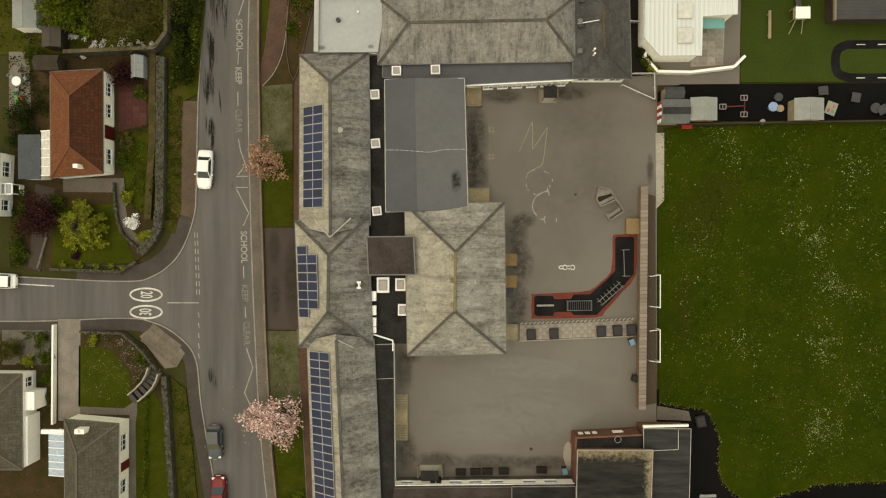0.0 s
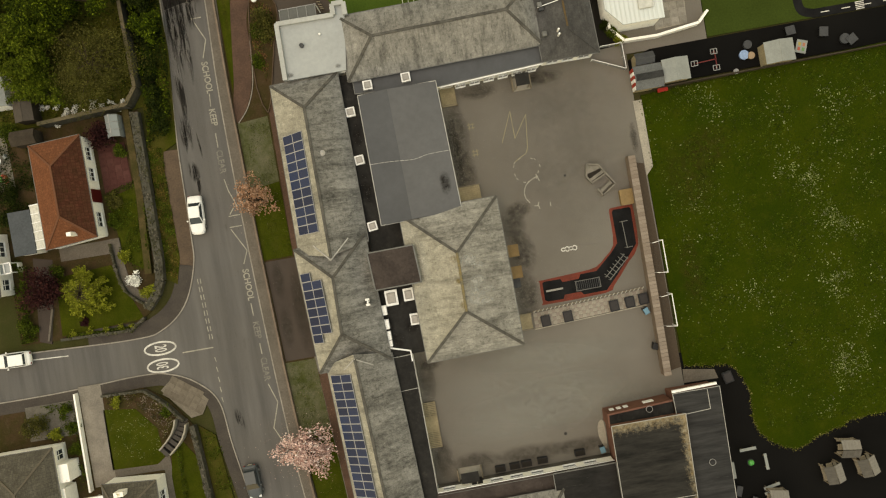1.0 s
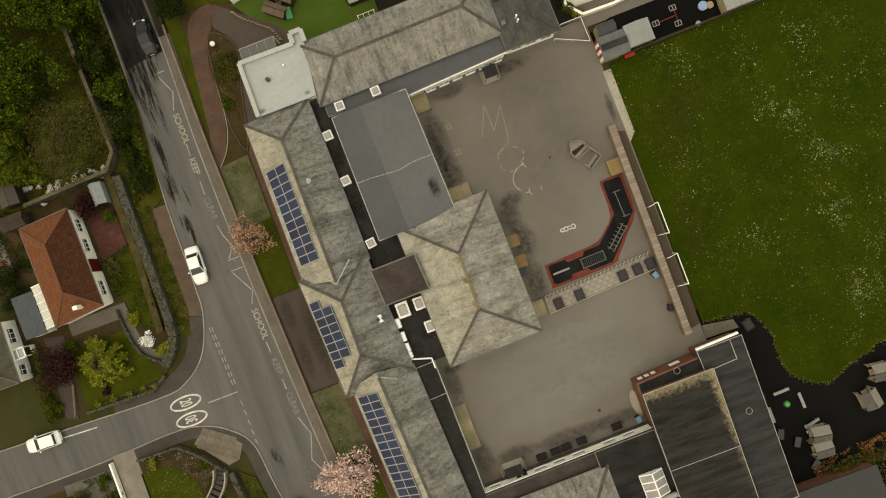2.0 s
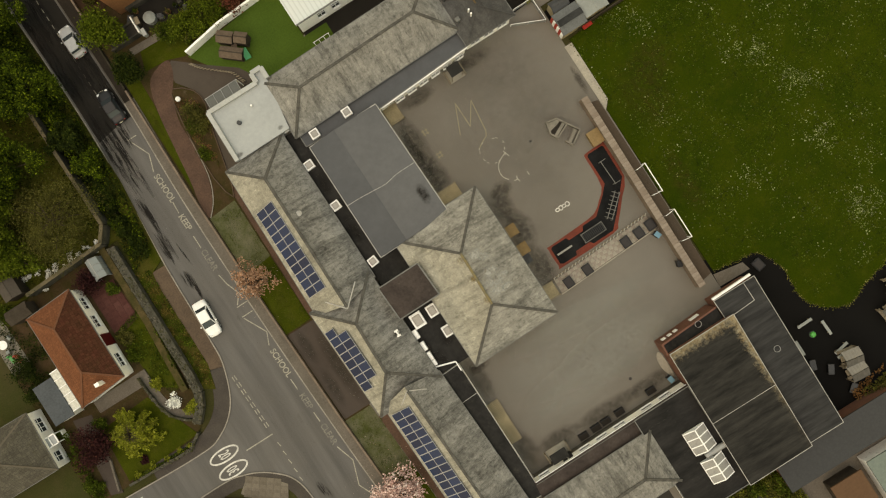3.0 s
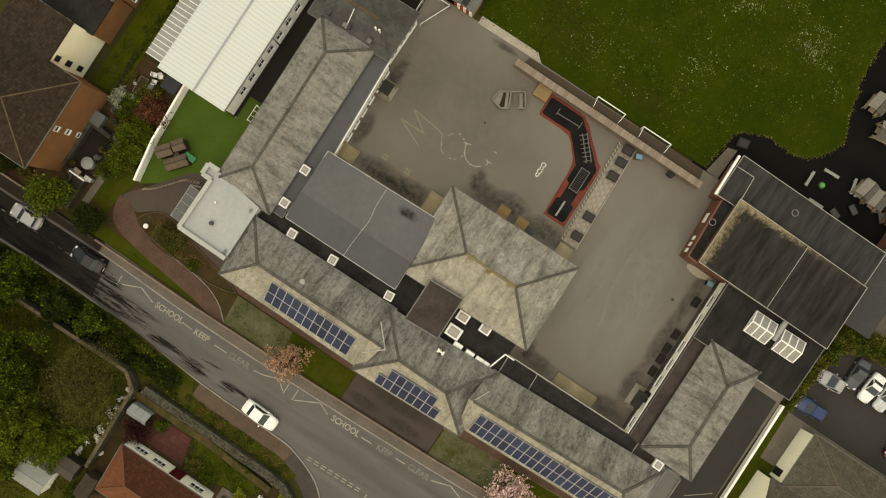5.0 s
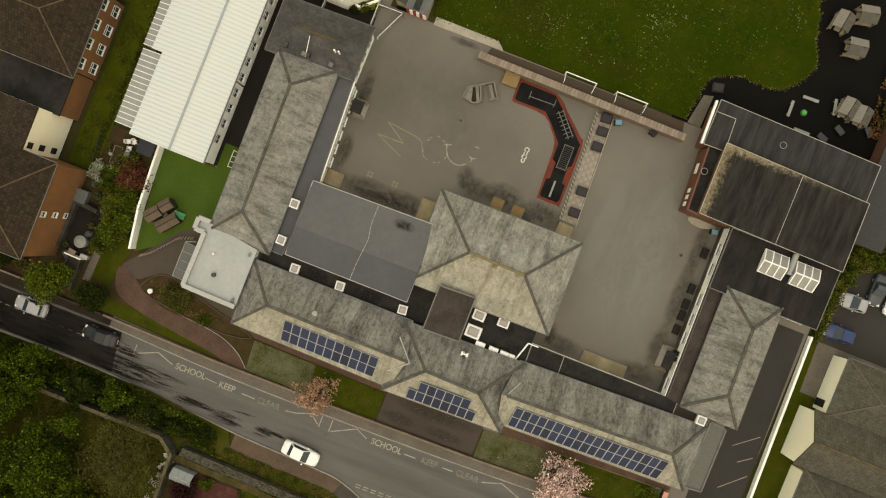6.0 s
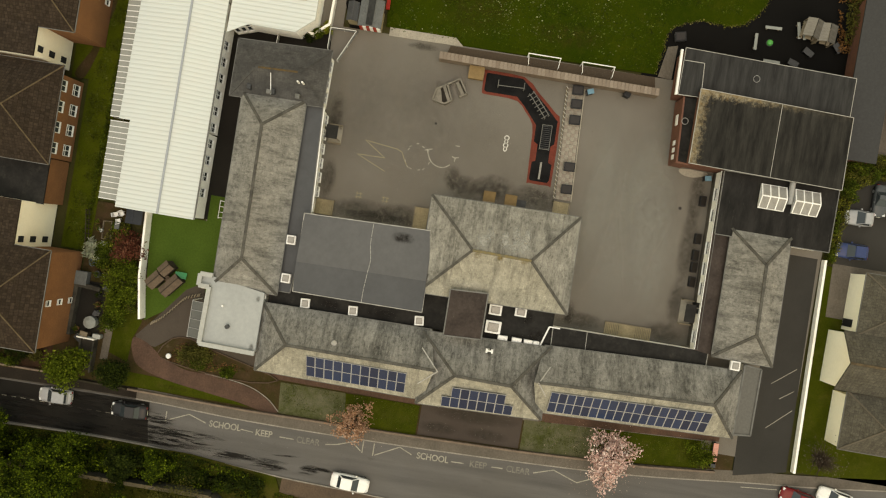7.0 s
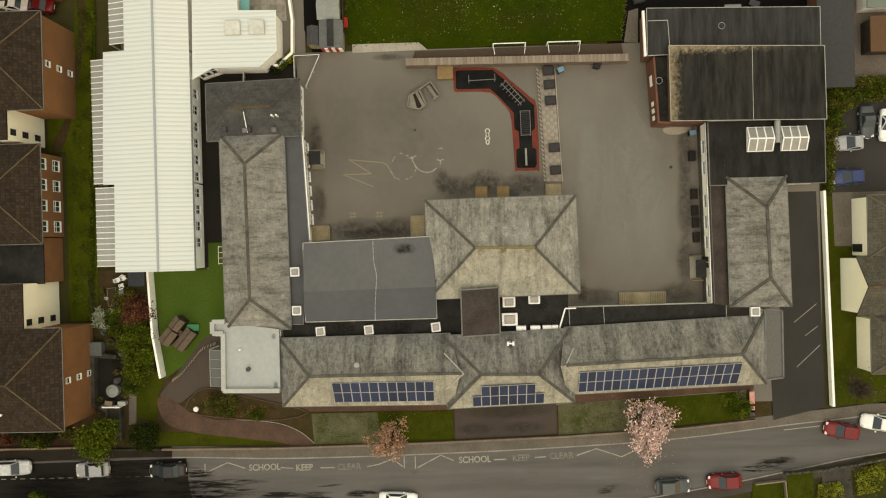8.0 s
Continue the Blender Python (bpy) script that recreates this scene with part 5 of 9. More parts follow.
for k in range(5):
    part("roof_panel", beam((-47.85, 12.3 - k * 1.02, 2.3), (-46.6, 12.3 - k * 1.02, 2.7), 0.9, 0.04), plain("cream roof panel", (0.62, 0.61, 0.55)), cons)
for k in range(6):
    part("glazing_bar", beam((-47.9, 12.8 - k * 1.02, 2.33), (-46.6, 12.8 - k * 1.02, 2.73), 0.1, 0.08), UPVC, cons)
part("wall", box(-47.85, -47.7, 7.75, 12.8, 0, 2.3), UPVC, cons)

house_sw = gabled_or_hip("house", [(-45.0, -20.1), (-38.75, -20.6), (-38.95, -36.0), (-45.0, -36.0)], ((-42.55, -23.5), (-42.6, -33)), 2.9, 4.9, GREY_TILE, RENDER_WHITE, "white rendered house with grey tiled hipped roof", over=0.1, cap=GREY_RIDGE)
windows_along(house_sw, (-38.86, -21.6), (-38.9, -24.6), 1, 1.9, 0.9, 2.2, (1, 0), bars=3)
windows_along(house_sw, (-38.93, -26.9), (-39.0, -34.6), 3, 1.6, 0.9, 2.2, (1, 0), bars=2)
part("door", box(-38.96, -38.84, -26.4, -25.4, 0.0, 2.05, 0.01), plain("dark red door paint", (0.16, 0.02, 0.02), 0.5), house_sw, "dark red front door")
chs = part("chimney", box(-43.0, -41.9, -21.4, -20.85, 3.1, 4.5, 0.03), RENDER_WHITE, house_sw)
part("chimney_pot", tube((-42.45, -21.1, 4.5), (-42.45, -21.1, 4.95), 0.17), CREAM, chs)
cons2 = thing("conservatory", label="conservatory with pale blue striped glass roof", category="conservatory")
for k in range(6):
    part("roof_panel", beam((-47.1, -22.3 - k * 0.8, 2.4), (-45.1, -22.3 - k * 0.8, 2.75), 0.72, 0.05), plain("pale blue glass", (0.36, 0.46, 0.55), 0.3), cons2)
for k in range(7):
    part("glazing_bar", beam((-47.1, -21.9 - k * 0.8, 2.43), (-45.1, -21.9 - k * 0.8, 2.78), 0.09, 0.08), UPVC, cons2)
part("gutter_board", box(-47.9, -45.1, -21.9, -21.4, 2.3, 2.6), UPVC, cons2)
part("wall", box(-47.1, -46.9, -26.8, -21.9, 0, 2.35), UPVC, cons2)
house_w2 = gabled_or_hip("house", [(-58.5, -14.95), (-49.85, -14.95), (-49.8, -25.9), (-58.5, -25.9)], ((-53.6, -19.0), (-53.6, -22)), 3.0, 5.2, GREY_TILE, RENDER_WHITE, "white house with grey tiled roof and bays", over=0.1, cap=GREY_RIDGE)
for y0, y1, x1 in ((-19.2, -17.1, -48.7), (-25.6, -19.9, -49.5)):
    part("bay_wall", box(-50.2, x1, y0, y1, 0, 2.5, 0.02), RENDER_WHITE, house_w2, "white rendered bay")
windows_along(house_w2, (-49.94, -15.2), (-49.94, -17.0), 1, 1.2, 0.9, 2.2, (1, 0), bars=2)
house_w3 = gabled_or_hip("house", [(-64.0, 10.8), (-52.3, 10.4), (-52.6, 3.0), (-64.0, 3.2)], ((-59.5, 7), (-56.2, 6.8)), 3.0, 5.6, GREY_TILE, RENDER_WHITE, "white house with grey tiled roof", over=0.1, cap=GREY_RIDGE)
windows_along(house_w3, (-52.42, 9.8), (-52.55, 7.2), 1, 1.8, 0.9, 2.2, (1, 0), bars=3)
windows_along(house_w3, (-52.6, 5.2), (-52.7, 3.5), 1, 1.3, 0.9, 2.2, (1, 0), bars=2)
glazed = thing("glazed_porch", label="white framed glazed porch on the house", category="porch")
part("roof_pane", box(-52.9, -51.3, 5.6, 6.8, 2.15, 2.2), GLASS_PALE, glazed)
for p, q in (((-52.9, 5.6), (-51.3, 5.6)), ((-52.9, 6.8), (-51.3, 6.8)), ((-51.3, 5.6), (-51.3, 6.8)), ((-52.1, 5.6), (-52.1, 6.8))):
    part("frame_bar", beam((*p, 2.23), (*q, 2.23), 0.13, 0.1), UPVC, glazed)
for x, y in ((-51.35, 5.65), (-51.35, 6.75)):
    part("post", beam((x, y, 0), (x, y, 2.2), 0.12, 0.12), UPVC, glazed)
part("dwarf_wall", box(-51.4, -51.25, 5.7, 6.7, 0, 0.8), RENDER_WHITE, glazed)
patch("side_drive", [(-49.9, 7.0), (-47.6, 6.4), (-48.5, 0.7), (-49.4, -3.4), (-50.8, -2.9), (-50.2, 2.8)], BROWN_YARD, 0.025, "brown tarmac path between plum tree and hedge", category="path")
low_wall([(-48.5, 0.7), (-49.6, -3.0)], 0.22, 0.3, PAVING, "low pale concrete kerb beside the lawn")


def shed(x0, x1, y0, y1, h, roof_mat, wall_mat, label, ridge="y", rise=0.4, turn=0.0):
    s = thing("shed", (x0 + x1) / 2, (y0 + y1) / 2, 0, turn, label=label, category="shed", group="sheds")
    hx, hy = (x1 - x0) / 2, (y1 - y0) / 2
    part("wall", box(-hx + 0.1, hx - 0.1, -hy + 0.1, hy - 0.1, 0, h), wall_mat, s)
    for sgn in (-1, 1):
        if ridge == "y":
            bm = beam((sgn * hx, 0, h), (0, 0, h + rise), hy * 2, 0.06)
        else:
            bm = beam((0, sgn * hy, h), (0, 0, h + rise), hx * 2, 0.06)
        part("roof_slope", bm, roof_mat, s)
    part("ridge", beam((0, -hy, h + rise + 0.03), (0, hy, h + rise + 0.03), 0.14, 0.05) if ridge == "y" else beam((-hx, 0, h + rise + 0.03), (hx, 0, h + rise + 0.03), 0.14, 0.05), roof_mat, s)
    return s


shed(-47.9, -45.7, 22.5, 26.3, 2.0, plain("brown shed felt", (0.10, 0.085, 0.07), 0.9), TIMBER_DARK, "brown garden shed with felt roof")
shed(-48.9, -46.0, 19.9, 21.6, 1.9, TIMBER_DARK, TIMBER_DARK, "small dark timber shed", "x")
shed(-51.2, -48.4, 24.6, 28.5, 2.2, ROOF_PALE, RENDER_WHITE, "pale garden room with felt roof")
gh = thing("greenhouse", -37.1, 20.3, 0, label="small aluminium greenhouse with glass panes", category="greenhouse")
for s in (-1, 1):
    for k in range(3):
        part("glass_pane", beam((s * 0.72, -0.85 + k * 0.85, 1.5), (0.02 * s, -0.85 + k * 0.85, 2.1), 0.78, 0.02), GLASS_PALE, gh)
        part("side_pane", box(s * 0.72 - 0.01, s * 0.72 + 0.01, -1.24 + k * 0.85, -0.46 + k * 0.85, 0.05, 1.5), GLASS_PALE, gh)
    for k in range(4):
        part("bar", beam((s * 0.74, -1.27 + k * 0.85, 1.52), (0, -1.27 + k * 0.85, 2.13), 0.05, 0.05), STEEL, gh)
        part("post", beam((s * 0.74, -1.27 + k * 0.85, 0), (s * 0.74, -1.27 + k * 0.85, 1.52), 0.05, 0.05), STEEL, gh)
part("ridge", beam((0, -1.3, 2.14), (0, 1.3, 2.14), 0.07, 0.05), STEEL, gh)

# gardens and walls west
patch("garden_north", [(-60, 22.2), (-33.8, 22.2), (-31.8, 60), (-60, 60)], lawn("shady rough grass", (0.05, 0.056, 0.006), (0.078, 0.074, 0.014), (0.11, 0.092, 0.028), 0.4), -0.006, "overgrown garden lawn under trees", category="garden")
patch("bungalow_garden", [(-53, 22), (-34.5, 22), (-35.0, 2.6), (-37.0, -1.6), (-39.8, -3.3), (-53, -3.0)], SOIL, -0.008, "soil and moss garden round the bungalow", category="garden")
patch("west_terrace", [(-53, 22.5), (-50.6, 22.5), (-50.4, 15.6), (-53, 15.2)], mottled("pale terrace", (0.25, 0.225, 0.18), (0.19, 0.17, 0.14), 0.8, 6, 0.9), 0.03, "pale paved terrace beside the bungalow", category="patio")
patch("front_lawn", [(-47.6, 4.2), (-40.8, 4.6), (-38.0, -2.3), (-48.0, -2.7)], LAWN, 0.03, "green front lawn with yellow flowers", category="lawn")
patch("side_lawn", [(-39.6, 12.4), (-36.3, 13.2), (-36.6, 3.2), (-39.2, 5.0)], LAWN, 0.03, "narrow green side lawn", category="lawn")
patch("red_patio", [(-40.0, 18.6), (-36.7, 18.6), (-36.6, 13.6), (-40.0, 13.0)], mottled("red patio", (0.105, 0.042, 0.034), (0.078, 0.036, 0.028), 0.8, 6, 0.9), 0.035, "dark red patio beside the bungalow", category="patio")
patch("bungalow_path", [(-46.6, 7.6), (-39.2, 7.6), (-39.2, 5.9), (-46.6, 6.0)], PAVING, 0.03, "stone path along the bungalow", category="path")
path_line = smooth([(-39.8, 7.0), (-39.6, 4.0), (-39.0, 1.6), (-37.4, 0.0), (-36.4, -0.6)], 5)
lone("garden_path", ribbon(path_line, -0.45, 0.45, -0.16, 0.05), PAVING, "curving worn garden path", "path", kind="structure")
low_wall(offset(path_line, -0.55), 0.2, 0.6, STONE, "low rough stone wall round the garden")
low_wall([(-34.65, 21.6), (-34.75, 11.8), (-34.85, 4.0), (-35.1, 1.8), (-35.9, 0.2), (-37.2, -1.2)], 0.95, 0.9, STONE, "dark rough stone garden wall")
low_wall([(-35.75, 22.2), (-35.8, 12), (-36.1, 8.0), (-36.4, 2.8)], 0.8, 0.55, mottled("tan earth bank", (0.105, 0.076, 0.034), (0.056, 0.050, 0.017), 0.9, 7, 0.95, spots=(0.035, 0.04, 0.010), amount=0.5, bump=0.8), "olive brown earth bank edging")
low_wall([(-33.9, 60), (-33.6, 24.2), (-35.0, 22.4), (-45.5, 22.0)], 0.34, 1.9, STONE, "mossy stone wall round the wooded garden", coping=mottled("tan wall coping", (0.17, 0.135, 0.085), (0.10, 0.085, 0.05), 0.7, 7, 0.95))
low_wall([(-48.0, -3.1), (-39.6, -3.4), (-37.8, -2.2)], 0.3, 0.6, STONE, "low stone wall beside the side road")
patch("verge", [(-30.3, 60), (-29.7, 40), (-29.7, 28), (-30.6, 17.4), (-32.3, 16.6), (-32.6, 15), (-32.6, 4), (-33.4, 1.0), (-35.6, 2.5), (-34.1, 12), (-33.8, 22), (-33.6, 60)], VERGE, 0.03, "rough grass verge with soil", category="verge")
patch("sw_garden", [(-60, -10.2), (-40, -10.0), (-36.8, -12.2), (-34, -16.5), (-32, -36), (-60, -36)], SOIL, -0.006, "gardens round the houses", category="garden")
patch("sw_lawn", [(-44.8, -12.1), (-41.0, -12.6), (-38.8, -15.3), (-38.5, -18.8), (-39.5, -19.5), (-44.9, -19.3)], LAWN, 0.03, "green lawn beside the driveway", category="lawn")
patch("sw_strip_lawn", [(-37.6, -18.3), (-36.1, -17.3), (-34.8, -19.3), (-33.9, -36), (-38.0, -36), (-38.1, -21.3)], LAWN, 0.03, "narrow green lawn strip", category="lawn")
patch("driveway", [(-47.3, -8.95), (-44.6, -8.95), (-44.7, -20.3), (-44.7, -21.0), (-47.3, -21.0)], mottled("grey worn concrete", (0.29, 0.258, 0.215), (0.20, 0.178, 0.15), 0.5, 6, 0.9), 0.03, "pale worn concrete driveway", category="drive")
patch("side_path", [(-45.0, -20.2), (-45.0, -19.2), (-39.3, -19.4), (-37.9, -18.4), (-38.0, -36), (-39.0, -36), (-38.8, -20.3)], PAVING, 0.025, "path round the house", category="path")
patch("west_patio", [(-54, -10.3), (-47.9, -10.3), (-47.9, -14.4), (-54, -14.4)], mottled("stained patio", (0.17, 0.155, 0.128), (0.115, 0.105, 0.088), 0.6, 6, 0.9), 0.03, "worn concrete front patio", category="patio")
CORNER_SLAB = mottled("weathered corner slabs", (0.22, 0.19, 0.15), (0.175, 0.15, 0.12), 0.7, 6, 0.9)
patch("corner_paving", [(-37.6, -11.0), (-36.2, -9.9), (-33.6, -11.3), (-32.2, -13.0), (-33.2, -14.6), (-34.6, -14.8)], CORNER_SLAB, 0.012, "pale corner of paving slabs", category="pavement")
low_wall([(-44.4, -10.4), (-39.4, -10.6), (-37.3, -12.4), (-35.3, -14.9)], 0.25, 0.8, STONE, "mossy stone wall round the corner lawn")
low_wall([(-34.4, -15.6), (-34.15, -19.1), (-33.2, -36)], 0.6, 0.9, STONE, "dark stone wall beside the footway")
patch("sw_verge", [(-33.9, -15.8), (-32.1, -17.3), (-31.2, -26), (-30.3, -36), (-32.6, -36), (-33.7, -20)], VERGE, 0.03, "grass verge behind the footway", category="verge")
steps = thing("garden_steps", label="curved stone garden steps with side walls", category="steps")
for k in range(8):
    t = k / 7
    c = (-35.6 - 2.4 * t + 0.5 * math.sin(t * math.pi), -14.9 - 3.2 * t)
    ang = math.degrees(math.atan2(-3.2, -2.4 + 1.5 * math.cos(t * math.pi)))
    bm = add_box(bmesh.new(), -0.24, 0.24, -0.55, 0.55, 0, 0.12 * (k + 1), 0.0, pose(*c, 0, 0, 0, ang))
    part("step", bm, plain("dark worn step", (0.09, 0.08, 0.07), 0.9), steps)
for sd in (0.68, -0.68):
    pts = [(-35.6 - 2.4 * t + 0.5 * math.sin(t * math.pi) + sd * 0.85, -14.9 - 3.2 * t - sd * 0.55) for t in (0, 0.25, 0.5, 0.75, 1.0)]
    for a, b in zip(pts, pts[1:]):
        part("side_wall", beam((*a, 0.55), (*b, 0.55), 0.16, 1.1), CONCRETE, steps)

# ---- south side: drive, bungalows, car park ----
patch("south_drive", [(5.2, -36.2), (5.2, -40.6), (-19.8, -41.2), (-21.2, -35.2), (-16, -35.0), (-8, -36.2)], ROAD_DARK, 0.012, "dark asphalt side drive with faded bay lines", category="drive")
patch("car_park", [(16, -42.6), (16, -75), (4.6, -75), (5.0, -42.2)], ROAD_DARK, 0.004, "dark asphalt car park", category="car park")
patch("south_garden", [(4.6, -41.6), (4.6, -75), (-19, -75), (-19.6, -41.6)], LAWN, 0.0, "lawn strip beside the bungalows", category="garden")
patch("south_patio", [(5.0, -42.4), (5.0, -75), (-2.0, -75), (-1.2, -42.6)], PAVING, 0.02, "worn brown paved patio", category="patio")
for a, b in (((-9.9, -37.8), (-7.8, -40.4)), ((-11.5, -39.0), (-10.4, -40.5)), ((-15.1, -38.0), (-12.6, -40.7))):
    lone("bay_line", beam((*a, 0.016), (*b, 0.016), 0.07, 0.006), ROADPAINT, "faded white bay line", "road marking", "bay lines")


def gable_house(x0, x1, y0, y1, ze, zr, label):
    """Ridge runs along y; the gable faces north."""
    h = thing("bungalow", label=label, category="house", group="south bungalows")
    bm = bmesh.new()
    xm = (x0 + x1) / 2
    f = [bm.verts.new(p) for p in ((x0, y1, 0), (x1, y1, 0), (x1, y1, ze), (xm, y1, zr), (x0, y1, ze))]
    g = [bm.verts.new(p) for p in ((x0, y0, 0), (x1, y0, 0), (x1, y0, ze), (xm, y0, zr), (x0, y0, ze))]
    bm.faces.new(f)
    bm.faces.new(g[::-1])
    for i in range(5):
        j = (i + 1) % 5
        bm.faces.new((f[i], f[j], g[j], g[i]))
    part("wall", bm, CREAM, h)
    for s, x in ((-1, x0), (1, x1)):
        part("roof_slope", beam((x + s * 0.3, (y0 + y1) / 2, ze - 0.1), (xm, (y0 + y1) / 2, zr + 0.1), y1 - y0, 0.16), GREY_TILE, h)
    part("ridge", beam((xm, y0, zr + 0.16), (xm, y1, zr + 0.16), 0.26, 0.14), BROWN_RIDGE, h)
    return h


gable_house(-8.6, -2.6, -58, -43.2, 3.4, 5.6, "cream gabled bungalow with grey brown tiles")
side1 = thing("bungalow", label="cream bungalow with grey brown tiled roof", category="house", group="south bungalows")
part("wall", box(-2.3, 4.2, -58, -44.6, 0, 3.2), CREAM, side1)
hip_roof(side1, [(-2.6, -44.6), (4.4, -44.6), (4.4, -60), (-2.6, -60)], ((0.9, -48.5), (0.9, -56)), 3.3, 5.6, GREY_TILE, cap=GREY_RIDGE, cap_w=0.16)
part("door", box(-1.9, -1.0, -44.62, -44.56, 0.1, 2.1), BLACK_PLASTIC, side1)
side2 = thing("bungalow", label="cream bungalow wing with grey brown tiles", category="house", group="south bungalows")
part("wall", box(-15.3, -9.4, -58, -44.9, 0, 2.9), CREAM, side2)
hip_roof(side2, [(-15.5, -44.9), (-8.9, -44.9), (-8.9, -60), (-15.5, -60)], ((-12.2, -48.5), (-12.2, -56)), 3.0, 5.3, GREY_TILE, cap=GREY_RIDGE, cap_w=0.16)
grey_garage = thing("garage_block", label="long grey flat-roofed garage block", category="garage")
part("wall", box(16.8, 34.8, -43.7, -40.0, 0, 2.4), BRICK_RED, grey_garage)
part("roof", box(16.6, 35, -43.9, -39.8, 2.4, 2.6), plain("dark grey roof sheet", (0.068, 0.069, 0.07), 0.8), grey_garage)
patch("back_patio", [(18, -44.2), (36, -44.2), (36, -60), (18, -60)], PAVING, 0.02, "cluttered brown back patios", category="patio")
part("roof", box(20.5, 24.5, -52, -45.8, 2.2, 2.4), plain("brown shed roof", (0.15, 0.085, 0.05), 0.9), (sh := thing("shed", label="shed with brown sheet roof", category="shed", group="sheds")))
part("wall", box(20.7, 24.3, -51.8, -46, 0, 2.2), TIMBER_DARK, sh)
part("roof", box(25.4, 31, -52, -45.4, 2.4, 2.6), plain("pale green roof", (0.20, 0.24, 0.21), 0.8), (sh := thing("shed", label="outbuilding with pale green roof", category="shed", group="sheds")))
part("wall", box(25.6, 30.8, -51.8, -45.6, 0, 2.4), RENDER_WHITE, sh)

# ---- school front beds, paths and low front wall ----
patch("school_front", [(-23.3, 60), (-23.3, 22), (-23.1, 2), (-22.1, -19), (-20.9, -35), (-16, -35), (-16, 26), (-9, 36), (-17, 60)], SOIL, -0.012, "soil beds in front of the school", category="garden")
patch("front_bed", [(-23.1, 18.3), (-19.45, 18.6), (-19.45, 10.8), (-23.05, 10.4)], MOSSY, 0.03, "thin mossy lawn in front of the school", category="lawn")
patch("front_bed", [(-23.05, 10.4), (-19.45, 10.8), (-19.4, 2.0), (-22.9, 1.95)], LAWN, 0.03, "green lawn in front of the school", category="lawn")
patch("front_bed", [(-22.5, -10.35), (-18.95, -10.35), (-18.5, -19.0), (-22.1, -19.2)], MOSSY, 0.03, "thin mossy lawn in front of the school", category="lawn")
patch("front_bed", [(-22.1, -19.2), (-18.5, -19.0), (-17.85, -31), (-21.1, -31)], LAWN, 0.03, "green lawn in front of the school", category="lawn")
patch("front_yard", [(-22.8, 1.75), (-18.4, 1.75), (-18.0, -10.15), (-22.4, -10.15)], BROWN_YARD, 0.02, "brown tarmac yard at the school front", category="yard")
patch("front_path", [(-19.2, 20.6), (-17.6, 20.8), (-18.0, 2), (-19.35, 2)], PAVING_RED, 0.03, "red brown path along the school front", category="path")
patch("front_path", [(-18.85, -12), (-16.4, -12), (-15.6, -33), (-17.6, -33)], PAVING_RED, 0.035, "red brown path along the south wing", category="path")
low_wall([(-23.25, 46), (-23.3, 36.5)], 0.2, 0.4, mottled("dark kerb wall", (0.055, 0.047, 0.036), (0.036, 0.034, 0.02), 0.8, 7, 0.95), "dark low wall by the pavement")
low_wall([(-23.3, 36.3), (-23.4, 22), (-23.1, 5), (-22.65, -10.5), (-21.9, -25), (-21.1, -33)], 0.22, 0.45, BRICK_WALL, "low weathered brick front wall")
patch("entrance_path", smooth([(-17.2, 36.7), (-17.6, 34.9), (-18.9, 33.0), (-19.95, 30.0), (-20.05, 27.0), (-20.6, 22.8), (-21.7, 20.0), (-23.1, 18.4), (-23.2, 20.4), (-22.7, 23.0), (-22.2, 27.0), (-21.5, 32.2), (-20.5, 35.5), (-18.9, 36.6)], 4, True), PAVING_RED, 0.03, "curving red brown entrance path", category="path")
patch("entrance_court", [(-10.6, 31.4), (-9.3, 29.2), (-16.0, 29.2), (-16.0, 21.4), (-18.3, 21.4), (-17.4, 26.0), (-16.3, 29.6), (-16.4, 32.0), (-17.9, 34.0), (-17.7, 36.0), (-16.9, 36.5), (-13.7, 33.8)], asphalt("brown court asphalt", (0.078, 0.063, 0.051), (0.095, 0.077, 0.063), (0.056, 0.045, 0.037)), 0.022, "dark tarmac court before the entrance", category="yard")
lone("path_edging", ribbon(smooth([(-20.0, 27.6), (-20.5, 22.8), (-21.6, 20.0), (-23.0, 18.35)], 5), 0.0, 0.09, -0.1, 0.08), KERB, "thin pale edging of the entrance path", "edging", kind="structure")
bed_line = smooth([(-18.5, 33.5), (-16.6, 32.1), (-16.2, 30.0), (-17.2, 26.7), (-18.3, 22.0), (-19.3, 18.9), (-20.1, 22.1), (-19.9, 27.4), (-19.3, 31.9)], 4, True)
patch("round_bed", bed_line, SOIL, 0.08, "raised soil bed with shrubs", category="garden")
low_wall(bed_line[::2], 0.12, 0.2, mottled("dark bed edging", (0.125, 0.085, 0.06), (0.085, 0.06, 0.042), 1, 7, 0.9), "low brick edging round the raised bed")
patch("verge", [(-23.0, 37.6), (-21.3, 37.2), (-21.4, 33.5), (-21.9, 28.8), (-22.5, 24.0), (-23.0, 22.0)], LAWN, 0.024, "grass verge beside the entrance path", category="verge")
patch("verge", [(-20.2, 37.0), (-17.3, 36.8), (-15.2, 36.0), (-13.6, 36.6), (-13.4, 39.0), (-19.4, 39.4)], LAWN, 0.03, "small grass patch near the turf", category="verge")
patch("back_path", [(-14.6, 39.2), (-14.6, 40.1), (-20.4, 40.3), (-20.4, 39.4)], PAVING, 0.035, "narrow worn back path", category="path")
# the slab's near-black colour includes the yard's shade
patch("yard_slab", [(-18.0, 40.9), (-11.5, 40.7), (-11.5, 43.9), (-18.0, 44.1)], ROAD_BLACK, 0.03, "dark concrete back yard", category="yard")

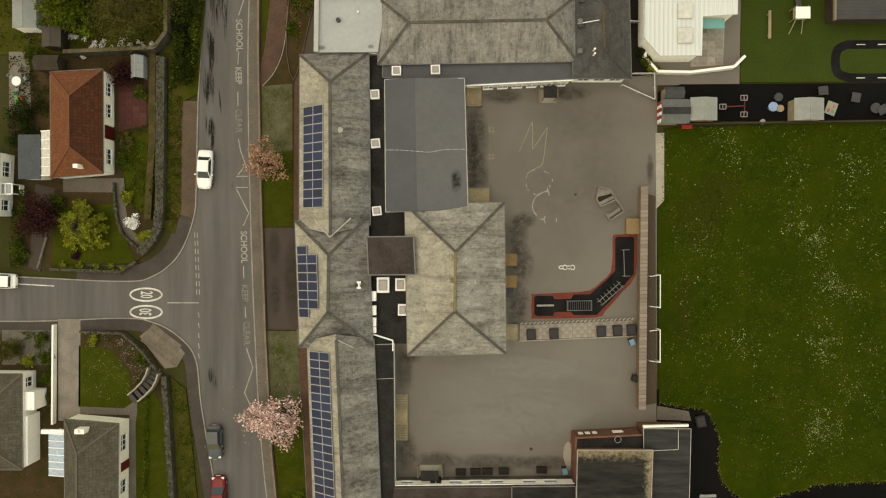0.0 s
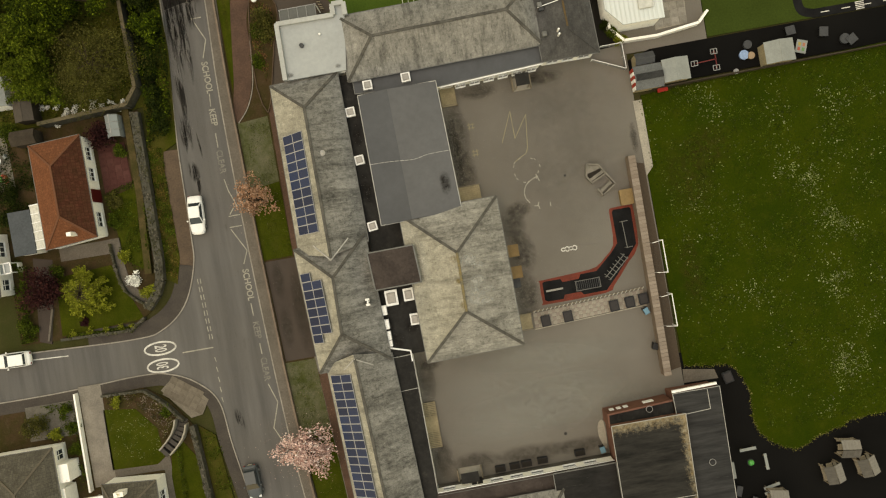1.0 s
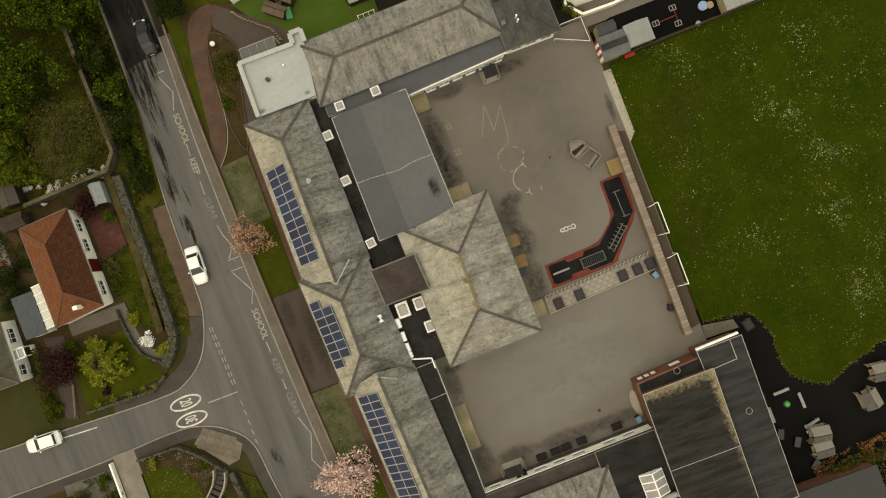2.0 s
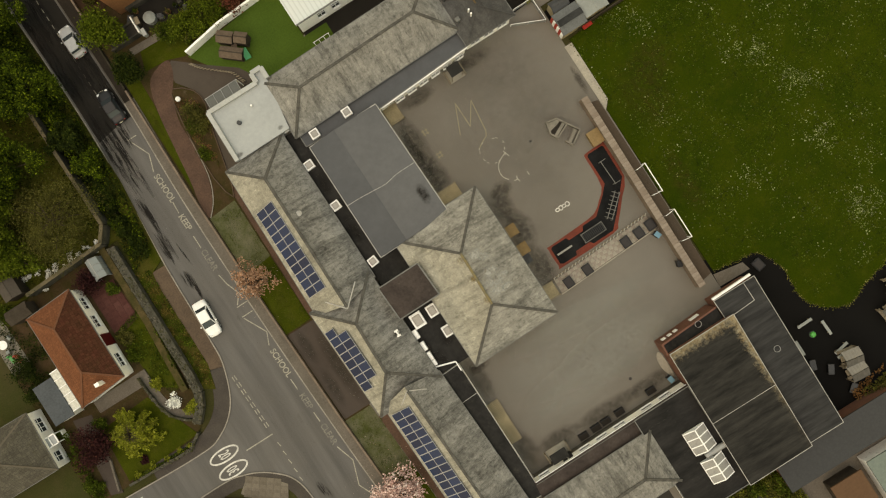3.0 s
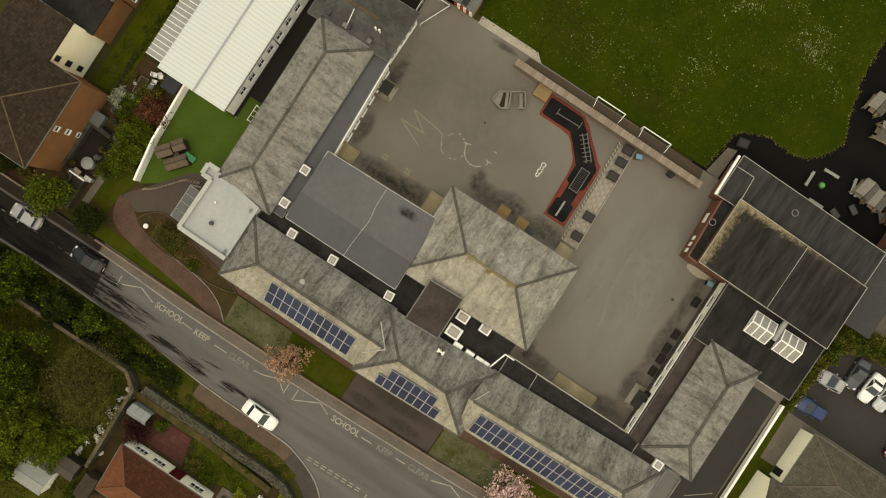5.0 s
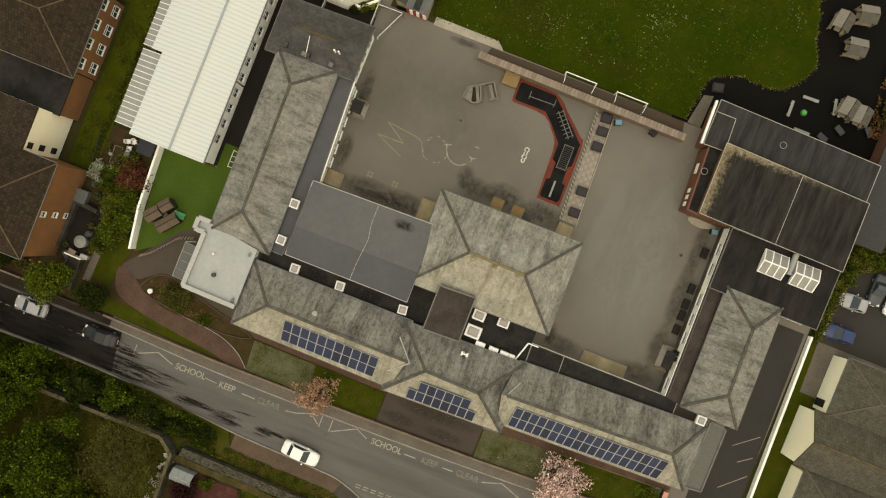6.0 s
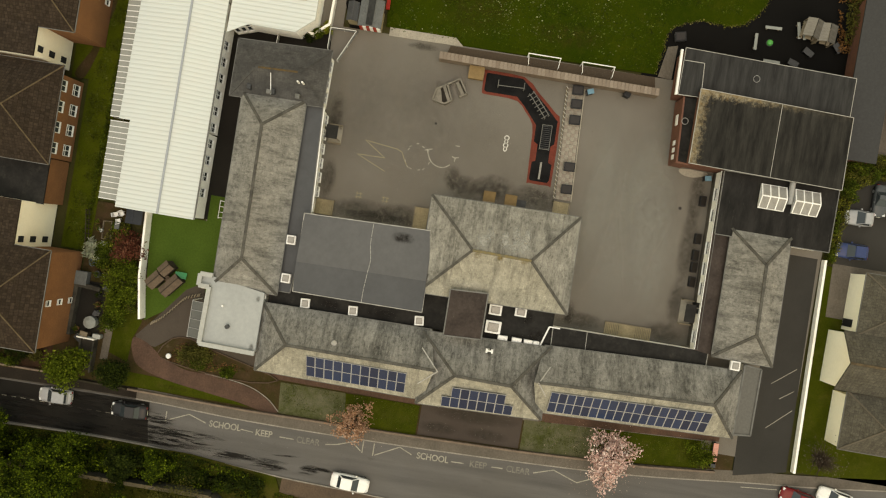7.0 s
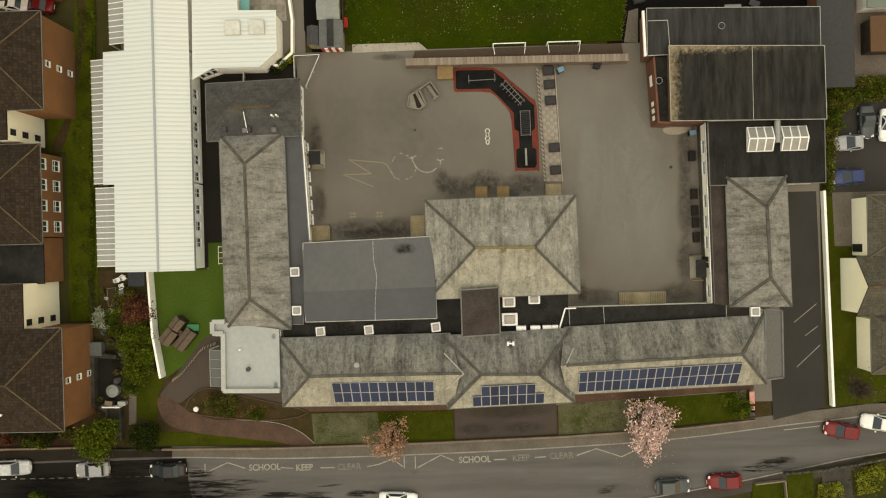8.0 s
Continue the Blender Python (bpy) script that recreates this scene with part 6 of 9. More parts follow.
# walls and steps of the sunken back yard beside the apartments
# grey concrete darkened, with the back yard's shade put into its colour
YARD_CONCRETE = mottled("dark grey concrete", (0.095, 0.087, 0.073), (0.042, 0.039, 0.032), 0.7, 6, 0.9)
low_wall([(-11.9, 44.1), (-18.0, 44.25)], 0.7, 0.9, YARD_CONCRETE, "dark grey concrete retaining wall of the yard")
low_wall([(-12.0, 43.8), (-12.2, 41.2)], 0.5, 0.9, YARD_CONCRETE, "dark grey concrete wall across the yard")
low_wall([(-18.05, 43.0), (-18.1, 40.9)], 0.16, 1.0, RENDER_WHITE, "short white painted wall above the yard steps")
stairs = thing("yard_steps", label="dark concrete steps down from the yard", category="steps")
for k in range(9):
    part("step", box(-18.6 - k * 0.42, -18.2 - k * 0.42, 41.0, 42.3, 0, 0.85 - k * 0.09), plain("dark worn concrete step", (0.055, 0.047, 0.038), 0.9), stairs)
for y in (40.9, 42.45):
    part("side_wall", beam((-18.2, y, 0.5), (-22.0, y, 0.4), 0.18, 1.0), YARD_CONCRETE, stairs)
locker = thing("storage_chest", -11.2, 43.6, 0, 0, label="pale grey plastic storage chest in the yard", category="chest")
part("body", box(-0.75, 0.75, -0.7, 0.7, 0, 0.9, 0.03), ROOF_GREY, locker)
part("lid", box(-0.8, 0.8, -0.75, 0.75, 0.9, 1.0, 0.03), ROOF_GREY, locker)
for x in (-15.6, -14.0, -12.6):
    rail_b = thing("wall_rail", label="short white bracket rail on the yard wall", category="rail", group="yard rails")
    part("bar", beam((x, 44.3, 1.5), (x, 45.2, 1.7), 0.07, 0.07), WHITE_METAL, rail_b)
    part("upright", beam((x, 44.3, 0.9), (x, 44.3, 1.5), 0.06, 0.06), WHITE_METAL, rail_b)
def plant_pot(x, y, r, mat, leaf, label, seed, z=0.0):
    t = thing("plant_pot", x, y, z, label=label, category="plant pot", group="yard pots")
    bm = bmesh.new()
    add_tube(bm, (0, 0, 0), (0, 0, r * 1.6), r * 0.75, r, 12)
    part("pot", bm, mat, t)
    part("rim", tube((0, 0, r * 1.5), (0, 0, r * 1.75), r * 1.12, r * 1.12, 12), mat, t)
    g = np.random.default_rng(seed)
    pts = np.stack([g.normal(size=90) * r * 0.55, g.normal(size=90) * r * 0.55, r * 1.8 + np.abs(g.normal(size=90)) * r * 0.9], axis=1)
    ob = new("plant", leaf_mesh("plant", pts, 0.07, g, leaf, 0.5, 1.5))
    ob.parent = t
    return t


def garden_chair(x, y, turn, z=0.0):
    t = thing("garden_chair", x, y, z, turn, label="white plastic garden chair in the back yard", category="chair", group="yard chairs")
    part("seat", box(-0.24, 0.24, -0.24, 0.24, 0.40, 0.44, 0.015), WHITE_METAL, t)
    for k in range(4):
        part("back_slat", beam((-0.18 + k * 0.12, 0.23, 0.44), (-0.18 + k * 0.12, 0.36, 0.85), 0.07, 0.03), WHITE_METAL, t)
    part("top_rail", beam((-0.25, 0.36, 0.86), (0.25, 0.36, 0.86), 0.06, 0.05), WHITE_METAL, t)
    for sx in (-0.22, 0.22):
        part("arm_rest", beam((sx, -0.2, 0.64), (sx, 0.3, 0.66), 0.06, 0.04), WHITE_METAL, t)
        for sy in (-0.22, 0.22):
            part("leg", beam((sx, sy, 0), (sx, sy, 0.62 if sy < 0 else 0.42), 0.05, 0.05), WHITE_METAL, t)
    return t


low_wall([(-22.95, 58.0), (-22.9, 46.5)], 0.2, 0.5, BRICK_WALL, "low brick wall before the apartment hedge")
patch("hedge_bed", [(-22.8, 60), (-22.8, 46.0), (-19.6, 46.0), (-19.6, 60)], mottled("red brown bark bed", (0.055, 0.029, 0.018), (0.034, 0.021, 0.012), 0.8, 6, 0.95), 0.03, "red brown bark bed before the apartments", category="garden")
# front gardens across the road to the south
low_wall([(-27.3, -36.2), (-26.95, -40.3), (-26.4, -44.0), (-25.6, -48.2), (-21.8, -75)], 0.22, 0.8, STONE, "mossy stone front garden wall")
patch("south_west_drive", [(-27.1, -40.6), (-26.8, -43.9), (-33.0, -44.4), (-33.0, -40.8)], mottled("dark gravel drive", (0.085, 0.076, 0.064), (0.055, 0.05, 0.042), 0.8, 7, 0.95), 0.03, "dark gravel drive across the road", category="drive")
patch("south_west_lawn", [(-28.6, -32.6), (-28.2, -36.0), (-33.0, -36.4), (-33.0, -32.6)], LAWN, 0.04, "small green front lawn across the road", category="lawn")
patch("south_west_lawn", [(-27.6, -36.6), (-27.4, -39.6), (-33.0, -39.8), (-33.0, -36.8)], LAWN, 0.035, "small green front lawn across the road", category="lawn")
low_wall([(-28.5, -32.8), (-28.15, -36.2), (-30.5, -36.4)], 0.14, 0.6, TIMBER, "pale timber rail round the front lawn", category="fence")

# ---- trees and shrubs ----
def leaf_mesh(name, centres, size, rng, mat, flat=0.5, long=1.0):
    """Small leaf quads at the given points, tilted at random."""
    n = len(centres)
    nrm = rng.normal(size=(n, 3))
    nrm[:, 2] = np.abs(nrm[:, 2]) + flat
    nrm /= np.linalg.norm(nrm, axis=1)[:, None]
    a = np.cross(nrm, rng.normal(size=(n, 3)))
    a /= np.linalg.norm(a, axis=1)[:, None]
    b = np.cross(nrm, a)
    s = size * rng.uniform(0.6, 1.4, size=(n, 1))
    v = np.stack([centres - a * s * long, centres - b * s * 0.6, centres + a * s * long, centres + b * s * 0.6], axis=1).reshape(-1, 3)
    me = bpy.data.meshes.new(name)
    me.from_pydata(v.tolist(), [], [(4 * i, 4 * i + 1, 4 * i + 2, 4 * i + 3) for i in range(n)])
    me.materials.append(mat)
    return me


def tree(name, x, y, radius, height, mat, label, seed, leaves=3000, size=0.16, gaps=0.55, clumps=40, trunk=0.16, limbs=9, bare=0.35, category="tree", flat=0.5, dome=0.75, long=1.0, droop=0.0):
    """A trunk with limbs that end in the crown's clumps; the crown is leaves round those clumps."""
    rng = np.random.default_rng(seed)
    t = thing(name, x, y, 0, label=label, category=category)
    mid = height * (bare + (1 - bare) * 0.45)
    cl = []
    while len(cl) < clumps:
        p = rng.uniform(-1, 1, size=3)
        d = np.linalg.norm(p)
        if 0.35 < d < 1.0 and p[2] > -0.6:
            wob = 0.8 + 0.25 * math.sin(3 * math.atan2(p[1], p[0]) + seed) + 0.12 * math.sin(7 * math.atan2(p[1], p[0]) + 2 * seed)
            cl.append((p[0] * radius * wob, p[1] * radius * wob, mid + p[2] * (height - mid) * dome))
    cl = np.array(cl)
    bm = bmesh.new()
    top = Vector((rng.normal() * 0.1, rng.normal() * 0.1, height * 0.62))
    fork = Vector((0, 0, height * bare * 0.75))
    add_tube(bm, (0, 0, 0), fork, trunk * 1.25, trunk * 0.8, 8)
    add_tube(bm, fork, top, trunk * 0.8, trunk * 0.3, 7)
    for k in range(min(limbs, len(cl))):
        e = Vector(cl[k])
        s = fork.lerp(top, rng.uniform(0.0, 0.8))
        m = s.lerp(e, 0.5) + Vector((rng.normal() * 0.12, rng.normal() * 0.12, 0.15)) * radius * 0.4
        add_tube(bm, s, m, trunk * 0.5, trunk * 0.26, 5)
        add_tube(bm, m, e, trunk * 0.26, trunk * 0.08, 5)
        for q in range(2):
            add_tube(bm, m, Vector(cl[rng.integers(len(cl))]) * 0.55 + m * 0.45, trunk * 0.15, trunk * 0.05, 4)
    part("trunk", bm, BARK, t)
    who = rng.integers(len(cl), size=leaves)
    spread = np.clip(rng.normal(size=(leaves, 3)), -1.7, 1.7) * radius * (0.16 + 0.14 * gaps)
    spread[:, 2] *= 0.7
    pts = cl[who] + spread
    if droop:
        r = np.hypot(pts[:, 0], pts[:, 1]) / radius
        pts[:, 2] -= droop * r * r
    pts[:, 2] = np.maximum(pts[:, 2], 0.12)
    ob = new("crown", leaf_mesh("crown", pts, size, rng, mat, flat, long))
    ob.parent = t
    return t


def shrub(name, x, y, radius, height, mat, label, seed, leaves=500, size=0.09, category="shrub", long=1.0):
    return tree(name, x, y, radius, height, mat, label, seed, leaves, size, 0.5, 14, 0.04, 5, 0.1, category, 0.6, 0.9, long)


def hedge(x0, y0, x1, y1, w, h, mat, label, seed, density=70, size=0.12):
    rng = np.random.default_rng(seed)
    L = math.hypot(x1 - x0, y1 - y0)
    t = thing("hedge", x0, y0, 0, math.degrees(math.atan2(y1 - y0, x1 - x0)), label=label, category="hedge")
    bm = bmesh.new()
    for k in range(max(2, int(L / 0.7))):
        px = (k + 0.5) * L / max(2, int(L / 0.7))
        add_tube(bm, (px, rng.normal() * w * 0.1, 0), (px + rng.normal() * 0.1, rng.normal() * w * 0.2, h * 0.8), 0.04, 0.015, 5)
    tagged(part("woody_base", bm, BARK, t), kind="stuff")
    n = int(density * L * max(w, 0.5))
    px = rng.uniform(0, L, n)
    bul = 0.8 + 0.25 * np.sin(px * 1.7 + seed) + 0.15 * np.sin(px * 4.1)
    ang = rng.uniform(0, math.pi, n)
    rad = np.sqrt(rng.uniform(0.35, 1, n))
    pts = np.stack([px, np.cos(ang) * w / 2 * bul * rad, 0.15 + np.sin(ang) * h * bul * rad], axis=1)
    ob = new("foliage", leaf_mesh("foliage", pts, size, rng, mat))
    ob.parent = t
    return t


tree("cherry_tree", -22.2, 9.3, 2.8, 4.6, BLOSSOM_OLD, "street cherry tree with faded bronze blossom", 3, 1650, 0.125, -0.45, 70, 0.13, 50, 0.3, long=0.9, flat=0.9)
pink = tree("cherry_tree", -20.9, -20.0, 3.6, 5.0, BLOSSOM, "street cherry tree in full pink blossom", 5, 2900, 0.15, -0.35, 120, 0.17, 80, 0.3, long=0.9, flat=0.9)
pink.scale = (1.05, 0.82, 1.0)
NORTH_WOOD = [(-37.9, 27.6, 5.2, 5.0, LEAF_OLIVE, 2600), (-40.5, 35.5, 5.5, 8.5, LEAF_WOOD, 9000), (-31.9, 41.8, 3.8, 6.5, LEAF_WOOD, 6000), (-35.5, 43.0, 5.0, 8.0, LEAF_WOOD, 8000), (-31.8, 34.8, 2.2, 3.6, LEAF_DARK, 3400), (-45.5, 30.5, 5.0, 7.5, LEAF_LIME, 7000), (-47.5, 39.5, 5.5, 8.0, LEAF_WOOD, 7000), (-41.0, 48.0, 6.0, 8.5, LEAF_WOOD, 7000), (-31.6, 51.0, 4.4, 7.0, LEAF_WOOD, 6000), (-44.5, 26.5, 3.2, 4.5, LEAF_LIME, 3500), (-51.5, 33.0, 4.5, 7.0, LEAF_WOOD, 5000), (-31.2, 31.0, 1.9, 3.2, LEAF_WOOD, 2200)]
for k, (x, y, r, h, m, n) in enumerate(NORTH_WOOD):
    lab = {LEAF_OLIVE: "spreading tree with young olive twigs", LEAF_WOOD: "broad green leafy tree in the walled garden", LEAF_LIME: "broad fresh green tree in the walled garden", LEAF_DARK: "dark evergreen tree beside the road"}[m]
    olive = m is LEAF_OLIVE
    tree("tree", x, y, r, h, m, lab, 20 + k, int(n * (4.6 if olive else 2.8)), 0.085 if olive else 0.125, 0.1 if olive else -0.55, 90 if olive else 150, 0.22, 24, 0.2, flat=1.0)
hedge(-32.1, 18.8, -32.1, 33.0, 1.9, 1.4, LEAF_DARK, "dark overgrown roadside hedge", 1, 110, 0.14)
hedge(-31.9, 33.0, -31.5, 60.0, 2.6, 2.2, LEAF_WOOD, "green overgrown roadside hedge", 2, 90, 0.15)
tree("tree", -21.5, 42.6, 2.4, 4.6, LEAF_LIME, "bright green street tree by the pavement", 41, 4200, 0.14, 0.5, 40, 0.15, 10)
tree("tree", -21.4, 37.7, 1.75, 3.4, LEAF_DARK, "dark rounded evergreen by the pavement", 42, 4200, 0.12, 0.45, 40, 0.12, 8, 0.15)
shrub("shrub", -18.2, 29.0, 1.8, 1.9, LEAF_OLIVE, "olive shrub in the raised bed", 43, 1600, 0.12)
shrub("shrub", -18.6, 27.9, 1.1, 1.3, LEAF_GREEN, "green shrub in the raised bed", 53, 700, 0.1)
shrub("shrub", -19.3, 25.0, 1.0, 0.9, LEAF_GREEN, "low green shrub in the raised bed", 44, 700)
for k, (x, y, r, h, m, lab) in enumerate([(-10.8, 38.6, 2.3, 2.8, LEAF_LIME, "large fresh green garden shrub"), (-13.4, 38.6, 1.9, 2.4, LEAF_LIME, "large green garden shrub"), (-8.2, 41.2, 1.2, 1.6, LEAF_GREEN, "green shrub in the yard"), (-15.6, 39.6, 1.5, 2.0, LEAF_GREEN, "green shrub beside the yard"), (21.6, 20.9, 0.9, 1.2, LEAF_GREEN, "green shrub behind the white wall"), (22.3, 20.0, 0.7, 1.0, LEAF_YELLOW, "yellow green shrub behind the white wall"), (20.9, 21.9, 0.6, 1.3, LEAF_DARK, "dark shrub behind the white wall"), (-19.0, -30.9, 1.7, 1.7, LEAF_LIME, "bright green shrub beside the bins"), (-52.7, -12.8, 1.5, 1.6, LEAF_OLIVE, "rounded olive shrub on the patio"), (-50.6, -14.0, 0.9, 0.9, LEAF_YELLOW, "yellow green low shrub"), (-49.0, -11.3, 0.8, 1.2, LEAF_GREEN, "shrub beside the white wall"), (-48.4, -13.4, 0.8, 1.4, LEAF_GREEN, "shrub beside the white wall"), (-48.5, -16.0, 0.8, 1.3, LEAF_GREEN, "shrub beside the white wall"), (-43.0, -11.5, 0.7, 0.6, LEAF_YELLOW, "yellow flowering shrub by the lawn"), (-37.2, -13.4, 0.8, 0.8, LEAF_GREEN, "low shrub on the rockery"), (-36.6, 0.7, 0.9, 1.2, LEAF_YELLOW, "yellow green shrub at the wall end"), (-38.8, 5.2, 0.8, 0.9, LEAF_YELLOW, "yellow green border shrub"), (-38.8, 11.8, 0.9, 1.0, LEAF_OLIVE, "border shrub beside the patio"), (-39.4, 9.5, 0.9, 0.9, LEAF_GREEN, "border shrub along the lawn"), (-37.2, 17.6, 0.9, 1.1, LEAF_GREEN, "shrub beside the greenhouse"), (-51.0, 15.0, 1.6, 2.4, LEAF_DARK, "dark conifer beside the yard"), (-51.2, 12.4, 1.6, 2.4, LEAF_DARK, "dark conifer beside the garage"), (-46.8, 4.9, 1.0, 1.4, LEAF_GREEN, "green shrub by the path"), (-49.6, 21.8, 1.5, 1.6, LEAF_GREEN, "shrub beside the sheds"), (-51.4, -1.0, 0.9, 1.4, LEAF_GREEN, "green shrub along the boundary"), (-51.2, 1.6, 0.9, 1.4, LEAF_GREEN, "green shrub along the boundary"), (-45.0, -1.5, 0.5, 0.4, LEAF_MAROON, "small maroon shrub by the wall")]):
    shrub("shrub", x, y, r, h, m, lab, 60 + k, int(520 * r * r + 300), 0.1)
tree("acer_tree", -6.7, 38.3, 1.9, 2.6, LEAF_RED, "small red leaved acer", 101, 1800, 0.12, 0.4, 26, 0.08, 10, 0.2)
shrub("spiky_plant", -7.6, 42.6, 1.3, 1.4, SILVER_LEAF, "silver spiky leaved plant in the yard", 102, 500, 0.16, "plant", 2.4)
gold = thing("golden_tree", -43.6, 1.9, 0, label="drooping golden leaved tree on the lawn", category="tree")
grng = np.random.default_rng(103)
wood, tips = bmesh.new(), []
add_tube(wood, (0, 0, 0), (0, 0, 2.2), 0.14, 0.06, 8)
for k in range(84):
    ang, reach, top = grng.uniform(0, math.tau), 3.5 * math.sqrt(grng.uniform(0.12, 1.0)), grng.uniform(2.2, 3.1)
    reach *= 0.86 + 0.14 * math.sin(5 * ang + 1.0)
    last = Vector((0, 0, grng.uniform(1.2, 2.2)))
    for s in range(1, 11):
        u = s / 10
        p = Vector((math.cos(ang + 0.25 * u) * reach * u, math.sin(ang + 0.25 * u) * reach * u, last.z if s == 1 else top - 1.5 * u * u * reach / 2.9))
        if s % 2 == 0:
            add_tube(wood, last, p, 0.035 * (1.1 - u), 0.03 * (1.05 - u), 4)
            last = p
        if s > 3:
            for q in range(15):
                tips.append((p.x + grng.normal() * 0.13, p.y + grng.normal() * 0.13, p.z - abs(grng.normal()) * 0.16))
part("trunk", wood, BARK, gold)
leaf_ob = new("crown", leaf_mesh("crown", np.array(tips), 0.10, grng, LEAF_YELLOW, 0.5, 1.7))
leaf_ob.parent = gold
tree("plum_tree", -48.3, 3.0, 2.6, 3.4, LEAF_MAROON, "dark maroon leaved plum tree", 104, 3600, 0.12, 0.45, 34, 0.1, 10, 0.2)
tree("plum_tree", -38.9, 19.6, 1.8, 2.4, LEAF_MAROON, "dark maroon shrub beside the greenhouse", 105, 1800, 0.11, 0.45, 24, 0.08, 8, 0.2)
shrub("white_bush", -38.2, 2.5, 0.95, 0.9, WHITE_FLOWER, "white flowering bush on the garden edge", 106, 900, 0.08)
for k, (x, y) in enumerate([(-46.5, -2.7), (-44.5, -2.7), (-42.5, -2.9), (-40.8, -2.9), (-39.4, -3.0)]):
    shrub("flower_clump", x, y + 0.1, 0.45, 0.7, LEAF_YELLOW, "small yellow flower clump along the wall", 110 + k, 260, 0.07)
for k in range(17):
    rr = np.random.default_rng(140 + k)
    shrub("flower_clump", -45.2 + k * 0.58 + rr.normal() * 0.2, 23.2 + rr.normal() * 0.55, 0.3 + 0.18 * rr.random(), 0.6, WHITE_FLOWER, "white flower clump at the wooded garden's edge", 140 + k, 130, 0.07)
hedge(-47.4, -2.85, -39.8, -3.0, 0.5, 0.4, LEAF_GREEN, "low green edging hedge along the stone wall", 17, 220, 0.08)
hedge(5.0, -41.7, 11.0, -41.6, 1.0, 1.1, LEAF_GREEN, "green hedge along the car park", 6, 150, 0.11)
hedge(12.5, -41.9, 17.6, -43.4, 3.0, 1.8, LEAF_GREEN, "broad green hedge by the car park", 7, 110, 0.12)
hedge(15.6, -44.4, 17.2, -48.8, 2.0, 1.8, LEAF_GREEN, "green hedge by the patios", 8, 110, 0.12)
hedge(30, 43.0, -7, 44.3, 0.7, 0.5, LEAF_GREEN, "low green growth by the lawn strip", 9, 70, 0.1)
hedge(30.0, -40.5, 38.0, -39.6, 1.6, 1.5, LEAF_OLIVE, "russet hedge behind the play area", 10, 110, 0.12)
hedge(38.0, -39.6, 60.0, -37.0, 1.8, 1.8, LEAF_GREEN, "green hedge behind the play area", 11, 80, 0.13)
for k, (x, y, r, m, lab) in enumerate([(-21.0, 47.6, 0.8, LEAF_OLIVE, "small olive shrub in the bark bed"), (-20.9, 49.4, 1.2, LEAF_DARK, "dark rounded shrub in the bark bed"), (-20.8, 51.0, 1.1, LEAF_DARK, "dark rounded shrub in the bark bed"), (-22.2, 50.6, 0.8, LEAF_GREEN, "low green shrub in the bark bed"), (-22.0, 52.0, 0.7, LEAF_GREEN, "low green shrub in the bark bed"), (-20.6, 53.2, 1.2, LEAF_DARK, "dark rounded shrub in the bark bed"), (-21.4, 54.6, 0.9, LEAF_RED, "red brown leaved shrub in the bark bed"), (-21.0, 56.4, 1.2, LEAF_DARK, "dark rounded shrub in the bark bed")]):
    shrub("shrub", x, y, r, 1.3, m, lab, 300 + k, int(900 * r * r), 0.1)
TERRACOTTA = mottled("old terracotta", (0.20, 0.09, 0.05), (0.13, 0.07, 0.045), 2, 9, 0.9)
for k, (x, y, r, m, lf, lab) in enumerate([(-10.5, 41.9, 0.38, GREY_PLASTIC, LEAF_GREEN, "grey tub with green plants in the yard"), (-10.4, 41.1, 0.26, WHITE_METAL, LEAF_GREEN, "small white pot with green plants"), (-9.2, 42.6, 0.42, plain("faded blue tub", (0.10, 0.17, 0.25), 0.6), LEAF_OLIVE, "faded blue tub with plants"), (-5.2, 42.6, 0.3, TERRACOTTA, LEAF_GREEN, "terracotta pot with green plants"), (-4.4, 42.9, 0.24, TERRACOTTA, LEAF_LIME, "small terracotta pot with fresh leaves"), (-14.0, 41.3, 0.3, TERRACOTTA, LEAF_OLIVE, "terracotta pot on the dark yard"), (-12.9, 41.5, 0.24, GREY_PLASTIC, LEAF_DARK, "grey pot on the dark yard"), (-17.2, 43.4, 0.28, TERRACOTTA, LEAF_GREEN, "terracotta pot beside the steps")]):
    plant_pot(x, y, r, m, lf, lab, 400 + k, 0.03 if x < -12 else 0.0)
for x, y, turn in ((-3.2, 40.9, 20), (-3.9, 40.5, 110), (-3.0, 40.2, -60)):
    garden_chair(x, y, turn)
trellis = thing("timber_fence", label="dark weathered timber fence beside the lawn strip", category="fence")
for k in range(9):
    part("post", beam((-3.2 - k * 0.55, 44.1 - k * 0.07, 0), (-3.2 - k * 0.55, 44.1 - k * 0.07, 1.35), 0.09, 0.09), TIMBER_DARK, trellis)
for z in (0.5, 1.2):
    part("rail", beam((-3.1, 44.11, z), (-7.7, 43.52, z), 0.05, 0.1), TIMBER_DARK, trellis)
bed_box = thing("raised_planter", label="weathered timber raised planting bed", category="planter")
for p, q in (((-6.3, 42.2), (-4.2, 42.3)), ((-4.2, 42.3), (-4.1, 41.3)), ((-4.1, 41.3), (-6.2, 41.2)), ((-6.2, 41.2), (-6.3, 42.2))):
    part("board", beam((*p, 0.18), (*q, 0.18), 0.06, 0.36), TIMBER, bed_box)
part("soil", box(-6.2, -4.2, 41.3, 42.15, 0, 0.28), SOIL, bed_box)
shrub("shrub", -7.6, 41.6, 1.0, 1.5, LEAF_LIME, "fresh green shrub among the pots", 410, 800, 0.1)
rack = thing("scooter_rack", label="white tubular scooter rack on the turf", category="rack")
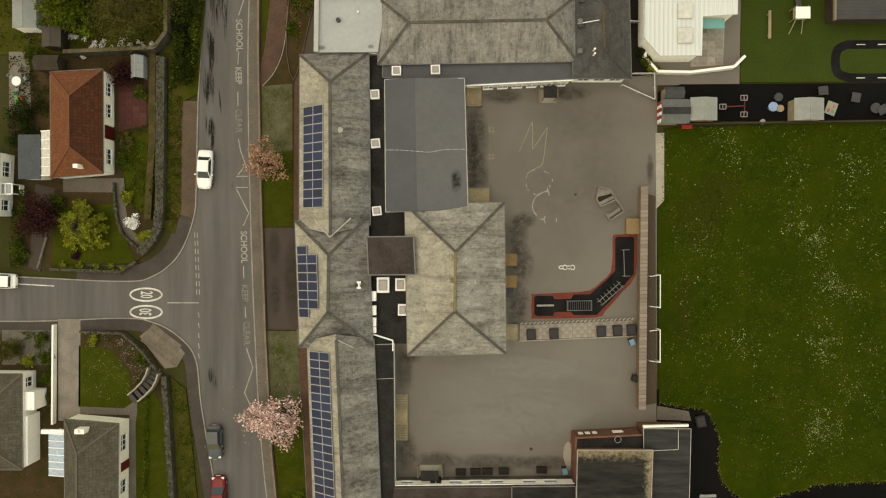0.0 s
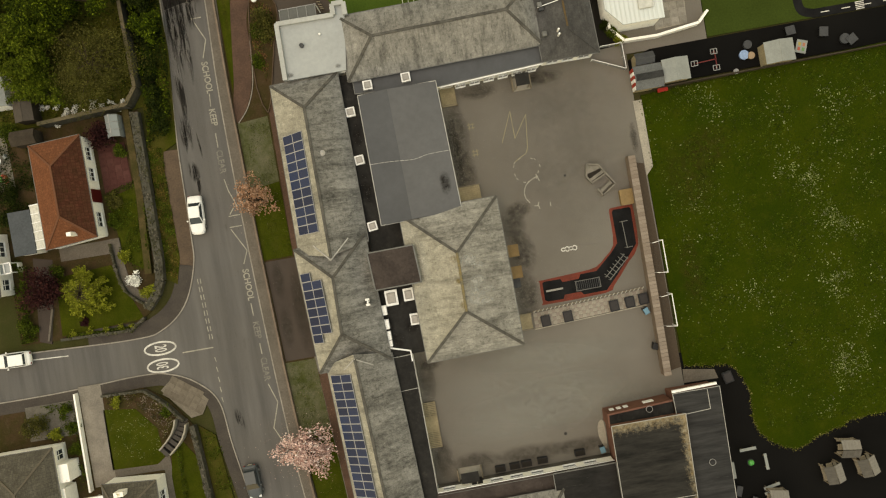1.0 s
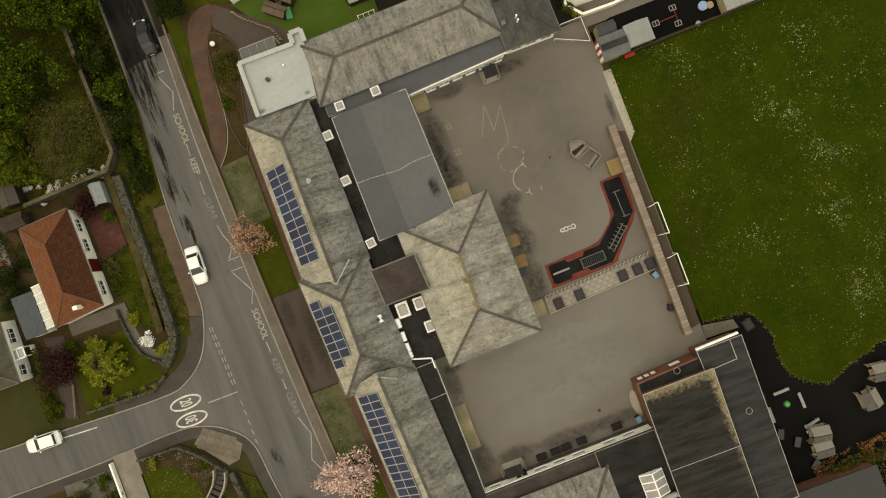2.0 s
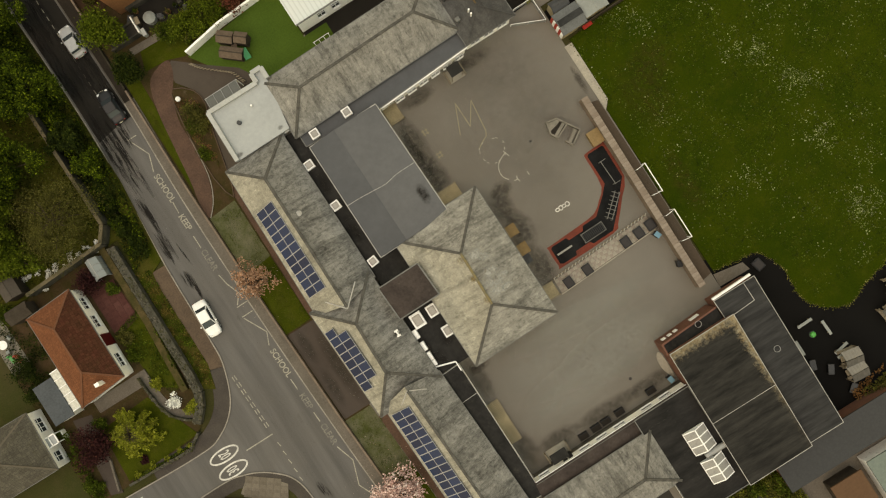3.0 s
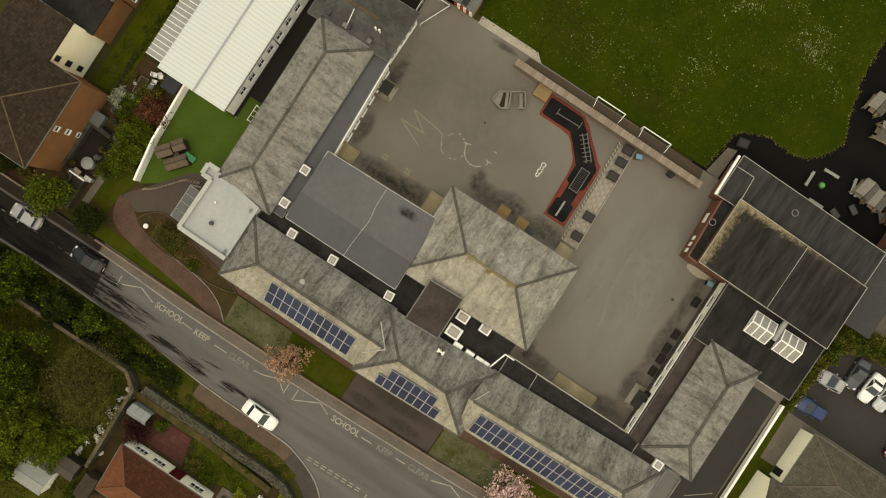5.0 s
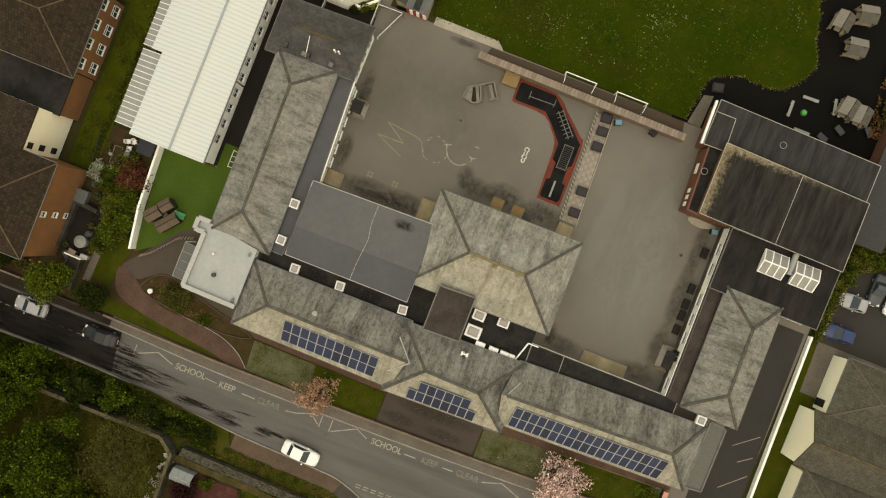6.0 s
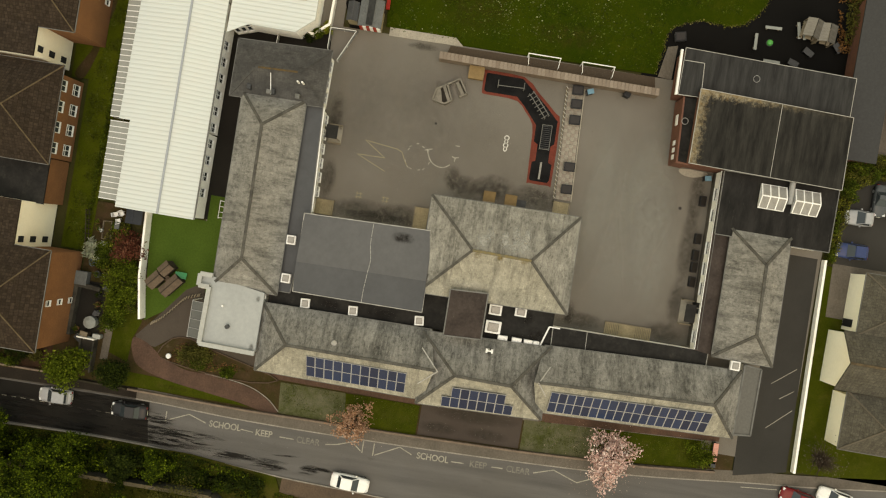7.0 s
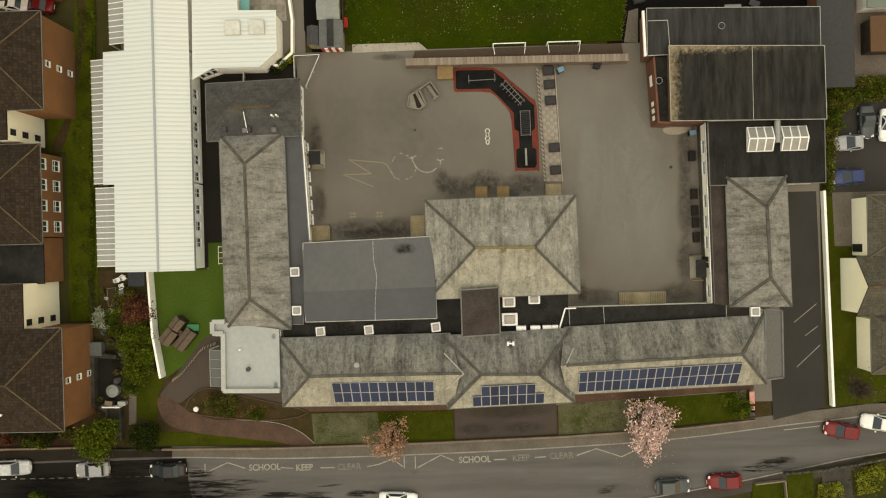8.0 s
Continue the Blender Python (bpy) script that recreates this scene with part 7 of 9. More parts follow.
for x in (0.4, -0.25, -0.9, -1.55):
    part("hoop", beam((x, 28.35, 0.45), (x, 28.95, 0.45), 0.05, 0.05), WHITE_METAL, rack)
for y in (28.35, 28.95):
    part("rail", beam((0.5, y, 0.48), (-1.65, y, 0.48), 0.05, 0.05), WHITE_METAL, rack)
    for x in (0.45, -1.6):
        part("leg", beam((x, y, 0.02), (x, y, 0.46), 0.05, 0.05), WHITE_METAL, rack)
hedge(-35.0, 14.0, -36.2, 3.4, 0.6, 0.7, LEAF_GREEN, "green plants along the garden bank", 14, 110, 0.09)
hedge(-51.0, 6.2, -51.8, -2.4, 0.9, 1.3, LEAF_GREEN, "green hedge along the boundary", 15, 110, 0.12)
hedge(-36.6, -16.5, -36.9, -30.0, 0.6, 0.6, LEAF_GREEN, "border plants along the path", 16, 90, 0.09)
bare = tree("bare_tree", -17.3, -43.9, 2.7, 4.4, LEAF_OLIVE, "grey bare-twigged tree beside the white wall", 120, 300, 0.06, 0.6, 110, 0.13, 110, 0.2)
bare.children[0].data.materials[0] = mottled("grey twig bark", (0.19, 0.165, 0.13), (0.13, 0.115, 0.09), 2, 10, 0.95)


def cover(name, pts, count, mat, label, seed, size=0.09, height=0.18, scale=0.5, bias=0.0):
    """Low plants over a plan polygon, thicker where a soft noise says so."""
    r = np.random.default_rng(seed)
    xs, ys = [p[0] for p in pts], [p[1] for p in pts]
    out, tries = [], 0
    while len(out) < count and tries < count * 14:
        tries += 1
        x, y = r.uniform(min(xs), max(xs)), r.uniform(min(ys), max(ys))
        inside, j = False, len(pts) - 1
        for i in range(len(pts)):
            if (pts[i][1] > y) != (pts[j][1] > y) and x < (pts[j][0] - pts[i][0]) * (y - pts[i][1]) / (pts[j][1] - pts[i][1]) + pts[i][0]:
                inside = not inside
            j = i
        v = noise.noise(Vector((x * scale, y * scale, seed)))
        if inside and v + bias > r.uniform(-0.35, 0.35):
            out.append((x, y, 0.05 + height * max(0.1, 0.5 + v) * r.uniform(0.3, 1.0)))
    return tagged(new(name, leaf_mesh(name, np.array(out), size, r, mat)), label, "plants", kind="stuff")


ROADSIDE = [(-34.0, 60), (-30.2, 60), (-29.7, 40), (-29.7, 29), (-30.4, 22), (-30.9, 18.4), (-33.8, 18), (-33.2, 24)]
cover("roadside_growth", ROADSIDE, 8500, LEAF_DARK, "dark tangled roadside growth", 201, 0.13, 1.3, 0.5, 0.35)
cover("roadside_growth", ROADSIDE, 5000, LEAF_WOOD, "green tangled roadside growth", 202, 0.12, 1.5, 0.6, -0.05)
WALLED = [(-60, 23), (-35.5, 23), (-34.2, 25), (-34.2, 60), (-60, 60)]
cover("ground_cover", WALLED, 9000, LEAF_WOOD, "green undergrowth in the walled garden", 203, 0.12, 0.4, 0.35, 0.1)
cover("ground_cover", WALLED, 5000, LEAF_OLIVE, "olive undergrowth in the walled garden", 204, 0.12, 0.4, 0.35, 0.0)
cover("verge_plants", [(-34.1, 18), (-32.4, 17), (-32.6, 4), (-33.2, 1.6), (-35.4, 3), (-34.1, 12)], 2600, LEAF_GREEN, "coarse grass on the verge", 205, 0.08, 0.12, 0.8, 0.0)
cover("verge_plants", [(-34.1, 18), (-32.4, 17), (-32.6, 4), (-33.2, 1.6), (-35.4, 3), (-34.1, 12)], 1200, leafy("ochre dead grass", (0.085, 0.058, 0.013), (0.115, 0.082, 0.02), (0.14, 0.11, 0.035)), "ochre dead grass on the verge", 206, 0.09, 0.1, 1.0, -0.05)
BORDER = [(-40.2, 13.0), (-36.0, 14), (-36.6, 3.0), (-38.2, 3.8), (-39.4, 6.0)]
cover("border_plants", BORDER, 1600, LEAF_GREEN, "mixed low border plants", 207, 0.09, 0.35, 0.7, -0.05)
cover("border_plants", [(-53, 22), (-46.6, 22), (-46.6, 12.8), (-53, 12.8)], 1800, LEAF_DARK, "dark weeds beside the yard", 208, 0.1, 0.3, 0.6, -0.1)
cover("border_plants", [(-53, 7), (-50.6, 7), (-50.9, -2.8), (-53, -2.8)], 1500, LEAF_GREEN, "green plants along the boundary", 209, 0.1, 0.4, 0.6, 0.0)
cover("rockery_plants", [(-44.2, -10.7), (-39.6, -10.9), (-35.8, -14.4), (-38.4, -17.6), (-38.4, -15.5), (-41.0, -11.7), (-44.2, -11.8)], 500, LEAF_OLIVE, "small rockery plants", 210, 0.08, 0.2, 0.9, 0.0)
cover("rockery_stones", [(-43.8, -10.8), (-39.6, -11.0), (-36.4, -14.0), (-38.3, -17.0), (-38.6, -15.0), (-41.0, -11.6)], 420, leafy("rockery stones", (0.16, 0.12, 0.095), (0.24, 0.19, 0.15), (0.32, 0.28, 0.24)), "small pale rockery stones", 211, 0.08, 0.05, 0.9, 0.2)
cover("bank_plants", [(-34.2, -16.0), (-31.8, -17.2), (-30.8, -26), (-29.8, -36), (-32.4, -36), (-33.4, -20)], 1500, LEAF_GREEN, "coarse grass on the corner verge", 212, 0.08, 0.14, 0.8, 0.0)
cover("bank_plants", [(-52, -10.4), (-47.8, -10.4), (-47.9, -21), (-49.0, -21), (-49.0, -14.4), (-52, -14.4)], 900, LEAF_GREEN, "weeds along the white wall", 213, 0.09, 0.35, 0.8, -0.15)
YARD_BEDS = [(-9.4, 42.4), (-4.0, 41.0), (-4.0, 39.2), (-9.5, 37.2), (-14.2, 36.8), (-14.4, 40.2), (-10.6, 40.4)]
cover("yard_plants", YARD_BEDS, 5200, LEAF_GREEN, "dense green yard planting", 214, 0.12, 1.2, 0.5, 0.1)
cover("yard_plants", YARD_BEDS, 2200, LEAF_OLIVE, "olive yard planting", 215, 0.12, 1.4, 0.6, -0.05)
cover("yard_plants", YARD_BEDS, 700, LEAF_YELLOW, "yellow green yard planting", 216, 0.1, 1.3, 0.7, -0.1)
LEAF_HEDGE = leafy("olive hedge leaves", (0.055, 0.058, 0.010), (0.10, 0.10, 0.018), (0.15, 0.145, 0.03))
CAR_HEDGE = [(14.0, -40.4), (18.0, -41.0), (18.4, -52), (15.2, -52), (15.2, -45.4), (13.6, -43.4), (10.6, -42.7), (4.9, -42.3), (4.9, -41.4), (12.6, -40.9)]
cover("hedge_growth", CAR_HEDGE, 9000, LEAF_HEDGE, "broad olive green hedge growth", 217, 0.10, 1.6, 0.5, 0.4)
cover("hedge_growth", CAR_HEDGE, 900, LEAF_YELLOW, "bright young hedge growth", 218, 0.08, 1.7, 0.7, -0.1)
SOUTH_BANK = [(-30.6, -36), (-28.8, -38.6), (-27.0, -48), (-23.6, -75), (-34, -75), (-34, -36)]
GARDEN_BLOB = [[(-27.0, -44.2), (-26.2, -47.4), (-29.4, -47.6), (-30.0, -44.4)], [(-28.6, -40.0), (-28.4, -42.6), (-31.4, -43.4), (-31.4, -39.8)]]
for k, f in enumerate(GARDEN_BLOB):
    cover("bank_plants", f, 1100, LEAF_YELLOW, "bright green garden plants across the road", 219 + 40 * k, 0.10, 0.9, 0.5, 0.1)
cover("bank_plants", SOUTH_BANK, 1500, LEAF_GREEN, "green garden plants across the road", 220, 0.13, 0.9, 0.5, 0.1)
cover("lawn_tufts", [(-8.0, 43.8), (29, 43.2), (29, 45.0), (16, 45.6), (12, 46.6), (-8, 46.6)], 4200, BANK_GREEN, "coarse tufts on the lawn strip", 221, 0.09, 0.1, 0.6, 0.0)
FRONT_BEDS = [[(-22.3, 18.0), (-19.3, 18.6), (-19.3, 1.9), (-22.3, 1.9)], [(-22.1, -10.4), (-18.7, -10.4), (-17.6, -31), (-20.9, -31)]]
for k, f in enumerate(FRONT_BEDS):
    cover("lawn_tufts", f, 2200, BANK_GREEN, "coarse tufts on the front lawn", 222 + k, 0.05, 0.04, 0.5, -0.1)
cover("bed_plants", [(-19.2, 32.4), (-16.8, 31.2), (-16.8, 28.6), (-18.9, 22.4), (-19.7, 27.4)], 700, LEAF_OLIVE, "low plants in the raised bed", 225, 0.09, 0.25, 0.8, -0.1)
cover("bed_plants", [(-19.2, 32.4), (-16.8, 31.2), (-16.8, 28.6), (-18.9, 22.4), (-19.7, 27.4)], 1200, leafy("rust ground cover", (0.12, 0.055, 0.025), (0.17, 0.085, 0.04), (0.2, 0.12, 0.06)), "rust brown ground cover in the bed", 226, 0.09, 0.15, 0.8, 0.0)
cover("play_shrubs", [(30, -39), (60, -36), (60, -44), (30, -44)], 4200, LEAF_OLIVE, "shrubs behind the play area", 227, 0.13, 1.2, 0.5, 0.0)
cover("play_shrubs", [(29, -38.5), (38, -37.5), (38, -42), (29, -42)], 1600, leafy("russet leaves", (0.10, 0.045, 0.015), (0.17, 0.085, 0.03), (0.22, 0.13, 0.06)), "russet shrubs behind the play area", 228, 0.12, 1.0, 0.6, 0.0)
cover("lawn_daisies", [(-44.4, -11.8), (-41.0, -11.6), (-38.6, -15.6), (-38.6, -18.6), (-44.4, -18.6)], 260, leafy("lawn daisies", (0.2, 0.22, 0.1), (0.32, 0.33, 0.2), (0.5, 0.5, 0.4)), "small daisies on the lawn", 230, 0.05, 0.03, 0.8, 0.0)

# daisies on the field: uncountable small white heads in drifts
rng = np.random.default_rng(7)
pts = []
DRIFTS = [(43.8, -4.0, 1.5), (42.2, -11.0, 2.2), (42.2, -20.9, 1.6), (40.2, 0.7, 1.8), (40.8, 4.6, 0.8), (31.1, 11.4, 1.8), (46.5, 2.0, 3.0), (28.5, -1.0, 2.2), (45.5, -15.0, 2.0), (43.9, -4.2, 1.1), (42.3, -11.2, 1.2), (42.4, -21.0, 1.1), (44.6, -8.0, 1.4), (40.3, 0.6, 1.0), (30.5, -6.0, 2.0), (47.0, 10.0, 3.0), (41.0, 9.5, 3.0), (33.0, -13.0, 2.0), (39.5, -24.0, 1.8), (55, -5, 5), (58, 6, 5)]
while len(pts) < 4300:
    if rng.uniform() < 0.62:
        cx, cy, r = DRIFTS[rng.integers(len(DRIFTS))]
        x, y = cx + rng.normal() * r, cy + rng.normal() * r
    else:
        x, y = rng.uniform(23.8, 70), rng.uniform(-29.0, 13.4)
    v = noise.noise(Vector((x * 0.3, y * 0.3, 3.0)))
    if v + 0.6 * noise.noise(Vector((x * 1.1, y * 1.1, 9.0))) < rng.uniform(-0.25, 0.6) or not (23.8 < x and -27.3 < y < 13.4) or (y < -18.8 and x < 31.5):
        continue
    pts.append((x, y, 0.06))
pts = np.array(pts)
dm = leaf_mesh("daisies", pts, 0.105, rng, leafy("daisy white", (0.07, 0.09, 0.02), (0.13, 0.155, 0.055), (0.34, 0.36, 0.22)), 3.0, 0.9)
tagged(new("daisies", dm), "white daisies scattered in drifts over the field", "flowers", kind="stuff")
fringe = []
for (x, y), (x2, y2) in zip(edge, edge[1:]):
    n = int(26 * math.hypot(x2 - x, y2 - y))
    for k in range(n):
        t = rng.uniform()
        fringe.append((x + (x2 - x) * t + rng.normal() * 0.13, y + (y2 - y) * t + rng.normal() * 0.13, 0.06))
tagged(new("edge_grass", leaf_mesh("edge_grass", np.array(fringe), 0.07, rng, leafy("dry edge grass", (0.09, 0.09, 0.015), (0.17, 0.16, 0.045), (0.28, 0.26, 0.11)))), "pale dry grass fringe along the field edge", "grass", kind="stuff")
# rough tufts that break the flat lawns
tufts = []
while len(tufts) < 14000:
    x, y = rng.uniform(23.4, 56), rng.uniform(-29, 13.6)
    if (y < -18.8 and x < 31.5) or y < -27.4:
        continue
    if noise.noise(Vector((x * 0.3, y * 0.3, 1.0))) > rng.uniform(-0.4, 0.5):
        tufts.append((x, y, 0.07))
tm = leaf_mesh("grass_tufts", np.array(tufts), 0.10, rng, leafy("field grass blades", (0.024, 0.042, 0.002), (0.042, 0.065, 0.004), (0.065, 0.08, 0.012)), 1.0, 1.2)
tagged(new("grass_tufts", tm), "coarse green grass tufts on the field", "grass", kind="stuff")

# ---- playground ----
# climbing trail on rubber
TRAIL = smooth([(8.45, -6.2), (8.8, -5.95), (13.0, -5.75), (15.2, -5.5), (16.5, -4.5), (17.6, -3.35), (17.8, -1.0), (17.8, 0.6), (18.2, 0.95), (20.3, 0.95), (20.6, 0.6), (20.5, -3.7), (19.0, -5.6), (16.9, -8.0), (15.8, -8.65), (9.0, -8.8), (8.45, -8.5)], 2, True)
patch("trail_edging", TRAIL, RUBBER_RED, 0.02, "red rubber edging of the climbing trail", category="rubber surface")
patch("trail_surface", [(8.75, -6.3), (9.0, -6.15), (10.9, -6.15), (11.1, -6.55), (13.0, -6.5), (13.3, -6.0), (15.2, -5.95), (17.2, -4.2), (18.1, -3.2), (18.1, 0.5), (18.3, 0.7), (20.15, 0.7), (20.3, 0.5), (20.25, -3.6), (17.6, -6.7), (16.0, -8.35), (13.3, -8.4), (13.0, -8.0), (11.1, -8.05), (10.9, -8.5), (9.1, -8.5), (8.75, -8.3)], RUBBER_BLACK, 0.03, "black rubber surface of the climbing trail", category="rubber surface")


def trail_frame(name, x, y, turn, label, build):
    t = thing(name, x, y, 0.03, turn, label=label, category="play equipment", group="trail equipment")
    build(t)
    return t


TRAIL_STEEL = mottled("weathered trail steel", (0.20, 0.195, 0.18), (0.13, 0.127, 0.12), 1, 8, 0.7, 0.0, bump=0)


def ladder(t):
    for y in (-0.5, 0.05):
        part("rail", beam((-1.65, y, 0.75), (1.65, y, 0.75), 0.085, 0.085), TRAIL_STEEL, t)
        for x in (-1.65, 1.65):
            part("leg", beam((x, y, 0), (x, y, 0.8), 0.085, 0.085), TRAIL_STEEL, t)
    for k in range(7):
        x = -1.5 + k * 0.5
        part("rung", beam((x, -0.62, 0.72), (x, 0.42, 0.72), 0.065, 0.065), TRAIL_STEEL, t)


def net(t):
    for s in (-1, 1):
        part("rail", beam((-1.4, s * 0.55, 0.5), (1.4, s * 0.55, 0.5), 0.075, 0.075), TRAIL_STEEL, t)
    for s in (-1, 1):
        part("end_rail", beam((s * 1.4, -0.55, 0.5), (s * 1.4, 0.55, 0.5), 0.075, 0.075), TRAIL_STEEL, t)
        for q in (-1, 1):
            part("leg", beam((s * 1.4, q * 0.55, 0), (s * 1.4, q * 0.55, 0.55), 0.075, 0.075), TRAIL_STEEL, t)
    for k in range(12):
        x = -1.25 + k * 0.227
        part("slat", beam((x, -0.5, 0.48), (x, 0.5, 0.48), 0.06, 0.03), GREY_PLASTIC, t)


def bars(t):
    for s, h in ((-1, 1.2), (1, 1.2)):
        part("post", beam((s * 1.5, 0.3, 0), (s * 1.5, 0.3, h), 0.12, 0.12), TRAIL_STEEL, t)
        part("arm", beam((s * 1.5, 0.3, h), (s * 1.5, -0.35, h), 0.075, 0.075), TRAIL_STEEL, t)
    part("top_bar", beam((-1.5, 0.3, 1.2), (1.5, 0.3, 1.2), 0.075, 0.075), TRAIL_STEEL, t)


def balance(t):
    part("beam", box(-1.0, 1.0, -0.11, 0.11, 0.22, 0.36, 0.02), mottled("pale beam", (0.34, 0.33, 0.30), (0.27, 0.26, 0.24), 2, 9), t)
    for x in (-0.8, 0.8):
        part("block", box(x - 0.1, x + 0.1, -0.1, 0.1, 0, 0.22), TRAIL_STEEL, t)


trail_frame("balance_beam", 10.0, -7.25, 1, "pale balance beam on short blocks", balance)
trail_frame("slat_bridge", 13.9, -7.25, 1, "steel framed slatted bridge", net)
trail_frame("climbing_ladder", 17.3, -5.7, 42, "angled steel climbing ladder", ladder)
trail_frame("pull_up_bar", 19.15, -2.3, 92, "low steel hanging bar", bars)

boat = thing("timber_boat", 17.3, 4.4, 0, label="open weathered timber play boat with benches", category="play boat")
GREY_TIMBER = mottled("grey weathered boards", (0.27, 0.245, 0.205), (0.19, 0.172, 0.143), 1.5, 8, 0.9)
BOW = [(-1.45, 0.6), (-1.15, 2.0), (0.1, 1.75), (0.8, 0.6), (-0.95, -0.2)]
for a, b in zip(BOW, BOW[1:] + BOW[:1]):
    part("side_board", beam((*a, 0.3), (*b, 0.3), 0.17, 0.6), GREY_TIMBER, boat)
part("floor", prism([(-1.35, 0.6), (-1.05, 1.85), (0.05, 1.65), (0.7, 0.6), (-0.9, -0.1)], 0.0, 0.05), plain("dark floor boards", (0.06, 0.053, 0.044), 0.9), boat)
part("bench", beam((-1.1, 0.1, 0.46), (0.62, 0.95, 0.46), 0.36, 0.07), GREY_TIMBER, boat)
part("bow_deck", prism([(-1.3, 0.9), (-1.05, 1.85), (0.0, 1.65), (0.3, 1.35), (-0.2, 1.15)], 0.42, 0.49), GREY_TIMBER, boat)
STERN = [(0.8, 0.6), (1.7, -0.75), (0.1, -1.8), (-0.4, -1.0)]
for a, b in zip(STERN, STERN[1:]):
    part("side_board", beam((*a, 0.3), (*b, 0.3), 0.16, 0.6), GREY_TIMBER, boat)
part("stern_bench", beam((1.25, -0.45, 0.46), (-0.15, -1.4, 0.46), 0.36, 0.07), GREY_TIMBER, boat)

crate = thing("storage_box", 20.0, 1.9, 0, label="tan plywood storage box by the brick wall", category="storage box")
part("body", box(-0.78, 0.78, -0.85, 0.85, 0, 0.85, 0.02), CRATE, crate)
part("lid", box(-0.84, 0.84, -0.9, 0.9, 0.85, 0.95, 0.02), CRATE, crate)
for y in (-2.35, -4.85):
    c2 = thing("play_kitchen", 6.0, y + 0.4, 0, label="tan timber mud kitchen by the hall wall", category="play kitchen", group="mud kitchens")
    part("cabinet", box(-0.6, 0.6, -0.65, 0.65, 0, 0.85, 0.02), CRATE, c2)
    part("worktop", box(-0.65, 0.65, -0.7, 0.7, 0.85, 0.92, 0.01), CRATE, c2)
    part("back_board", box(-0.65, -0.55, -0.7, 0.7, 0.92, 1.3), TIMBER, c2)


def goal(x, y):
    g = thing("goal", x, y, 0.04, label="white tubular football goal with its back to the wall", category="goal", group="goals")
    part("crossbar", tube((0.6, -1.85, 1.8), (0.6, 1.85, 1.8), 0.06), WHITE_METAL, g)
    for s in (-1, 1):
        part("post", tube((0.6, s * 1.85, 0), (0.6, s * 1.85, 1.8), 0.06), WHITE_METAL, g)
        part("top_stay", tube((0.6, s * 1.85, 1.8), (-0.55, s * 1.7, 1.75), 0.035), WHITE_METAL, g)
        part("back_stay", tube((-0.55, s * 1.7, 1.75), (-0.7, s * 1.7, 0), 0.035), WHITE_METAL, g)
    part("ground_bar", tube((-0.7, -1.7, 0.04), (-0.7, 1.7, 0.04), 0.035), WHITE_METAL, g)
    bm = bmesh.new()
    for k in range(19):
        yy = -1.8 + k * 0.2
        add_tube(bm, (0.6, yy, 1.78), (-0.6, yy * 0.94, 1.72), 0.008, 0.008, 3)
        add_tube(bm, (-0.6, yy * 0.94, 1.72), (-0.7, yy * 0.94, 0.05), 0.008, 0.008, 3)
    part("net", bm, GREY_PLASTIC, g)
    return g


goal(22.2, -5.5)
goal(22.2, -11.7)
patch("goal_earth", [(21.3, 5.8), (22.7, 5.4), (22.9, -18.6), (21.2, -18.9)], plain("trodden brown earth", (0.10, 0.075, 0.055), 0.95), 0.03, "trodden earth between wall and field", category="ground")

# seating strip with checkered slabs, planters and a slatted rail
strip = thing("slab_strip", label="raised strip of pale checkered slabs", category="paving", kind="structure")
slab_a = mesh_of(box(0, 0.42, 0, 0.42, 0, 0.1), "slab", mottled("cream slab", (0.37, 0.335, 0.28), (0.33, 0.30, 0.25), 2, 8))
slab_b = mesh_of(box(0, 0.42, 0, 0.42, 0, 0.1), "slab", mottled("pinkish slab", (0.325, 0.275, 0.23), (0.29, 0.245, 0.205), 2, 8))
for i in range(30):
    for j in range(4):
        ob = new("slab", slab_a if (i + j) % 2 else slab_b)
        ob.parent = strip
        ob.location = (7.1 + i * 0.434, -11.3 + 0.062 * i * 0.434 / 1.3 + j * 0.434, 0.0)
part("edge_board", beam((7.0, -11.42, 0.08), (20.2, -10.82, 0.08), 0.12, 0.16), CONCRETE, strip)
rail = thing("slatted_rail", label="low rail of pale diagonal slats", category="rail")
part("base_rail", beam((7.1, -9.35, 0.1), (20.1, -8.75, 0.1), 0.1, 0.1), TIMBER, rail)
slat_me = mesh_of(beam((-0.13, -0.13, 0.55), (0.13, 0.13, 0.55), 0.09, 0.06), "slat", mottled("pale slat", (0.46, 0.44, 0.38), (0.38, 0.36, 0.31), 2, 8))
post_me = mesh_of(beam((0, 0, 0.1), (0, 0, 0.55), 0.07, 0.07), "slat_post", TIMBER)
for k in range(27):
    x, y = 7.25 + k * 0.49, -9.34 + k * 0.0226
    for nm, me in (("slat", slat_me), ("slat_post", post_me)):
        ob = new(nm, me)
        ob.parent = rail
        ob.location = (x, y, 0)


def planter(x, y, turn=0.0, z=0.1):
    p = thing("planter", x, y, z, turn, label="square dark plastic planter box with soil", category="planter", group="planters")
    part("shell", box(-0.48, 0.48, -0.58, 0.58, 0, 0.55, 0.05), GREY_PLASTIC, p)
    part("rim", box(-0.54, 0.54, -0.64, 0.64, 0.5, 0.6, 0.02), BLACK_PLASTIC, p)
    part("soil", box(-0.4, 0.4, -0.5, 0.5, 0.58, 0.63, 0.01), plain("planter soil", (0.06, 0.055, 0.055), 0.95), p)
    return p


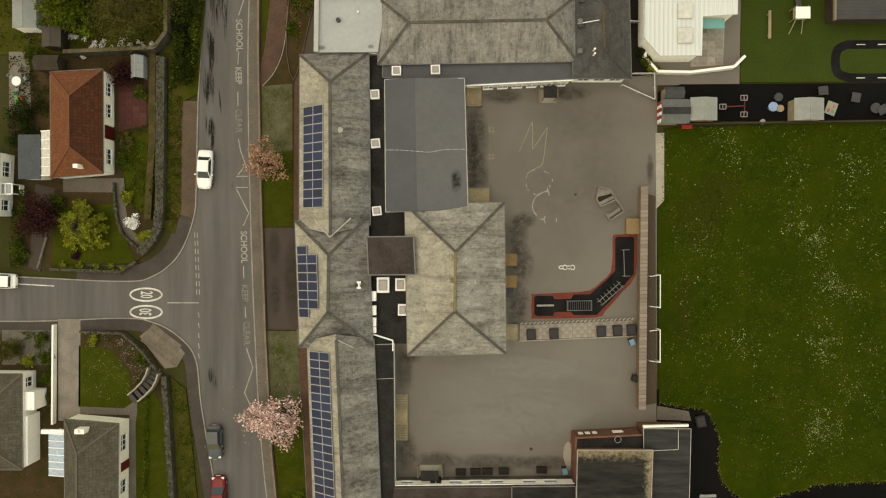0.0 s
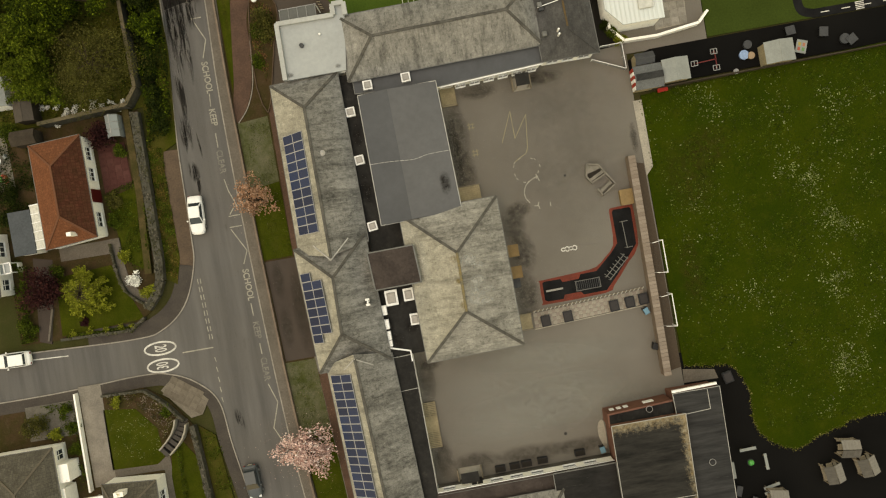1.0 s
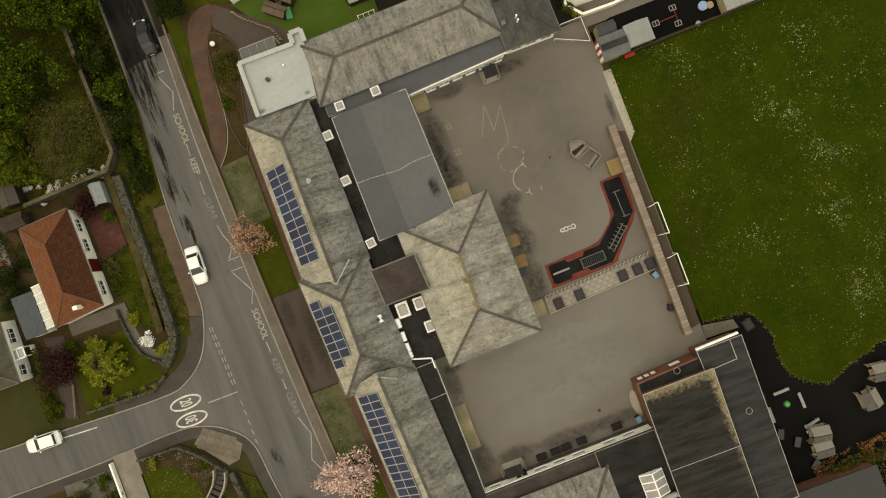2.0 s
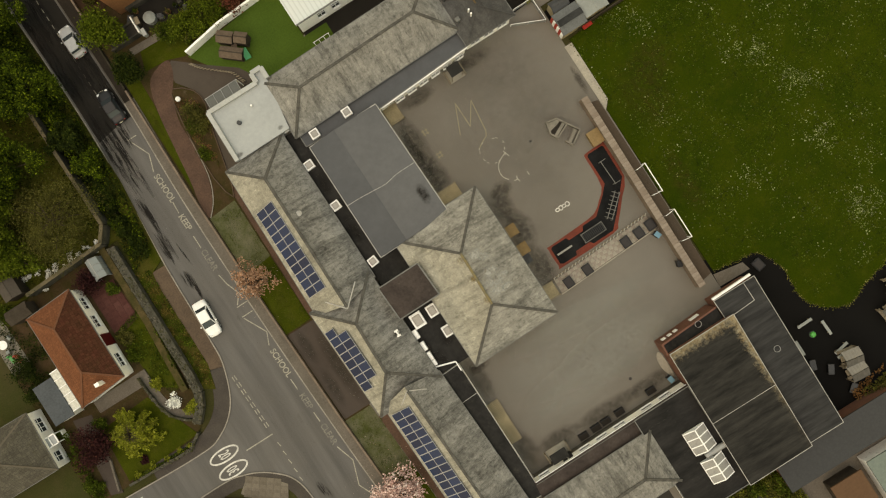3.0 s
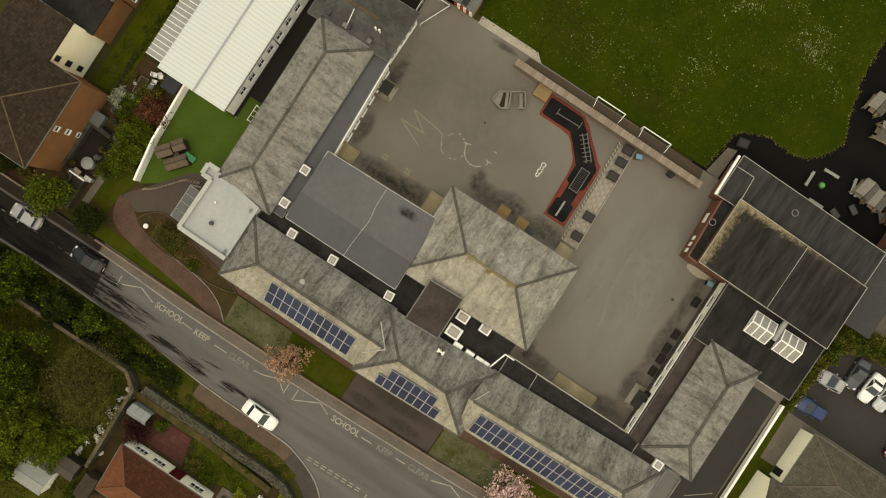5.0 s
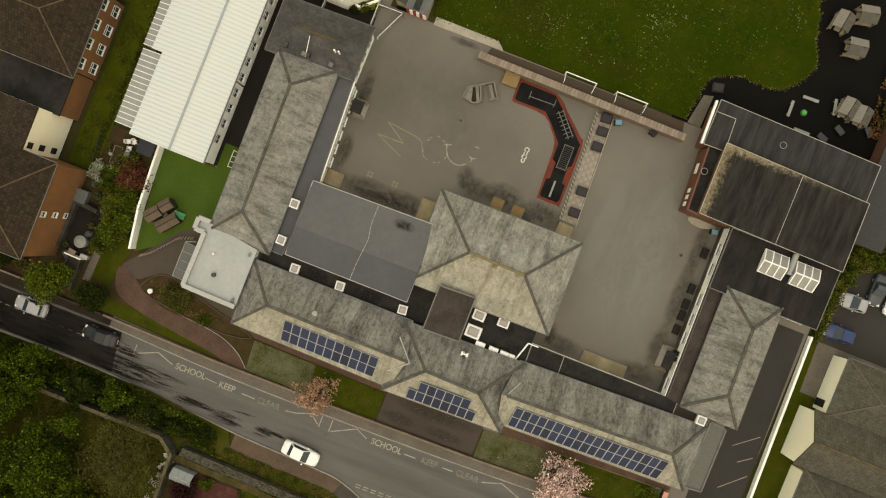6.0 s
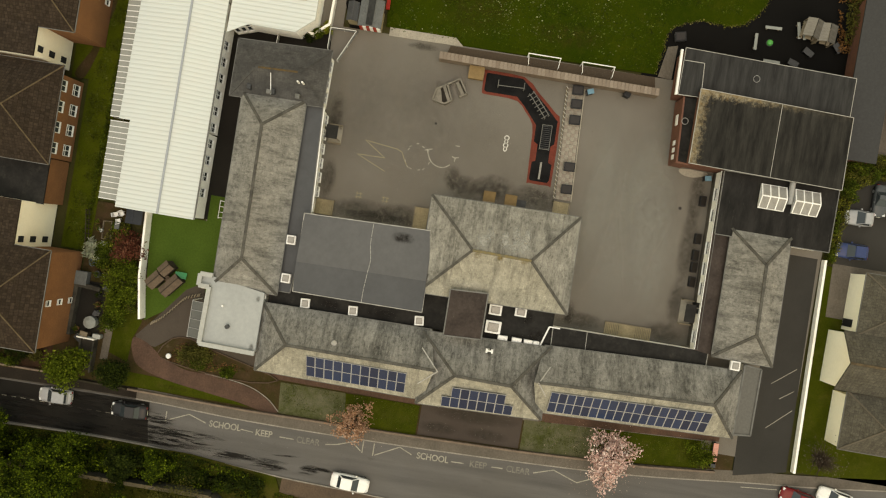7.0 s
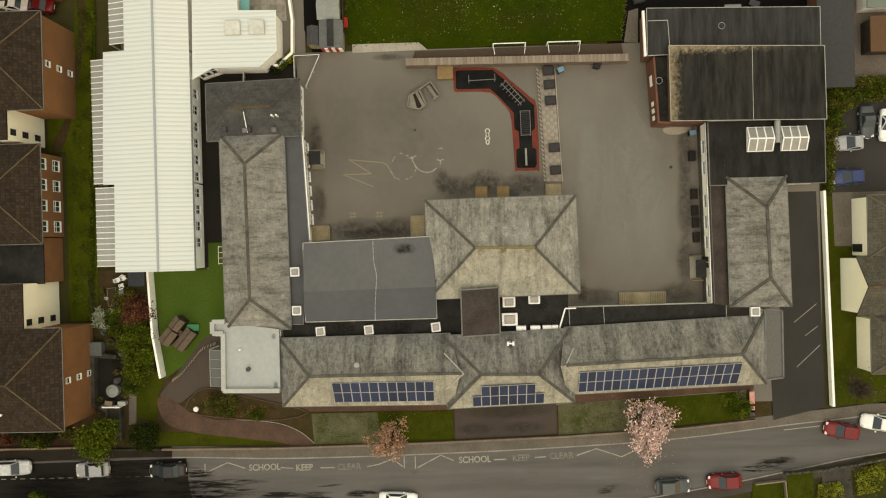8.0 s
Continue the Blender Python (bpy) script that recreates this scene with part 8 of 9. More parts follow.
pl = planter(8.35, -10.6, 3)
for x, y in ((10.95, -10.5), (16.4, -10.2), (18.25, -10.1), (19.85, -10.0)):
    copy_thing(pl, pose(x, y, 0.1, 0, 0, 3))
copy_thing(pl, pose(27.85, -20.6, 0.0, 0, 0, 12))


def wheelie(x, y, turn, lid_mat, label, z=0.0):
    b = thing("wheelie_bin", x, y, z, turn, label=label, category="bin", group="bins")
    bm = bmesh.new()
    add_prism(bm, [(-0.24, -0.3), (0.24, -0.3), (0.24, 0.3), (-0.24, 0.3)], 0.08, 0.95)
    bmesh.ops.scale(bm, vec=(1.16, 1.16, 1), verts=[v for v in bm.verts if v.co.z > 0.5])
    part("body", bm, BLACK_PLASTIC, b)
    part("lid", box(-0.3, 0.3, -0.38, 0.36, 0.95, 1.04, 0.03), lid_mat, b)
    part("handle", tube((-0.22, 0.42, 0.98), (0.22, 0.42, 0.98), 0.02), BLACK_PLASTIC, b)
    for s in (-1, 1):
        part("wheel", tube((s * 0.2, 0.3, 0.1), (s * 0.27, 0.3, 0.1), 0.1, 0.1, 12), BLACK_PLASTIC, b)
    return b


BLUE = plain("pale blue plastic", (0.16, 0.32, 0.42), 0.5)
wheelie(19.85, -11.4, 20, BLUE, "dark bin with pale blue lid")
wheelie(20.2, -15.6, -20, BLACK_PLASTIC, "black bin by the brick wall")
wheelie(12.2, -26.3, 10, BLUE, "dark bin with pale blue lid by the corridor")
PINK = plain("faded pink plastic", (0.62, 0.30, 0.24), 0.5)
for y, m, lab in ((-18.0, PINK, "bin with faded pink lid"), (-18.7, PINK, "bin with faded pink lid"), (-19.7, PINK, "bin with faded pink lid"), (-20.1, GREY_PLASTIC, "bin with dark grey lid")):
    wheelie(y, -32.4, 90, m, lab)

# timber decks, benches and porches round the yard
deck = thing("timber_deck", -6.8, -20.35, 0, label="slatted pale timber deck by the corridor", category="deck")
for k in range(27):
    y = -2.65 + k * 0.2
    wide = 0.19 if 9 <= k <= 17 else 0.13
    part("board", box(-0.8, 0.8, y, y + wide, 0.3, 0.35), TIMBER_PALE, deck)
for x in (-0.7, 0.0, 0.7):
    part("bearer", box(x - 0.06, x + 0.06, -2.65, 2.7, 0, 0.3), TIMBER, deck)
part("edge_board", box(0.8, 0.86, -2.65, 2.7, 0.05, 0.34), TIMBER, deck)
for x0, x1, y0, y1, h in ((0.85, 2.6, 15.8, 17.9, 0.45), (1.05, 3.5, 4.7, 6.3, 0.5), (5.1, 6.8, -11.2, -9.4, 0.3)):
    d = thing("porch_deck", (x0 + x1) / 2, (y0 + y1) / 2, 0, label="pale timber ramp deck by the hall door", category="deck", group="porch decks")
    hx, hy = (x1 - x0) / 2, (y1 - y0) / 2
    n = int((y1 - y0) / 0.2)
    for k in range(n):
        part("board", box(-hx, hx, -hy + k * 2 * hy / n, -hy + (k + 1) * 2 * hy / n - 0.02, h, h + 0.05), TIMBER_PALE, d)
    part("frame", box(-hx + 0.05, hx - 0.05, -hy + 0.05, hy - 0.05, 0, h), TIMBER, d)
    for s in (-1, 1):
        part("hand_rail", beam((-hx, s * hy, h + 0.85), (hx, s * hy, h + 0.85), 0.06, 0.06), TIMBER, d)
        for x in (-hx, hx):
            part("rail_post", beam((x, s * hy, 0), (x, s * hy, h + 0.88), 0.08, 0.08), TIMBER, d)
for x0, x1, y0, y1 in ((9.2, 11.4, 16.2, 17.7), (-4.8, -1.9, -27.2, -25.9)):
    d = thing("door_canopy", (x0 + x1) / 2, (y0 + y1) / 2, 0, label="small weathered door canopy with step", category="canopy", group="door canopies")
    hx, hy = (x1 - x0) / 2, (y1 - y0) / 2
    part("step", box(-hx, hx, -hy, hy, 0, 0.2), CONCRETE, d)
    part("roof", box(-hx * 0.7, hx * 0.7, -hy * 0.8, hy, 2.25, 2.35), FELT_DARK, d)
    part("edge", box(-hx, -hx + 0.12, -hy, hy, 0.2, 0.9), TIMBER, d)
    part("edge", box(hx - 0.12, hx, -hy, hy, 0.2, 0.9), TIMBER, d)
    for s in (-1, 1):
        part("post", beam((s * hx * 0.65, -hy * 0.75, 0.2), (s * hx * 0.65, -hy * 0.75, 2.25), 0.08, 0.08), TIMBER, d)
for x, y in ((0.2, -26.65), (1.9, -26.6), (3.3, -26.55), (5.2, -26.5), (9.6, -26.35)):
    b = thing("garden_trough", x, y, 0, label="dark plastic planting trough by the white wall", category="planter", group="troughs")
    part("shell", box(-0.6, 0.6, -0.35, 0.35, 0, 0.6, 0.04), BLACK_PLASTIC, b)
    part("soil", box(-0.5, 0.5, -0.26, 0.26, 0.58, 0.64), plain("dark trough soil", (0.03, 0.026, 0.022), 0.95), b)
bench_r = thing("drain_cover", 5.9, -5.7, 0, label="rough cover beside the hall wall", category="cover")
part("plate", box(-0.4, 0.4, -0.6, 0.6, 0, 0.06), GREY_PLASTIC, bench_r)

# damp stains on the asphalt, thin films with an uneven outline
STAINS = [(2.0, 12.4, 1.5, 4.2), (2.3, 8.0, 1.3, 2.6), (1.4, 10.0, 0.9, 5.0), (6.6, 0.9, 1.6, 2.4), (7.2, -2.4, 1.6, 2.6), (6.8, -7.2, 1.6, 3.0), (-6.4, -14.6, 1.2, 3.2), (-6.2, -24.4, 1.4, 2.6), (7.6, 2.6, 1.5, 1.2), (5.2, 17.0, 2.6, 1.0), (12.5, 17.3, 3.0, 0.9), (4.0, -25.6, 5.0, 1.2), (10.0, -25.6, 4.0, 1.0), (-2.4, -25.4, 3.0, 1.2), (22.0, -16.0, 1.0, 2.5), (-5.6, -13.3, 1.5, 0.8), (22.1, 8.5, 0.5, 2.0)]
for k, (x, y, rx, ry) in enumerate(STAINS):
    add_film(ALGAE, x, y, 0.006 + 0.0012 * k, rx, ry)

# chalk drawings
def stroke(name, pts, w, mat, label, z=0.016, soft=4):
    line = smooth(pts, soft) if soft else pts
    bm = bmesh.new()
    for a, b in zip(line, line[1:]):
        add_beam(bm, (*a, z), (*b, z), w, 0.006)
    return lone(name, bm, mat, label, "playground marking", "playground markings")


stroke("chalk_line", [(7.0, 10.6), (8.5, 14.1), (8.55, 10.85), (10.25, 13.4), (9.8, 9.5), (9.5, 8.9), (8.8, 8.6), (8.0, 8.1)], 0.085, CHALK_YELLOW, "wobbly yellow zigzag chalk line", soft=0)
for k in range(15):
    if k in (2, 6, 11):
        continue
    a = math.radians(40 + k * 23 + 6 * math.sin(k * 5.1))
    c = (9.2 + (1.55 + 0.12 * math.sin(k * 3.3)) * math.cos(a), 7.1 + (1.45 + 0.1 * math.cos(k * 2.7)) * math.sin(a))
    stroke("chalk_dash", [(c[0] - 0.16 * math.sin(a), c[1] + 0.16 * math.cos(a)), (c[0] + 0.16 * math.sin(a), c[1] - 0.16 * math.cos(a))], 0.09, CHALK, "short chalk dash of a ring", soft=0)
stroke("chalk_line", [(10.4, 6.1), (9.6, 5.8), (8.9, 5.3), (8.55, 4.5), (8.6, 3.8), (9.0, 3.2)], 0.12, CHALK, "curved pale chalk arc")
stroke("chalk_dash", [(10.2, 6.4), (10.5, 5.5)], 0.11, CHALK, "short chalk bar across the arc's end", soft=0)
stroke("chalk_dash", [(10.0, 3.1), (9.85, 2.7), (9.4, 2.75)], 0.11, CHALK, "short chalk tick on asphalt", soft=0)
stroke("chalk_dash", [(9.9, 2.7), (10.0, 2.3)], 0.11, CHALK, "short chalk tick on asphalt", soft=0)
stroke("chalk_dash", [(11.3, 2.9), (11.3, 2.4)], 0.09, CHALK, "short chalk tick on asphalt", soft=0)
for y in (13.15, 10.0):
    for dx in (-0.2, 0.2):
        stroke("chalk_dash", [(3.75 + dx, y - 0.4), (3.75 + dx, y + 0.4)], 0.08, CHALK_YELLOW, "faded hash mark on the asphalt", soft=0)
        stroke("chalk_dash", [(3.35, y + dx), (4.15, y + dx)], 0.08, CHALK_YELLOW, "faded hash mark on the asphalt", 0.018, soft=0)
for k in range(4):
    ringed = [(12.52 + math.cos(q * math.tau / 12) * 0.24 + (k - 1.5) * 0.44, -2.85 + math.sin(q * math.tau / 12) * (0.26 if k % 2 else 0.18)) for q in range(13)]
    lone("painted_shape", ribbon(ringed, -0.06, 0.06, 0.012, 0.018), ROADPAINT_NEW, "white painted playground shapes in a row", "playground marking", "playground markings")

# ---- north play strip ----
def play_shed(x0, x1, y0, y1, mat, label, roof_axis="y"):
    return shed(x0, x1, y0, y1, 1.9, mat, TIMBER_PALE, label, roof_axis, 0.45)


play_shed(22.8, 26.0, 13.5, 16.2, ROOF_GREY, "timber play shed with grey felt roof", "x")
striped = [o for o in bpy.data.objects if o.name.startswith("shed") and o.get("label", "").startswith("timber play shed with grey")][0]
for k in range(6):
    part("stripe", box(-1.66, -1.5, -1.2 + k * 0.4, -0.82 + k * 0.4, 0.5, 1.9), plain("red stripe paint", (0.42, 0.05, 0.03), 0.6) if k % 2 else WHITE_METAL, striped)
part("ridge_cover", beam((-1.5, 0.0, 2.42), (1.6, 0.0, 2.42), 0.75, 0.05), mottled("dark worn felt", (0.03, 0.031, 0.031), (0.05, 0.051, 0.05), 1, 6, 0.85), striped, "dark worn felt along the ridge")
red_crate = thing("play_crate", 26.2, 13.35, 0.015, 2, label="red plastic crate beside the play shed", category="crate")
part("body", box(-0.55, 0.55, -0.2, 0.2, 0, 0.4, 0.03), plain("red plastic", (0.5, 0.03, 0.02), 0.5), red_crate)
part("rim", box(-0.6, 0.6, -0.24, 0.24, 0.36, 0.42, 0.01), plain("red plastic rim", (0.42, 0.03, 0.02), 0.5), red_crate)
play_shed(23.2, 25.4, 16.3, 17.6, GREY_PLASTIC, "low grey store behind the shed", "x")
play_shed(26.1, 29.1, 13.8, 16.4, ROOF_PALE, "timber play shed with pale roof")
play_shed(37.7, 41.0, 13.8, 16.3, ROOF_PALE, "timber play shed with pale ribbed roof")
low_wall([(25.0, 13.6), (90, 14.4)], 0.12, 0.9, TIMBER_DARK, "dark timber fence along the field", category="fence")
table = thing("picnic_bench", 31.6, 15.6, 0.015, label="small red framed bench with grey seats", category="bench")
RED = plain("red painted metal", (0.17, 0.03, 0.028), 0.5)
part("beam_bar", beam((-1.2, 0, 0.5), (1.2, 0.1, 0.5), 0.12, 0.08), RED, table)
part("cross_bar", beam((1.1, -0.9, 0.5), (1.1, 1.1, 0.5), 0.1, 0.08), RED, table)
for x, y in ((-1.4, 0), (1.0, 1.0), (1.0, -0.9)):
    for dx, dy, ex, ey in ((-0.36, -0.28, 0.36, -0.28), (0.36, -0.28, 0.36, 0.28), (0.36, 0.28, -0.36, 0.28), (-0.36, 0.28, -0.36, -0.28), (0.0, -0.28, 0.0, 0.28)):
        part("seat_bar", beam((x + dx, y + dy, 0.58), (x + ex, y + ey, 0.58), 0.07, 0.06), STEEL, table)
    part("leg", tube((x, y, 0), (x, y, 0.55), 0.05), RED, table)
for x, y, r, m, lab in ((36.0, 15.6, 0.55, plain("blue tub", (0.25, 0.36, 0.55)), "round pale blue tub"), (36.8, 15.4, 0.42, plain("wooden tub", (0.42, 0.30, 0.20)), "round wooden tub beside the shed"), (36.6, 16.7, 0.5, GREY_PLASTIC, "round grey plastic tub"), (34.8, 13.9, 0.3, STEEL, "round shiny steel tub"), (47.6, 15.4, 0.6, GREY_PLASTIC, "round dark plastic tub"), (-18.6, 32.1, 0.3, plain("white stone", (0.75, 0.75, 0.72)), "white painted stone in the bed")):
    b = thing("tub", x, y, 0.015, label=lab, category="tub", group="tubs")
    part("shell", tube((0, 0, 0), (0, 0, 0.45), r * 0.85, r, 14), m, b)
    part("filling", tube((0, 0, 0.45), (0, 0, 0.47), r * 0.85, r * 0.8, 14), m, b)
for x, y, turn in ((41.6, 17.4, 5), (45.3, 16.6, 80), (48.3, 15.2, 30)):
    b = thing("play_table", x, y, 0.015, turn, label="dark low play table", category="table", group="play tables")
    part("top", box(-0.55, 0.55, -0.5, 0.5, 0.5, 0.58, 0.02), GREY_PLASTIC, b)
    for sx in (-0.45, 0.45):
        for sy in (-0.4, 0.4):
            part("leg", beam((sx, sy, 0), (sx, sy, 0.5), 0.08, 0.08), BLACK_PLASTIC, b)
board = thing("painted_board", 42.6, 15.4, 0.015, -20, label="small board painted with coloured patches", category="board")
part("panel", box(-0.6, 0.6, -0.75, 0.75, 0.3, 0.36), ROOF_PALE, board)
for k, c in enumerate(((0.5, 0.12, 0.08), (0.15, 0.3, 0.12), (0.45, 0.35, 0.1), (0.5, 0.2, 0.12))):
    part("patch", box(-0.4 + 0.5 * (k % 2), -0.1 + 0.5 * (k % 2), -0.5 + 0.55 * (k // 2), -0.1 + 0.55 * (k // 2), 0.362, 0.37), plain("paint patch", c), board)
part("leg", box(-0.5, 0.5, -0.6, 0.6, 0, 0.3), TIMBER, board)
ring = thing("toy_road", label="black toy road loop with white dashes on the turf", category="toy road", kind="structure")
loop = [(60, 22.75)] + smooth([(44.6, 22.75), (43.5, 22.2), (43.2, 20.9), (43.5, 19.5), (44.8, 18.95)], 5) + [(60, 18.9)]
part("loop", ribbon(loop, -0.5, 0.5, 0.0, 0.03), RUBBER_BLACK, ring)
for k in range(6):
    for y in (22.75, 18.93):
        part("dash", box(45.6 + k * 2.4, 46.6 + k * 2.4, y - 0.05, y + 0.05, 0.03, 0.036), ROADPAINT_NEW, ring)
for k in range(5):
    part("crossing_bar", box(49.6, 50.6, 18.5 + k * 0.2, 18.6 + k * 0.2, 0.036, 0.042), ROADPAINT_NEW, ring)
climb = thing("play_tower", 38.6, 26.0, 0.02, label="small timber climbing frame with slide", category="play tower")
part("platform", box(-0.7, 0.7, -0.7, 0.7, 1.0, 1.1), TIMBER_PALE, climb)
for sx in (-0.65, 0.65):
    for sy in (-0.65, 0.65):
        part("post", beam((sx, sy, 0), (sx, sy, 1.9), 0.1, 0.1), TIMBER, climb)
part("slide", beam((0.0, 0.7, 1.05), (0.1, 3.0, 0.15), 0.6, 0.06), GREY_PLASTIC, climb)
part("roof", box(-0.8, 0.8, -0.8, 0.5, 1.9, 1.98), CREAM, climb)
for s in (-0.4, 0.4):
    part("ladder_rail", beam((s, -0.7, 1.05), (s * 1.8, -2.0, 0), 0.08, 0.08), TIMBER_PALE, climb)
log = thing("log_beam", 35.6, 25.0, 0.02, label="timber log balance beam on the turf", category="balance beam")
part("log", tube((0, -1.6, 0.3), (0, 1.6, 0.3), 0.18, 0.18, 10), TIMBER_PALE, log)
for y in (-1.2, 1.2):
    part("foot", box(-0.2, 0.2, y - 0.1, y + 0.1, 0, 0.2), TIMBER, log)
cabin = thing("grey_cabin", 49.5, 27.3, 0.02, label="long grey timber cabin with ribbed roof", category="cabin")
part("wall", box(-7.5, 8, -2.2, 4, 0, 2.6), TIMBER_DARK, cabin)
part("roof", box(-7.8, 8.3, -2.5, 4.3, 2.6, 2.85), ribbed("grey ribbed roof", (0.055, 0.055, 0.056), (0.075, 0.074, 0.073), "Y", 0.4), cabin)
part("roof_edge", box(-7.9, -7.7, -2.6, 4.4, 2.55, 2.95), TIMBER, cabin)

# ---- south play area furniture ----
SHELTER_BOARD = mottled("grey shelter boards", (0.27, 0.255, 0.225), (0.20, 0.188, 0.165), 1.2, 8, 0.9, stretch=(1, 5, 1))
TIMBER_GREY = mottled("dark grey boards", (0.13, 0.12, 0.105), (0.09, 0.084, 0.073), 1.2, 8, 0.9, stretch=(1, 5, 1))


def picnic_shelter(x, y, turn, label="grey timber picnic shelter with two roof slopes"):
    p = thing("picnic_shelter", x, y, 0, turn, label=label, category="shelter", group="picnic shelters")
    for s in (-1, 1):
        # one slope takes the paler boards, the other the darker ones
        part("roof_slope", beam((s * 1.0, 0, 1.55), (0.04 * s, 0, 2.0), 2.1, 0.06), SHELTER_BOARD if s > 0 else TIMBER_GREY, p)
        for yy in (-1.0, 1.0):
            part("post", beam((s * 0.85, yy, 0), (s * 0.85, yy, 1.6), 0.1, 0.1), TIMBER, p)
        part("bench", box(s * 0.75 - 0.18, s * 0.75 + 0.18, -1.0, 1.0, 0.4, 0.47), TIMBER, p)
        for yy in (-0.8, 0.8):
            part("bench_leg", box(s * 0.75 - 0.12, s * 0.75 + 0.12, yy - 0.05, yy + 0.05, 0, 0.4), TIMBER, p)
    part("table_top", box(-0.35, 0.35, -1.0, 1.0, 0.68, 0.74), TIMBER, p)
    for yy in (-0.7, 0.7):
        part("table_leg", beam((0, yy, 0), (0, yy, 0.7), 0.1, 0.1), TIMBER, p)
    return p


sh0 = picnic_shelter(30.8, -35.0, 80)
for x, y, a in ((37.5, -33.2, 8), (39.7, -30.7, 82), (41.4, -33.0, 12), (30.5, -36.6, 86)):
    copy_thing(sh0, pose(x, y, 0, 0, 0, a))


def plank_bench(x, y, turn, length=1.9):
    b = thing("plank_bench", x, y, 0, turn, label="pale plank bench on the black surface", category="bench", group="plank benches")
    part("seat", box(-length / 2, length / 2, -0.17, 0.17, 0.38, 0.45, 0.01), ROOF_PALE, b)
    for s in (-1, 1):
        part("leg", box(s * length * 0.35 - 0.06, s * length * 0.35 + 0.06, -0.15, 0.15, 0, 0.38), TIMBER, b)
    return b


pb = plank_bench(28.7, -29.2, 2)
for x, y, a in ((30.55, -30.95, 92), (26.7, -31.35, 90), (30.7, -33.85, 12), (30.7, -34.5, 8)):
    copy_thing(pb, pose(x, y, 0, 0, 0, a))
for x, y, a in ((26.9, -33.8, 70), (28.4, -35.3, 60), (29.4, -38.5, 40)):
    b = thing("low_table", x, y, 0, a, label="small dark play table", category="table", group="low tables")
    part("top", box(-0.6, 0.6, -0.35, 0.35, 0.45, 0.52, 0.02), GREY_PLASTIC, b)
    for sx in (-0.5, 0.5):
        part("leg", box(sx - 0.05, sx + 0.05, -0.3, 0.3, 0, 0.45), BLACK_PLASTIC, b)
ball = thing("green_dome", 28.9, -30.9, 0, label="small bright green play dome", category="play dome")
bm = bmesh.new()
bmesh.ops.create_uvsphere(bm, u_segments=14, v_segments=8, radius=0.36)
bmesh.ops.scale(bm, vec=(1, 1, 0.8), verts=bm.verts)
bmesh.ops.translate(bm, vec=(0, 0, 0.12), verts=bm.verts)
part("dome", bm, plain("bright green plastic", (0.05, 0.42, 0.07), 0.4), ball)
part("base_ring", tube((0, 0, 0), (0, 0, 0.08), 0.42, 0.4, 14), GREY_PLASTIC, ball)

# ---- turf lawn play hut and fence ----
hut = thing("play_hut", -9.6, 33.7, 0.02, -40, label="brown timber play hut with ramp and green slide", category="play hut")
HUT_BOARDS = mottled("brown hut boards", (0.17, 0.125, 0.09), (0.13, 0.095, 0.07), 2, 9)
for cx, cy, w, d, h in ((-0.9, 0.6, 1.9, 1.4, 1.5), (0.0, -1.05, 2.7, 1.35, 1.2), (1.0, 0.7, 1.5, 1.3, 1.7)):
    part("wall", box(cx - w / 2 + 0.08, cx + w / 2 - 0.08, cy - d / 2 + 0.08, cy + d / 2 - 0.08, 0, h), TIMBER_DARK, hut)
    for s in (-1, 1):
        part("roof_slope", beam((cx, cy + s * d / 2, h), (cx, cy, h + 0.4), w, 0.07), HUT_BOARDS, hut)
    part("ridge_board", box(cx - w / 2, cx + w / 2, cy - 0.06, cy + 0.06, h + 0.39, h + 0.46), TIMBER_DARK, hut)
part("bridge", box(-0.25, 0.4, -0.5, 0.2, 0.7, 0.78), HUT_BOARDS, hut)
part("slide", beam((1.15, -0.35, 0.9), (1.8, -1.25, 0.2), 0.75, 0.08), plain("green slide", (0.02, 0.33, 0.12), 0.4), hut)
pick = thing("log_fence", label="low fence of leaning timber slats", category="fence")
run = smooth([(-15.1, 34.7), (-14.3, 33.6), (-12.7, 32.2), (-11.5, 31.1), (-10.9, 29.6)], 5)
for k, c in enumerate(run):
    part("slat", beam((c[0] - 0.2, c[1] + 0.1, 0.4), (c[0] + 0.2, c[1] - 0.08, 0.55), 0.1, 0.12), TIMBER, pick)
    part("post", beam((*c, 0), (*c, 0.5), 0.07, 0.07), TIMBER_DARK, pick)
clutter = np.random.default_rng(31)
for k in range(16):
    x, y = clutter.uniform(-18.5, -3), clutter.uniform(40.2, 43.4)
    w, d, h = clutter.uniform(0.3, 0.9), clutter.uniform(0.3, 0.8), clutter.uniform(0.3, 1.0)
    b = thing("yard_box", x, y, 0, float(clutter.uniform(0, 90)), label="stored grey box or tub in the back yard", category="box", group="yard clutter")
    part("body", box(-w / 2, w / 2, -d / 2, d / 2, 0, h, 0.03), (GREY_PLASTIC, ROOF_PALE, TIMBER_DARK, STEEL)[k % 4], b)
    part("lid", box(-w / 2 - 0.02, w / 2 + 0.02, -d / 2 - 0.02, d / 2 + 0.02, h, h + 0.04), (ROOF_GREY, PARAPET, TIMBER, GREY_PLASTIC)[k % 4], b)
shed(-3.9, -1.7, 37.1, 39.0, 2.0, plain("dark blue grey felt", (0.05, 0.055, 0.065), 0.8), TIMBER_DARK, "small dark shed by the lean-to", "x")
tank = thing("wrapped_tank", -16.2, 41.8, 0, label="round pale covered tank in the yard", category="tank")
part("body", tube((0, 0, 0), (0, 0, 0.8), 0.7, 0.75, 14), ROOF_PALE, tank)
